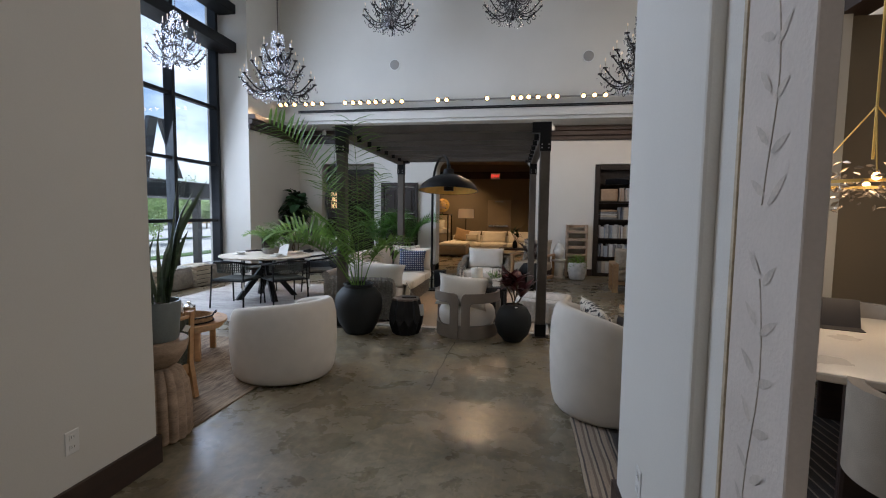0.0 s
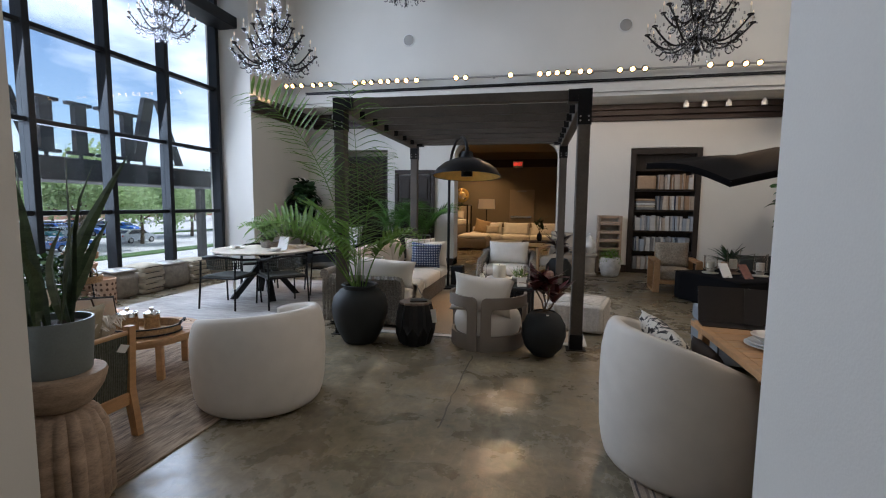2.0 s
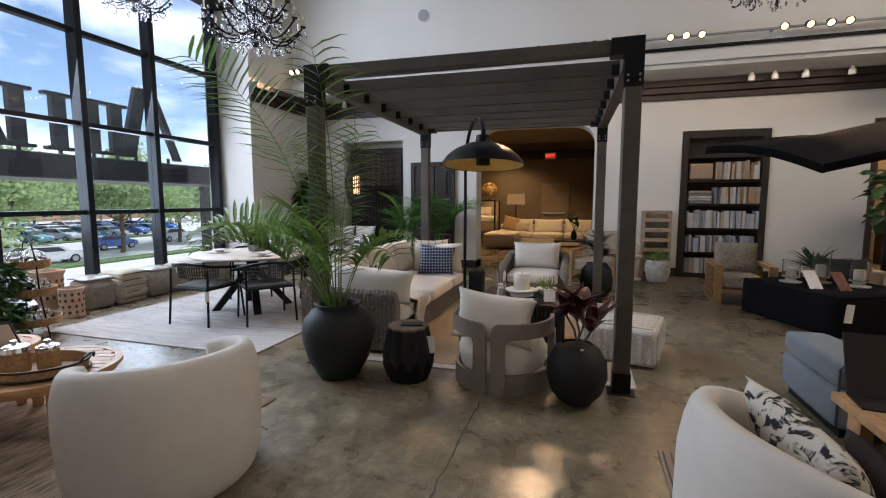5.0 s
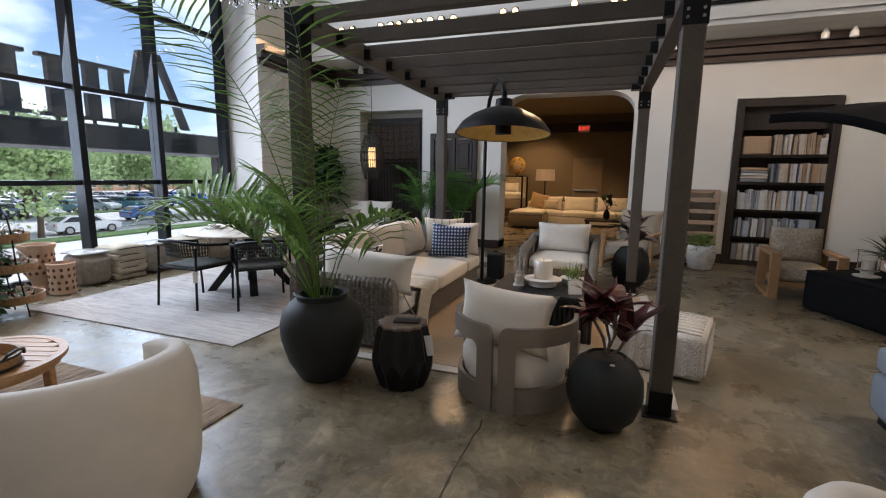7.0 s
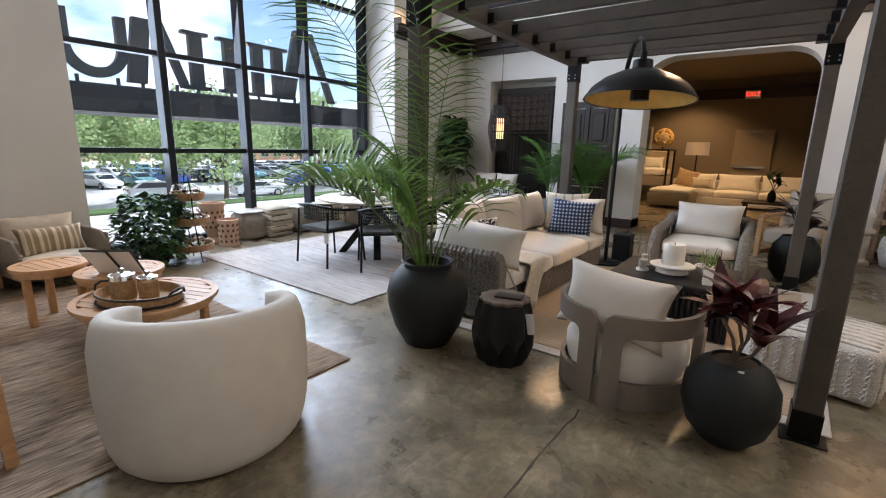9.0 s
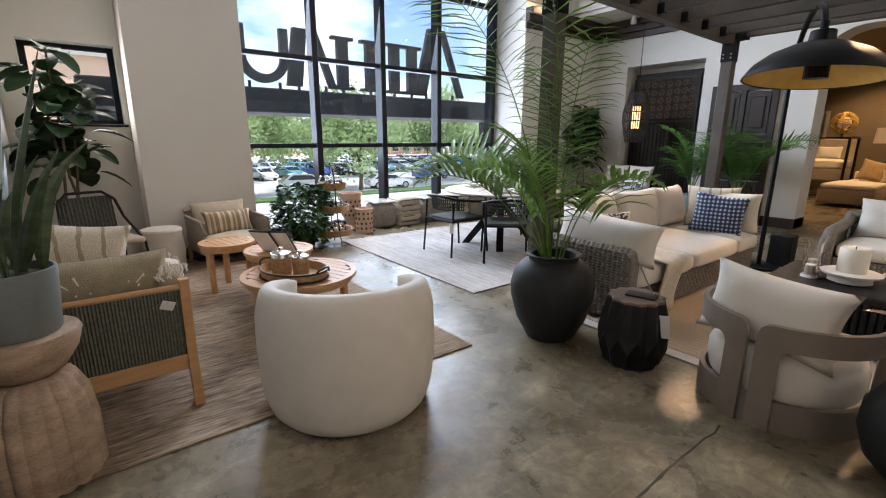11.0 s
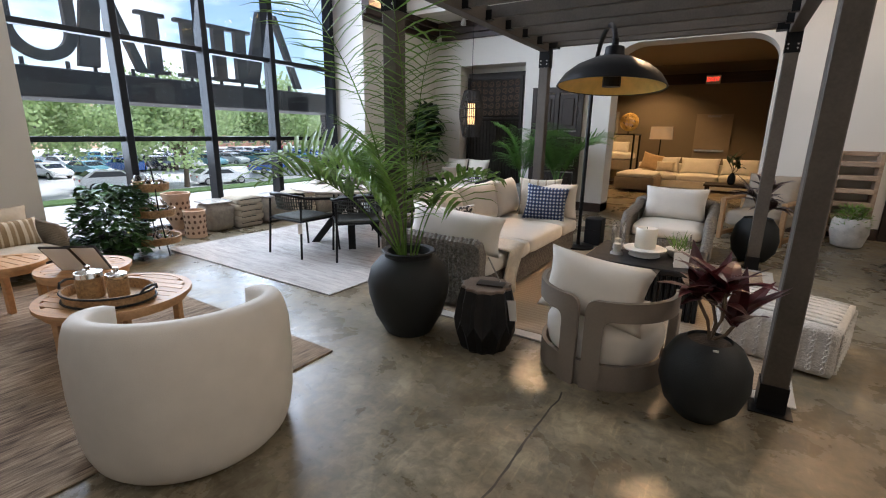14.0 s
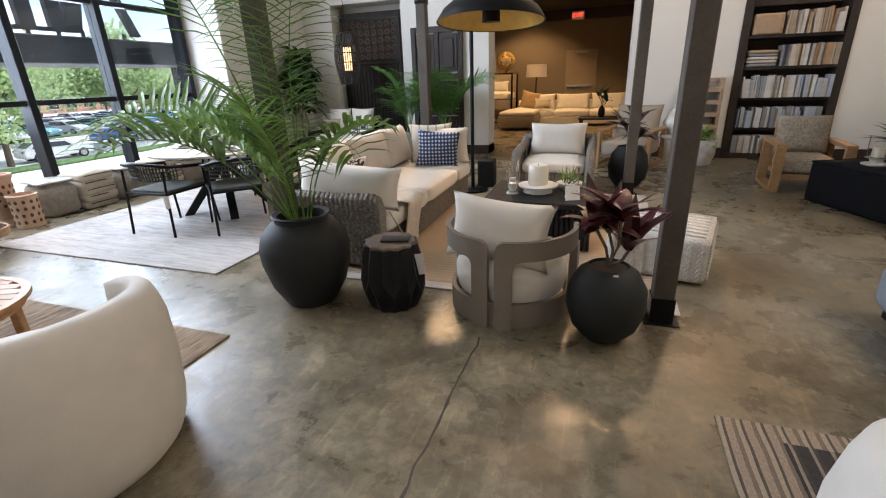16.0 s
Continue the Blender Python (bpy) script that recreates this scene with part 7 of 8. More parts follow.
cushion(-1.65, 17.6, 0.62, -8, 0.5, 0.3, 0.14, LINEN, "linen lumbar pillow on the sectional")
bd = thing("canopy_daybed", -3.45, 18.2, 0, 0, "dark metal framed daybed with cream pillows", "bed")
for sx in (-1, 1):
    for sy in (-1, 1):
        part("post", B(sx * 0.85 - 0.025, sx * 0.85 + 0.025, sy * 0.45 - 0.025, sy * 0.45 + 0.025, 0, 1.5), BLACKMETAL, bd)
    part("end_rail", B(sx * 0.85 - 0.02, sx * 0.85 + 0.02, -0.425, 0.425, 1.46, 1.5), BLACKMETAL, bd)
for sy in (-1, 1):
    part("top_rail", B(-0.825, 0.825, sy * 0.45 - 0.02, sy * 0.45 + 0.02, 1.46, 1.5), BLACKMETAL, bd)
part("platform", B(-0.82, 0.82, -0.42, 0.42, 0.45, 0.75, bev=0.03), TAUPEFAB, bd)
part("mattress", softbox(1.6, 0.84, 0.2, 0.06, m=Matrix.Translation((0, 0, 0.75))), CREAM, bd, smooth="all")
part("headboard", B(-0.82, 0.82, 0.38, 0.43, 0.75, 1.45, bev=0.02), LINEN, bd)
for x in (-0.4, 0.35):
    part("pillow", pillow(0.55, 0.34, 0.16, m=pose(x, 0.2, 1.1, -16)), RUSTFAB if x < 0 else CREAM, bd, smooth="all")
lampshade = thing("table_lamp", -2.05, 18.9, 0.0, 0, "table lamp with a white drum shade on a tall stand", "lamp")
part("stand", C((0, 0, 0), (0, 0, 1.35), 0.02), BLACKMETAL, lampshade)
part("foot", C((0, 0, 0), (0, 0, 0.03), 0.16, seg=24), BLACKMETAL, lampshade)
part("shade", lathe([(0.32, 1.35), (0.3, 1.72), (0.29, 1.72), (0.31, 1.36)], 32), LAMPSHADE, lampshade, "glowing white drum shade", smooth=True)
gl = thing("globe_lamp", -3.05, 19.1, 0, 0, "gold openwork globe lamp on a stand", "lamp")
part("stand", C((0, 0, 0), (0, 0, 1.6), 0.02), BLACKMETAL, gl)
part("foot", C((0, 0, 0), (0, 0, 0.03), 0.14, seg=24), BLACKMETAL, gl)
rr = random.Random(3)
for k in range(14):
    ax = Vector((rr.gauss(0, 1), rr.gauss(0, 1), rr.gauss(0, 1))).normalized()
    u = ax.orthogonal().normalized()
    v = ax.cross(u)
    pts = [Vector((0, 0, 1.86)) + 0.27 * (u * math.cos(2 * math.pi * q / 20) + v * math.sin(2 * math.pi * q / 20)) for q in range(21)]
    part("hoop", tube(bmesh.new(), pts, 0.016, 5), BRASSIN, gl)
bm = bmesh.new()
bmesh.ops.create_icosphere(bm, subdivisions=2, radius=0.15, matrix=Matrix.Translation((0, 0, 1.86)))
part("bulb", bm, LAMPSHADE, gl, "glowing inner bulb")
ex = thing("exit_sign", -0.95, 19.8, 3.1, 0, "red lit exit sign", "sign")
part("case", B(-0.19, 0.19, -0.02, 0.06, -0.12, 0.12, bev=0.01), WHITEPL, ex)


def lettering(text, size, m, material, parent, name="lettering", depth=0.002):
    cu = bpy.data.curves.new(name, "FONT")
    cu.body, cu.size, cu.extrude, cu.align_x, cu.align_y = text, size, depth, "CENTER", "CENTER"
    tmp = bpy.data.objects.new(name, cu)
    scene.collection.objects.link(tmp)
    bpy.context.view_layer.update()
    me = bpy.data.meshes.new_from_object(tmp.evaluated_get(bpy.context.evaluated_depsgraph_get()))
    bpy.data.objects.remove(tmp)
    me.materials.clear()
    me.materials.append(material)
    ob = new(name, me)
    ob.parent = parent
    ob.matrix_local = m
    return ob


lettering("EXIT", 0.17, pose(0, -0.024, 0, 90, 0, 0), EXITRED, ex)
mr = thing("wall_mirror", -4.0, 19.6, 0, 0, "tall silver mirror against the far wall", "mirror")
part("frame", B(-0.5, 0.5, 0, 0.05, 0.9, 2.2, bev=0.02), GREYMETAL, mr)
part("glass", B(-0.43, 0.43, -0.004, 0.0, 0.97, 2.13), mat("silvered_glass", (0.8, 0.8, 0.8), 0.03, 1.0, var=0.02, bump=0), mr)
part("easel_leg", B(-0.03, 0.03, 0.05, 0.1, 0, 1.6), GREYMETAL, mr)
bt = thing("low_table", 0.0, 15.2, 0, 0, "dark low table in the back room", "table")
part("top", B(-0.5, 0.5, -0.35, 0.35, 0.4, 0.44, bev=0.008), DARKWOOD, bt)
for sx in (-1, 1):
    for sy in (-1, 1):
        part("leg", B(sx * 0.44 - 0.03, sx * 0.44 + 0.03, sy * 0.3 - 0.03, sy * 0.3 + 0.03, 0, 0.4), DARKWOOD, bt)
vase("vase", 0.0, 15.2, [(0.05, 0), (0.08, 0.06), (0.07, 0.18), (0.03, 0.24), (0.035, 0.25), (0.02, 0.25)], EBONY, "dark vase on the low table", z=0.44)
cordyline(0.0, 15.2, 0.68, 4, 0.5, LEAFDARK, 12, "slim dark stems in the vase")
for x, y in ((-3.4, 14.6), (-2.4, 14.9), (-1.6, 15.5), (-0.6, 14.6), (0.2, 15.6)):
    r = thing("ceiling_spotlight", x, y, 3.6, 0, "small warm ceiling spotlight", "spotlight", "back room spotlights")
    part("can", lathe([(0.05, 0), (0.055, -0.02), (0.06, -0.12), (0.05, -0.12), (0.045, -0.05)], 14), BLACKMETAL, r, smooth=True)
    part("lens", lathe([(0.046, -0.1), (0.044, -0.104)], 14), BULB, r)

# ---- right-hand lounge ----


def plank_table():
    t = thing("dining_table", 1.42, 4.04, 0.0, 0, "honey teak slatted dining table", "dining table")
    t.scale = (0.62, 1, 1)
    n = 7
    for k in range(n):
        w = 1.06 / n
        y = -0.53 + w * (k + 0.5)
        part("plank", B(-0.46, 0.46, y - w / 2 + 0.003, y + w / 2 - 0.003, 0.715, 0.75, bev=0.003, seg=1), TEAK, t)
    for s in (-1, 1):
        part("end_board", B(min(s * 0.46, s * 0.53), max(s * 0.46, s * 0.53), -0.53, 0.53, 0.715, 0.75, bev=0.004, seg=1), TEAK, t)
        part("apron", B(-0.46, 0.46, s * 0.47 - 0.015, s * 0.47 + 0.015, 0.64, 0.715), TEAK, t)
        for sy in (-1, 1):
            part("leg", B(s * 0.44 - 0.04, s * 0.44 + 0.04, sy * 0.44 - 0.04, sy * 0.44 + 0.04, 0.012, 0.715, bev=0.008, seg=1), TEAK, t)


plank_table()
for x, y, rz in ((1.25, 4.47, -8), (1.49, 4.42, -14)):
    m = thing("menu_easel", x, y, 0.75, rz, "dark bronze menu board on a folding stand", "sign", "menu boards on the table")
    part("board", B(-0.13, 0.13, -0.005, 0.005, 0, 0.23, m=pose(0, 0.06, 0.004, -24)), SCREEN, m)
    part("foot", B(-0.13, 0.13, -0.08, 0.06, 0, 0.006), SCREEN, m)
for x, y, r in ((1.33, 4.02, 0.13), (1.6, 4.1, 0.13)):
    d = thing("dinner_plate", x, y, 0.75, 0, "stacked cream stoneware plates and bowl", "plate", "plates on the teak table")
    for k in range(2):
        part("plate", lathe([(r * 0.6, k * 0.012), (r * (1 - 0.12 * k), 0.014 + k * 0.012), (r * (1.01 - 0.12 * k), 0.02 + k * 0.012), (r * 0.6, 0.01 + k * 0.012), (0.001, 0.008 + k * 0.012)], 32), WHITECER, d, smooth=True)
    part("bowl", lathe([(0.05, 0.024), (0.1, 0.06), (0.105, 0.068), (0.098, 0.066), (0.05, 0.03), (0.001, 0.028)], 28), WHITECER, d, smooth=True)
sc = thing("dining_chair", 2.08, 5.1, 0.0, 180, "teak slat-backed dining chair", "chair")
for s in (-1, 1):
    part("rear_leg", B(s * 0.23 - 0.02, s * 0.23 + 0.02, -0.25, -0.21, 0.012, 0.80, bev=0.004, seg=1), TEAK, sc)
    part("front_leg", B(s * 0.23 - 0.02, s * 0.23 + 0.02, 0.19, 0.23, 0.012, 0.44, bev=0.004, seg=1), TEAK, sc)
part("seat", B(-0.25, 0.25, -0.21, 0.24, 0.43, 0.46, bev=0.008), TEAK, sc)
part("top_rail", B(-0.21, 0.21, -0.245, -0.215, 0.73, 0.80, bev=0.006, seg=1), TEAK, sc)
for k in range(5):
    part("back_slat", B(-0.185 + k * 0.08, -0.135 + k * 0.08, -0.24, -0.22, 0.46, 0.73), TEAK, sc)

gs = thing("modular_sofa", 2.34, 6.21, 0, 0, "blue-grey piped modular sofa with its back to the aisle", "sofa")
gs.scale = (1, 1, 0.9)
part("base", softbox(1.3, 0.86, 0.30, 0.06, 0.006, m=Matrix.Translation((0, 0, 0.06)), crown=0), GREYFAB, gs, smooth="all")
part("back", softbox(0.98, 0.26, 0.34, 0.06, 0.006, m=Matrix.Translation((0.16, -0.3, 0.36)), crown=0.01), GREYFAB, gs, smooth="all")
part("arm", softbox(0.3, 0.84, 0.2, 0.06, 0.006, m=Matrix.Translation((-0.5, 0, 0.34)), crown=0.01), GREYFAB, gs, smooth="all")
part("piping", tube(bmesh.new(), [(-0.645, -0.41, 0.1), (-0.645, -0.41, 0.5), (-0.62, -0.41, 0.54), (-0.38, -0.41, 0.54), (-0.36, -0.41, 0.5)], 0.008, 6), mat("charcoal_piping", (0.06, 0.07, 0.08), 0.8), gs)
part("seat_cushion", softbox(0.9, 0.58, 0.12, 0.05, m=Matrix.Translation((0.16, 0.12, 0.36))), GREYFAB, gs, smooth="all")
for fx in (-0.56, 0.56):
    part("foot", B(fx - 0.04, fx + 0.04, -0.36, 0.36, 0, 0.06), EBONY, gs)

ot = thing("storage_ottoman", 3.09, 9.13, 0, 23.7, "large black fabric ottoman used as a table", "ottoman")
part("body", softbox(1.25, 1.3, 0.45, 0.03, 0.003, crown=0.0), BLACKFAB, ot, smooth="all")
part("welt", tube(bmesh.new(), [(-0.62, -0.645, 0.44), (0.62, -0.645, 0.44), (0.62, 0.645, 0.44), (-0.62, 0.645, 0.44), (-0.62, -0.645, 0.44)], 0.007, 5), BLACKFAB, ot)
part("price_tag", B(-0.54, -0.44, -0.655, -0.651, 0.12, 0.32, m=pose(0, 0, 0, 0, 6, 0)), PAPER, ot, "white hanging price tag")
for x, y, s in ((2.71, 9.23, 0.8), (3.04, 9.28, 1.2), (3.34, 9.08, 1.0)):
    h = thing("hurricane_glass", x, y, 0.452, 0, "clear glass hurricane lantern on a wooden foot", "candle holder", "hurricanes on the ottoman")
    part("foot", lathe([(0.11, 0), (0.12, 0.015), (0.05, 0.03), (0.06, 0.06), (0.1, 0.075), (0.001, 0.078)], 24), CONCSTOOL if s < 1.1 else CARVED, h, smooth=True)
    part("glass", lathe([(0.09, 0.078), (0.092, 0.08), (0.095, 0.26 * s + 0.08), (0.092, 0.26 * s + 0.08), (0.088, 0.085), (0.001, 0.083)], 24), GLASSJAR, h, smooth=True)
    part("candle", lathe([(0.055, 0.084), (0.055, 0.084 + 0.12 * s), (0.001, 0.084 + 0.12 * s)], 18), WAX, h, smooth=True)
for x, y, rz, mt in ((2.81, 8.80, 12, PAPER), (3.07, 8.74, 20, mat("printed_sleeve", (0.16, 0.05, 0.03), 0.5, var=0.5, scale=20))):
    k = thing("brochure_stand", x, y, 0.452, rz, "propped printed brochure on the ottoman", "brochure", "brochures on the ottoman")
    part("sheet", B(-0.07, 0.07, -0.004, 0.004, 0, 0.25, m=pose(0, 0, 0, -40)), mt, k)
    part("easel", B(-0.02, 0.02, 0.0, 0.14, 0, 0.012), EBONY, k)
ft = thing("leafy_plant", 3.12, 9.62, 0.452, 0, "dark strappy-leaved plant in a low pot on the ottoman", "plant")
part("pot", lathe([(0.08, 0), (0.12, 0.02), (0.13, 0.14), (0.11, 0.14), (0.001, 0.12)], 20), TERRA, ft, smooth=True)
rr = random.Random(23)
for k in range(24):
    a, e, ln = rr.random() * 6.28, rr.uniform(0.35, 1.3), rr.uniform(0.36, 0.58)
    d = Vector((math.cos(a) * math.cos(e), math.sin(a) * math.cos(e), math.sin(e)))
    part("leaf", ribbon(bmesh.new(), [Vector((0, 0, 0.12)) + d * ln * s - Vector((0, 0, 0.3 * ln * s * s)) for s in (0, 0.25, 0.5, 0.75, 1)], 0.06, (0, 0, 1), 0.3), LEAFDARK, ft)

wc = thing("lounge_chair", 2.42, 10.19, 0, -4, "blocky oak lounge chair with beige ikat cushions", "armchair")
wc.scale = (0.86, 0.86, 0.9)
for s in (-1, 1):
    sx0, sx1 = min(s * 0.44, s * 0.32), max(s * 0.44, s * 0.32)
    part("front_post", B(sx0, sx1, -0.46, -0.40, 0, 0.58, bev=0.005, seg=1), OAK, wc)
    part("rear_post", B(sx0, sx1, 0.34, 0.40, 0, 0.58, bev=0.005, seg=1), OAK, wc)
    part("arm_top", B(sx0, sx1, -0.46, 0.40, 0.58, 0.63, bev=0.005, seg=1), OAK, wc)
    part("arm_bottom", B(sx0, sx1, -0.40, 0.34, 0.0, 0.05), OAK, wc)
part("seat_rail", B(-0.32, 0.32, -0.42, 0.34, 0.17, 0.24), OAK, wc)
part("seat_cushion", softbox(0.62, 0.72, 0.2, 0.06, m=Matrix.Translation((0, -0.04, 0.24))), DOTPRINT, wc, smooth="all")
part("back_cushion", pillow(0.66, 0.52, 0.24, m=pose(0, 0.26, 0.68, -12), pinch=0.03, puff=0.35), DOTPRINT, wc, smooth="all")
part("back_frame", B(-0.32, 0.32, 0.34, 0.39, 0.24, 0.86, bev=0.006, seg=1), OAK, wc)

bs = plain_sofa("outdoor_sofa", 5.0, 9.6, -62, 2.2, "beige outdoor sofa with low back", LINEN, 3, LINEN, 0.95, 0.66)
cushion(4.55, 9.75, 0.68, -62, 0.5, 0.46, 0.16, STRIPEPIL, "cream pillow with brown banded edges", -14)
cushion(4.75, 9.3, 0.68, -62, 0.52, 0.48, 0.16, LINEN, "plain linen pillow on the beige sofa", -14)
rt = thing("rope_chair", 3.75, 10.5, 0, -20, "round rope chair beside the ottoman", "chair")
part("shell", bent_strip(bmesh.new(), 0.33, 200, 340, 0.3, 0.66, 0.03, 24), ROPE, rt, smooth=True)
part("seat", lathe([(0.3, 0.28), (0.33, 0.31), (0.32, 0.4), (0.001, 0.41)], 28), LINEN, rt, smooth=True)
for k in range(4):
    a = math.pi / 4 + k * math.pi / 2
    part("leg", C((0.28 * math.cos(a), 0.28 * math.sin(a), 0), (0.26 * math.cos(a), 0.26 * math.sin(a), 0.3), 0.016), BLACKMETAL, rt)


def umbrella():
    t = thing("cantilever_umbrella", 4.25, 10.35, 0, 0, "black cantilever parasol, open and tilted", "umbrella")
    part("pole", C((0, 0, 0.05), (0, 0, 2.5), 0.055, seg=16), BLACKMETAL, t)
    part("base_plate", B(-0.45, 0.45, -0.45, 0.45, 0, 0.06, bev=0.01), BLACKMETAL, t)
    apex = Vector((-0.55, -0.75, 2.45))
    cor = [Vector((-2.46, -0.62, 2.21)), Vector((-1.55, -1.7, 1.87)), Vector((1.15, -1.55, 2.22)), Vector((0.25, 0.55, 2.38))]
    part("arm", tube(bmesh.new(), [(0, 0, 2.4), (-0.25, -0.4, 2.36), tuple(apex - Vector((0, 0, 0.06)))], 0.035, 8), BLACKMETAL, t)
    part("crank", B(-0.08, 0.08, -0.12, -0.05, 1.2, 1.38, bev=0.01), BLACKMETAL, t)
    bm = bmesh.new()
    rim = []
    for i in range(4):
        a, b = cor[i], cor[(i + 1) % 4]
        for k in range(8):
            s = k / 8
            p = a.lerp(b, s)
            rim.append(p + Vector((0, 0, 0.10 * math.sin(math.pi * s))))
    n = len(rim)
    rows = []
    for q in (0.04, 0.35, 0.7, 1.0):
        rows.append([bm.verts.new(apex.lerp(p, q) - Vector((0, 0, 0.06 * math.sin(math.pi * q)))) for p in rim])
    rows.append([bm.verts.new(p - Vector((0, 0, 0.10))) for p in rim])
    for a, b in zip(rows, rows[1:]):
        for i in range(n):
            bm.faces.new((a[i], a[(i + 1) % n], b[(i + 1) % n], b[i]))
    bm.faces.new(rows[0][::-1])
    c = part("canopy", bm, BLACKFAB, t, smooth=True)
    c.modifiers.new("cloth", "SOLIDIFY").thickness = 0.006
    for p in cor:
        part("rib", tube(bmesh.new(), [tuple(apex - Vector((0, 0, 0.05))), tuple(apex.lerp(p, 0.5) - Vector((0, 0, 0.09))), tuple(p - Vector((0, 0, 0.02)))], 0.012, 6), BLACKMETAL, t)


umbrella()
tree_plant(4.85, 11.5, 1.35, 0.8, 70, 0.24, LEAFFIG, 7, "tall fiddle-leaf fig by the doorway")
cz = thing("console_table", 6.3, 15.6, 0, 0, "glass-topped console in the side room", "table")
part("top", B(-0.8, 0.8, -0.3, 0.3, 0.74, 0.77, bev=0.006, seg=1), POTGREY, cz)
for s in (-1, 1):
    part("trestle", B(s * 0.6 - 0.04, s * 0.6 + 0.04, -0.25, 0.25, 0, 0.74), DARKWOOD, cz)
sb = thing("box_sculpture", 6.2, 15.6, 0.77, 0, "blue-grey upholstered box on the console", "box")
part("box", B(-0.3, 0.3, -0.2, 0.2, 0, 0.28, bev=0.05, seg=3), GREYFAB, sb, smooth=True)

# ---- near pier: painted panel, and the mirrored dining corner built solid behind it ----
cp = thing("painted_panel", 0.78, 1.555, 0, 0, "tall whitewashed panel with painted leaf sprays and a gilt edge", "panel")
part("board", B(-0.012, 0.03, -0.145, 0.125, 0, 3.4, bev=0.003, seg=1), mat("chalky_cream_paint", (0.62, 0.55, 0.485), 0.8, var=0.07, scale=5, bump=0.1), cp)
part("gilt_edge", B(-0.016, 0.03, 0.125, 0.14, 0, 3.4), mat("worn_gilt_paint", (0.46, 0.37, 0.24), 0.6, var=0.3, scale=14, bump=0.1), cp, "worn gilt moulded edge")
SPRAY = mat("faded_leaf_paint", (0.53, 0.465, 0.395), 0.8, var=0.2, scale=20, bump=0.05)
rl = random.Random(14)
for run in range(4):
    z0 = 0.1 + run * 0.72
    stem = tube(bmesh.new(), [(-0.0125, -0.01 + 0.02 * math.sin(k * 0.7 + run), z0 + k * 0.07) for k in range(9)], 0.0022, 4)
    part("painted_stem", stem, SPRAY, cp)
    for k in range(6):
        for s in (-1, 1):
            z = z0 + k * 0.11 + (0.02 if s > 0 else 0)
            c0 = Vector((-0.0135, -0.01 + s * 0.008, z))
            d = Vector((0, s * rl.uniform(0.75, 1.0), rl.uniform(0.3, 0.9))).normalized()
            ln = rl.uniform(0.06, 0.09)
            part("painted_leaf", ribbon(bmesh.new(), [c0, c0 + d * ln * 0.35, c0 + d * ln * 0.7, c0 + d * ln], 0.022, (1, 0, 0), 0.0), SPRAY, cp)
# table, chairs and chandelier of a reflection, modelled at their mirror-image positions
mt = thing("dining_table", 2.45, 3.56, 0, 64, "dining table with a pale veined stone top", "dining table")
part("tabletop", B(-0.9, 0.9, -0.5, 0.5, 0.72, 0.765, bev=0.01), MARBLE, mt)
for s in (-1, 1):
    part("leg", B(s * 0.7 - 0.06, s * 0.7 + 0.06, -0.28, 0.28, 0.0, 0.72, bev=0.02), DARKWOOD, mt)


def tub_chair(x, y, rz):
    t = thing("tub_chair", x, y, 0.0, rz, "dark grey upholstered tub dining chair", "chair", "tub chairs")
    part("shell", bent_strip(bmesh.new(), 0.25, 170, 370, 0.4, 0.8, 0.06, 24), TAUPEFAB, t, smooth=True)
    part("seat", lathe([(0.22, 0.36), (0.26, 0.4), (0.25, 0.48), (0.001, 0.49)], 24), TAUPEFAB, t, smooth=True)
    for k in range(4):
        a = math.pi / 4 + k * math.pi / 2
        part("leg", C((0.2 * math.cos(a), 0.2 * math.sin(a), 0), (0.18 * math.cos(a), 0.18 * math.sin(a), 0.38), 0.02, 0.014), DARKWOOD, t)


tub_chair(1.98, 2.6, -26)
tub_chair(2.95, 2.85, 64)
tub_chair(2.95, 4.68, 154)
mb = thing("menu_easel", 2.42, 4.0, 0.765, -20, "dark menu board standing on the stone table", "sign")
part("board", B(-0.12, 0.12, -0.005, 0.005, 0, 0.2, m=pose(0, 0, 0.004, -24)), SCREEN, mb)
part("foot", B(-0.12, 0.12, -0.12, 0.02, 0, 0.006), SCREEN, mb)
tc = thing("twig_chandelier", 2.48, 3.9, 1.74, 0, "gilt twig chandelier with small bulbs over the table", "chandelier")
rr = random.Random(44)
part("rod", C((0, 0, 0.16), (0, 0, 1.2), 0.008, seg=6), BRASSIN, tc)
part("ceiling_chain", C((0, 0, 1.2), (0, 0, HIGH - 1.74), 0.006, seg=6), BRASSIN, tc)
part("ring", bent_strip(bmesh.new(), 0.42, 0, 359.9, -0.01, 0.01, 0.012, 36), BRASSIN, tc)
for k in range(3):
    a = k * 2.1
    part("hanger", tube(bmesh.new(), [(0, 0, 0.5), (0.42 * math.cos(a), 0.42 * math.sin(a), 0)], 0.005, 5), BRASSIN, tc)
bm = bmesh.new()
for k in range(420):
    a, q = rr.random() * 6.283, 0.46 + rr.gauss(0, 0.09)
    o = Vector((q * math.cos(a), q * math.sin(a), rr.gauss(0, 0.075)))
    d = Vector((rr.gauss(0, 1), rr.gauss(0, 1), rr.gauss(0, 0.8))).normalized()
    ribbon(bm, [o, o + d * 0.025, o + d * 0.05], 0.024, (rr.random(), rr.random(), rr.random()), 0.3)
tagged(part("gilt_leaf", bm, mat("champagne_leaf", (0.5, 0.4, 0.3), 0.3, 0.9, var=0.2), tc), kind="stuff")
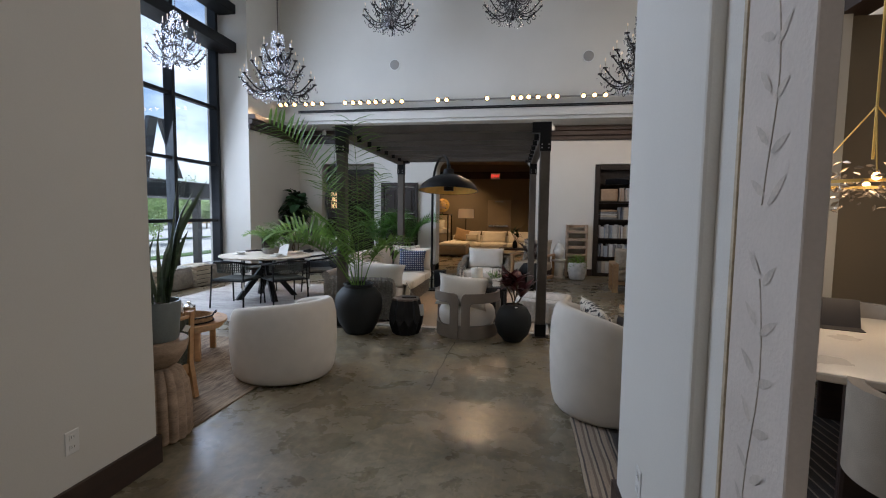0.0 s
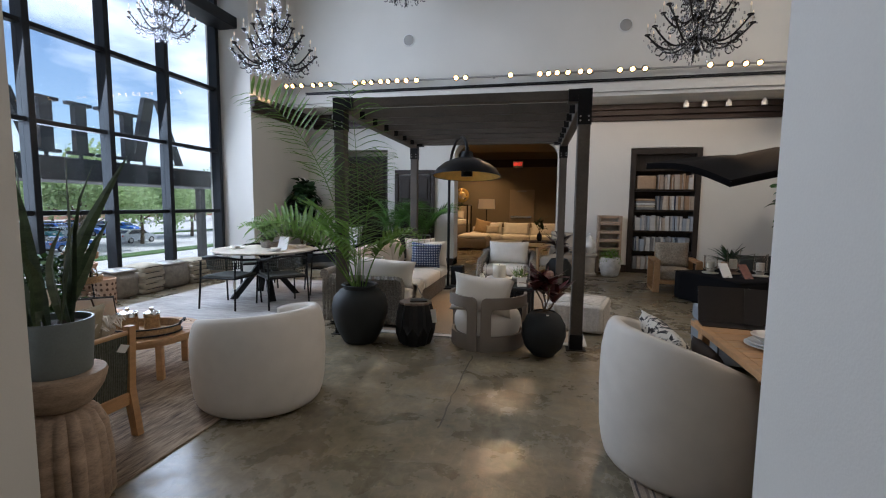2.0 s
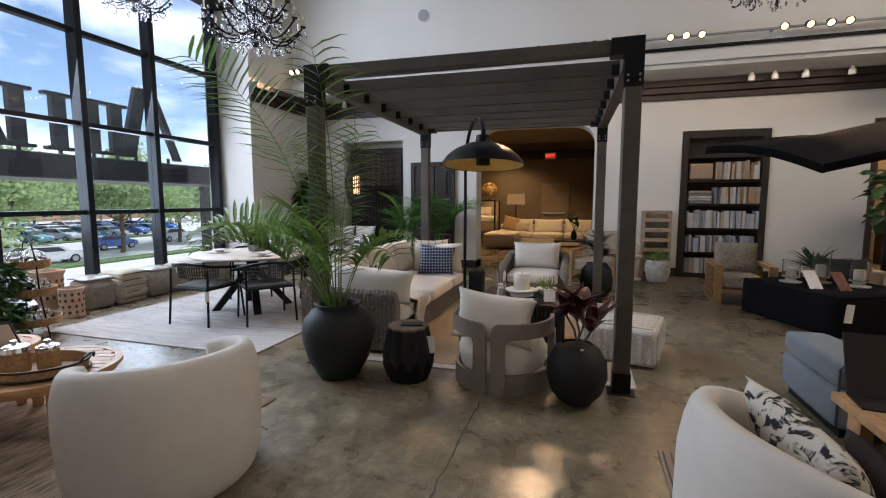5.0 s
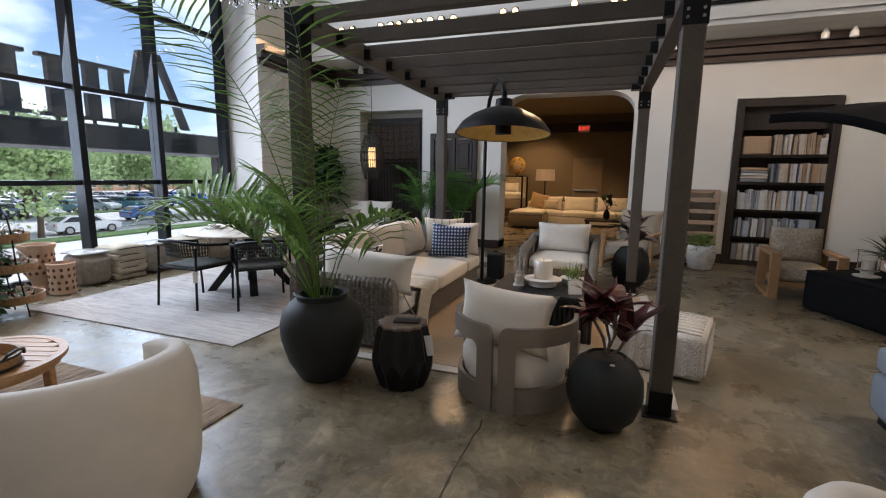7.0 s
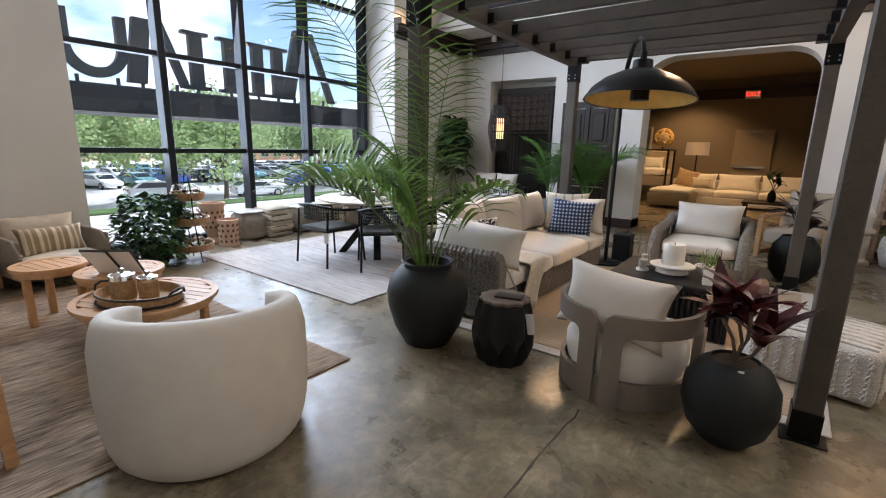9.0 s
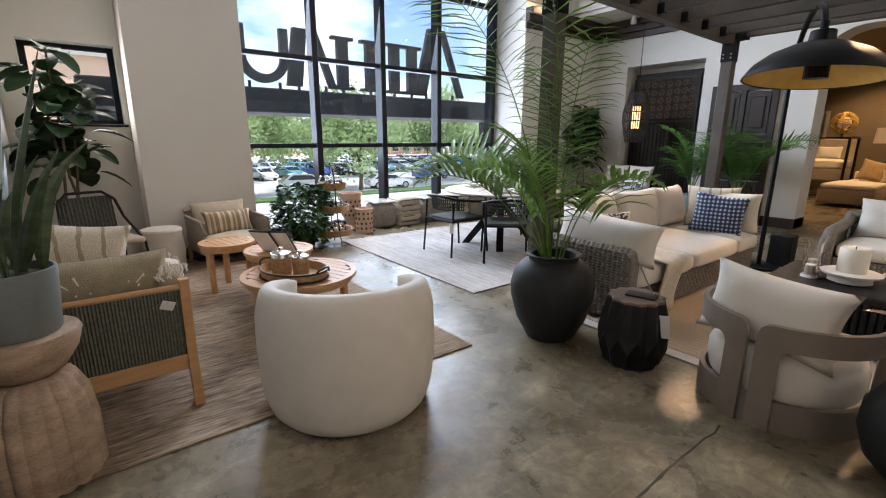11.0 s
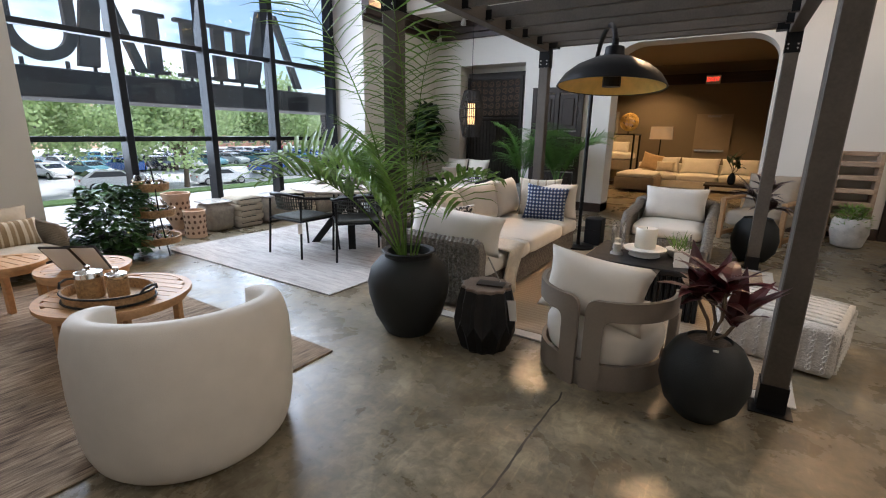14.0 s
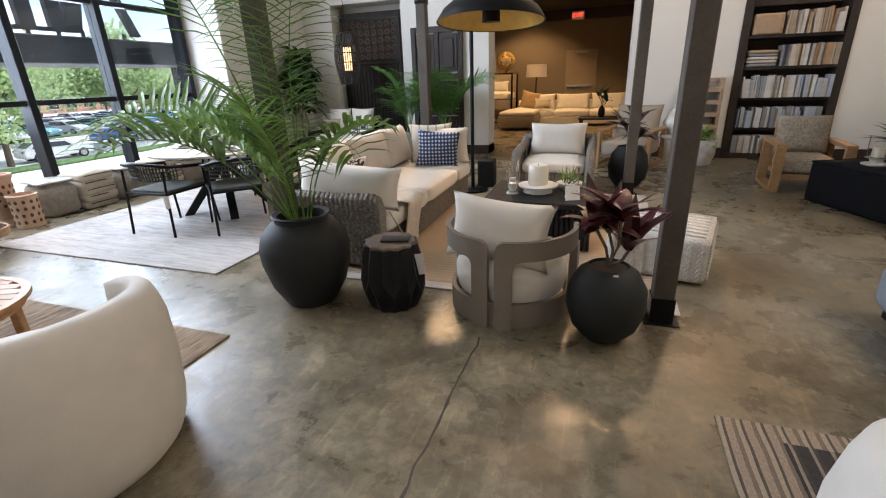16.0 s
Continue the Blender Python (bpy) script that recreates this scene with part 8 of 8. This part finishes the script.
for k in range(6):
    a = k * math.pi / 3
    b = bmesh.new()
    bmesh.ops.create_icosphere(b, subdivisions=2, radius=0.024, matrix=Matrix.Translation((0.45 * math.cos(a), 0.45 * math.sin(a), 0.02)))
    part("bulb", b, BULB, tc)


def outlet(m, label):
    t = thing("wall_outlet", 0, 0, 0, 0, label, "outlet", "wall outlets")
    t.matrix_world = m
    part("plate", B(-0.036, 0.036, -0.006, 0, -0.058, 0.058, bev=0.003, seg=1), WHITEPL, t)
    for z in (-0.025, 0.025):
        s = part("socket", B(-0.016, 0.016, -0.009, -0.006, z - 0.014, z + 0.014), WHITEPL, t)
        for x in (-0.006, 0.006):
            part("slot", B(x - 0.001, x + 0.001, -0.0095, -0.009, z - 0.004, z + 0.006), BLACKMETAL, s)


outlet(pose(-1.87, 2.25, 0.39, 0, 0, 90), "white double socket outlet on the wall")
outlet(pose(0.755, 2.38, 0.42, 0, 0, -90), "white double socket outlet on the pier")
# crack and control joint in the slab
rj = random.Random(2)
bm = bmesh.new()
left, right = [], []
for k in range(36):
    y = 4.2 + k * 0.043
    x = -0.51 + 0.012 * noise.noise(Vector((y * 9, 0, 0))) + 0.02 * noise.noise(Vector((y * 2, 4, 0)))
    w = 0.005 + 0.009 * max(0, noise.noise(Vector((y * 13, 7, 0))))
    left.append(bm.verts.new((x - w, y, 0.0012)))
    right.append(bm.verts.new((x + w, y, 0.0012)))
for k in range(35):
    bm.faces.new((left[k], right[k], right[k + 1], left[k + 1]))
JOINT = mat("joint_filler", (0.06, 0.05, 0.038), 0.7)
tagged(part("floor_crack", bm, JOINT), "thin dark crack in the concrete", "", "", "structure")
tagged(part("floor_joint", B(0.8, 8.9, 7.54, 7.55, 0.0005, 0.0018), mat("pale_joint_filler", (0.36, 0.33, 0.27), 0.6)), "pale filled control joint in the concrete", "", "", "structure")

# ---- outside the windows ----
setting("canopy", B(-8.4, -7.15, 3.4, 11.2, 1.80, 2.16, bev=0.02, seg=1), CANOPYMAT, "dark metal entrance canopy outside the window")
for y in (3.6, 11.0):
    setting("canopy_post", B(-8.2, -8.05, y, y + 0.15, -3.2, 1.80), CANOPYMAT, "dark canopy post")
SG = -7.6


def sign_block(y0, y1, z1, kind, label):
    """A plain dark metal sign shape on stub feet; no lettering."""
    t = thing("sign_shape", SG, (y0 + y1) / 2, 2.16, 0, label, "sign", "sign shapes on the canopy")
    w, h = (y1 - y0) / 2, z1 - 2.16
    m = pose(0, 0, 0, 0, 0, 90)
    if kind == "wedge":
        for s in (-1, 1):
            d = 0.25 if s < 0 else 0.13
            bm = poly(bmesh.new(), [(s * w, 0.1), (s * (w - d), 0.1), (s * (0.22 - d) - 0.1, h), (s * 0.2 - 0.1, h)], 0.1, m)
            part("slab", bm, SIGNMAT, t)
    elif kind == "pair":
        for s in (-1, 1):
            part("slab", B(-0.1, 0, s * w * 0.55 - 0.1, s * w * 0.55 + 0.1, 0.1, h), SIGNMAT, t)
            part("cap", B(-0.11, 0.01, s * w * 0.55 - 0.2, s * w * 0.55 + 0.2, 0.1, 0.15), SIGNMAT, t)
            part("cap", B(-0.11, 0.01, s * w * 0.55 - 0.2, s * w * 0.55 + 0.2, h - 0.05, h + 0.002), SIGNMAT, t)
    else:
        bm = bent_strip(bmesh.new(), w * 0.62, 180, 360, -0.05, 0.05, w * 0.3, 20)
        bmesh.ops.transform(bm, matrix=Matrix.Translation((-0.05, 0, 0.12 + w * 0.92)) @ m @ pose(0, 0, 0, 90, 0, 0), verts=bm.verts)
        part("slab", bm, SIGNMAT, t, smooth=True)
        for s in (-1, 1):
            part("slab", B(-0.1, 0, s * w * 0.77 - w * 0.15, s * w * 0.77 + w * 0.15, 0.12 + w * 0.92, h), SIGNMAT, t)
    for s in (-1, 1):
        part("stub_foot", B(-0.07, -0.03, s * w * 0.55 - 0.02, s * w * 0.55 + 0.02, 0, 0.14), SIGNMAT, t)


for y0, y1, z1, kind in ((4.3, 4.95, 3.12, "pair"), (5.4, 6.28, 3.12, "cup"), (6.2, 7.08, 3.17, "wedge"), (6.98, 8.0, 3.13, "pair"), (8.12, 8.85, 3.14, "pair"), (8.76, 10.0, 3.52, "wedge")):
    sign_block(y0, y1, z1, kind, "large dark metal sign shape on stub feet")


def leafy_tree(x, y, h, r, seed, label):
    rr = random.Random(seed)
    t = thing("tree", x, y, -3.2, 0, label, "tree", "trees in the car park")
    tr = bmesh.new()
    tube(tr, [(0, 0, 0), (0.08, 0.05, h * 0.2), (0.02, 0, h * 0.42)], 0.22, 9, 0.6)
    ends = []
    for k in range(9):
        a, e = k * 0.7 + rr.random(), rr.uniform(0.4, 1.2)
        b = Vector((0.02, 0, h * rr.uniform(0.28, 0.42)))
        p = b + Vector((math.cos(a) * math.cos(e), math.sin(a) * math.cos(e), math.sin(e))) * r * rr.uniform(0.6, 0.95)
        tube(tr, [b, b.lerp(p, 0.5) + Vector((0, 0, 0.15)), p], 0.09, 6, 0.3)
        ends.append(p)
    part("trunk", tr, BARK, t, smooth=True)
    vs, fs = [], []
    for c in range(120):
        o = rr.choice(ends) + Vector((rr.gauss(0, 0.5), rr.gauss(0, 0.5), rr.gauss(0.1, 0.35))) * r * 0.42
        for k in range(95):
            p = o + Vector((rr.gauss(0, 1), rr.gauss(0, 1), rr.gauss(0, 0.7))) * r * 0.13
            u = Vector((rr.gauss(0, 1), rr.gauss(0, 1), rr.gauss(0, 1))).normalized()
            v = u.orthogonal().normalized() * 0.11
            u = u * 0.17
            i = len(vs)
            vs += [p - u, p + v, p + u, p - v]
            fs.append((i, i + 1, i + 2, i + 3))
    me = bpy.data.meshes.new("crown")
    me.from_pydata([tuple(v) for v in vs], [], fs)
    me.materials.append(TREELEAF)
    ob = new("crown", me)
    ob.parent = t
    tagged(ob, kind="stuff")


for x, y, h, r, s in ((-38, 12.5, 7.4, 5.0, 1), (-37.6, 23.3, 7.6, 5.4, 2), (-40, 34, 7.4, 5.0, 3), (-44, 44, 7.6, 5, 4), (-52, 17, 7.8, 4.8, 5), (-48, 56, 7.8, 5, 6), (-54, 31, 8, 5.2, 7), (-54, 70, 8, 4.8, 8), (-42, 3, 7.5, 4.8, 9), (-58, 48, 8, 5, 10)):
    leafy_tree(x, y, h, r, s, "broad green tree in the car park")

CARPAINT = [mat("car_paint_" + n, c, 0.25, 0.0, var=0.04, bump=0.0, coat=0.8) for n, c in (("white", (0.7, 0.7, 0.7)), ("silver", (0.4, 0.42, 0.44)), ("red", (0.4, 0.03, 0.03)), ("blue", (0.04, 0.12, 0.4)), ("black", (0.02, 0.02, 0.022)), ("teal", (0.06, 0.2, 0.24)))]


def car(x, y, rz, paint, tall, label):
    t = thing("parked_car", x, y, -3.2, rz, label, "car", "parked cars")
    k = 1.12 if tall else 1.0
    side = [(-2.2, 0.3), (2.15, 0.3), (2.2, 0.62 * k), (1.95, 0.8 * k), (1.1, 0.9 * k), (0.45, 1.36 * k), (-1.3, 1.4 * k), (-2.0, 0.95 * k), (-2.22, 0.85 * k)]
    bm = poly(bmesh.new(), side, 1.76, Matrix.Translation((0, -0.88, 0)))
    bmesh.ops.bevel(bm, geom=bm.edges[:], offset=0.09, segments=2, affect="EDGES")
    body = part("body", bm, paint, t, smooth=True)
    for s in (-1, 1):
        g = poly(bmesh.new(), [(0.85, 0.95 * k), (0.4, 1.29 * k), (-1.2, 1.32 * k), (-1.7, 0.96 * k)], 0.02, Matrix.Translation((0, s * 0.885 - 0.01, 0)))
        part("side_window", g, CARGLASS, body)
        part("headlight", B(2.1, 2.205, s * 0.62 - 0.14, s * 0.62 + 0.14, 0.6 * k, 0.72 * k, bev=0.02), WHITEPL, body)
        part("tail_light", B(-2.235, -2.17, s * 0.7 - 0.1, s * 0.7 + 0.1, 0.7 * k, 0.86 * k, bev=0.02), CARPAINT[2], body)
        for wx in (-1.35, 1.4):
            w = part("wheel", C((wx, s * 0.72, 0.33), (wx, s * 0.9, 0.33), 0.33, seg=20), TYRE, t)
            part("rim", C((wx, s * 0.885, 0.33), (wx, s * 0.91, 0.33), 0.21, seg=16), GREYMETAL, w)
    ws = B(-0.02, 0.02, -0.72, 0.72, -0.3, 0.3, m=pose(0.82, 0, 1.13 * k, 0, -54, 0))
    part("windscreen", ws, CARGLASS, body)
    rw = B(-0.02, 0.02, -0.7, 0.7, -0.27, 0.27, m=pose(-1.68, 0, 1.17 * k, 0, 57, 0))
    part("rear_window", rw, CARGLASS, body)


rc = random.Random(77)
n = 0
for x, y, rz, c, tall in ((-38, 26.5, 80, 0, False), (-40, 19, 82, 0, True), (-44, 36, 88, 3, False), (-46, 45, 90, 1, True)):
    car(x, y, rz, CARPAINT[c], tall, ("%s car parked outside" % ("white", "silver", "red", "blue", "black", "teal")[c]).replace("car parked", "saloon car parked in the sun" if not tall else "off-roader parked in the sun"))
for row, (x0, y0) in enumerate(((-52, 12), (-60, 16), (-69, 18))):
    for k in range(14):
        c = rc.choice((0, 0, 1, 1, 4, 2, 3, 5))
        car(x0 - k * 0.8 + rc.uniform(-0.3, 0.3), y0 + k * 3.6, 12 + rc.choice((0, 180)), CARPAINT[c], rc.random() < 0.5, "%s car in a far parking row" % ("white", "silver", "red", "blue", "black", "teal")[c])
for x in (-35, -56):
    tagged(part("verge", B(x - 1.0, x + 1.0, -10, 90, -3.2, -3.06, bev=0.03, seg=1), GRASS), "grass strip between parking rows", "verge", "", "structure")


def far_building(x, y, w, d, h, material, label):
    t = thing("far_building", x, y, -3.2, 0, label, "building", "buildings across the road")
    part("wall", B(-d / 2, d / 2, -w / 2, w / 2, 0, h), material, t)
    part("roof", B(-d / 2 - 0.4, d / 2 + 0.4, -w / 2 - 0.4, w / 2 + 0.4, h, h + 0.5), CONCSTOOL, t)
    k = 0
    while -w / 2 + 2 + k * 4 < w / 2 - 2:
        yy = -w / 2 + 2 + k * 4
        for z in range(1, int(h / 3.2) + 1):
            wn = part("window", B(d / 2 - 0.05, d / 2 + 0.05, yy, yy + 2.2, z * 3.2 - 2.2, z * 3.2 - 0.6), CARGLASS, t)
            part("sill", B(d / 2, d / 2 + 0.15, yy - 0.1, yy + 2.3, z * 3.2 - 2.35, z * 3.2 - 2.2), CONCSTOOL, wn)
        k += 1


far_building(-125, 120, 90, 12, 11, BRICKFAR, "low red brick shop building far off")
far_building(-130, 20, 60, 14, 11, STUCCO, "tan stucco shop building far off")
far_building(-24, 1.5, 9, 8, 12, STUCCO, "sunlit tan neighbouring building")
for k in range(16):
    rr = random.Random(200 + k)
    leafy_tree(-82 - rr.uniform(0, 14), -6 + k * 9, rr.uniform(6, 9), rr.uniform(4, 5.5), 40 + k, "distant green tree beyond the car park")
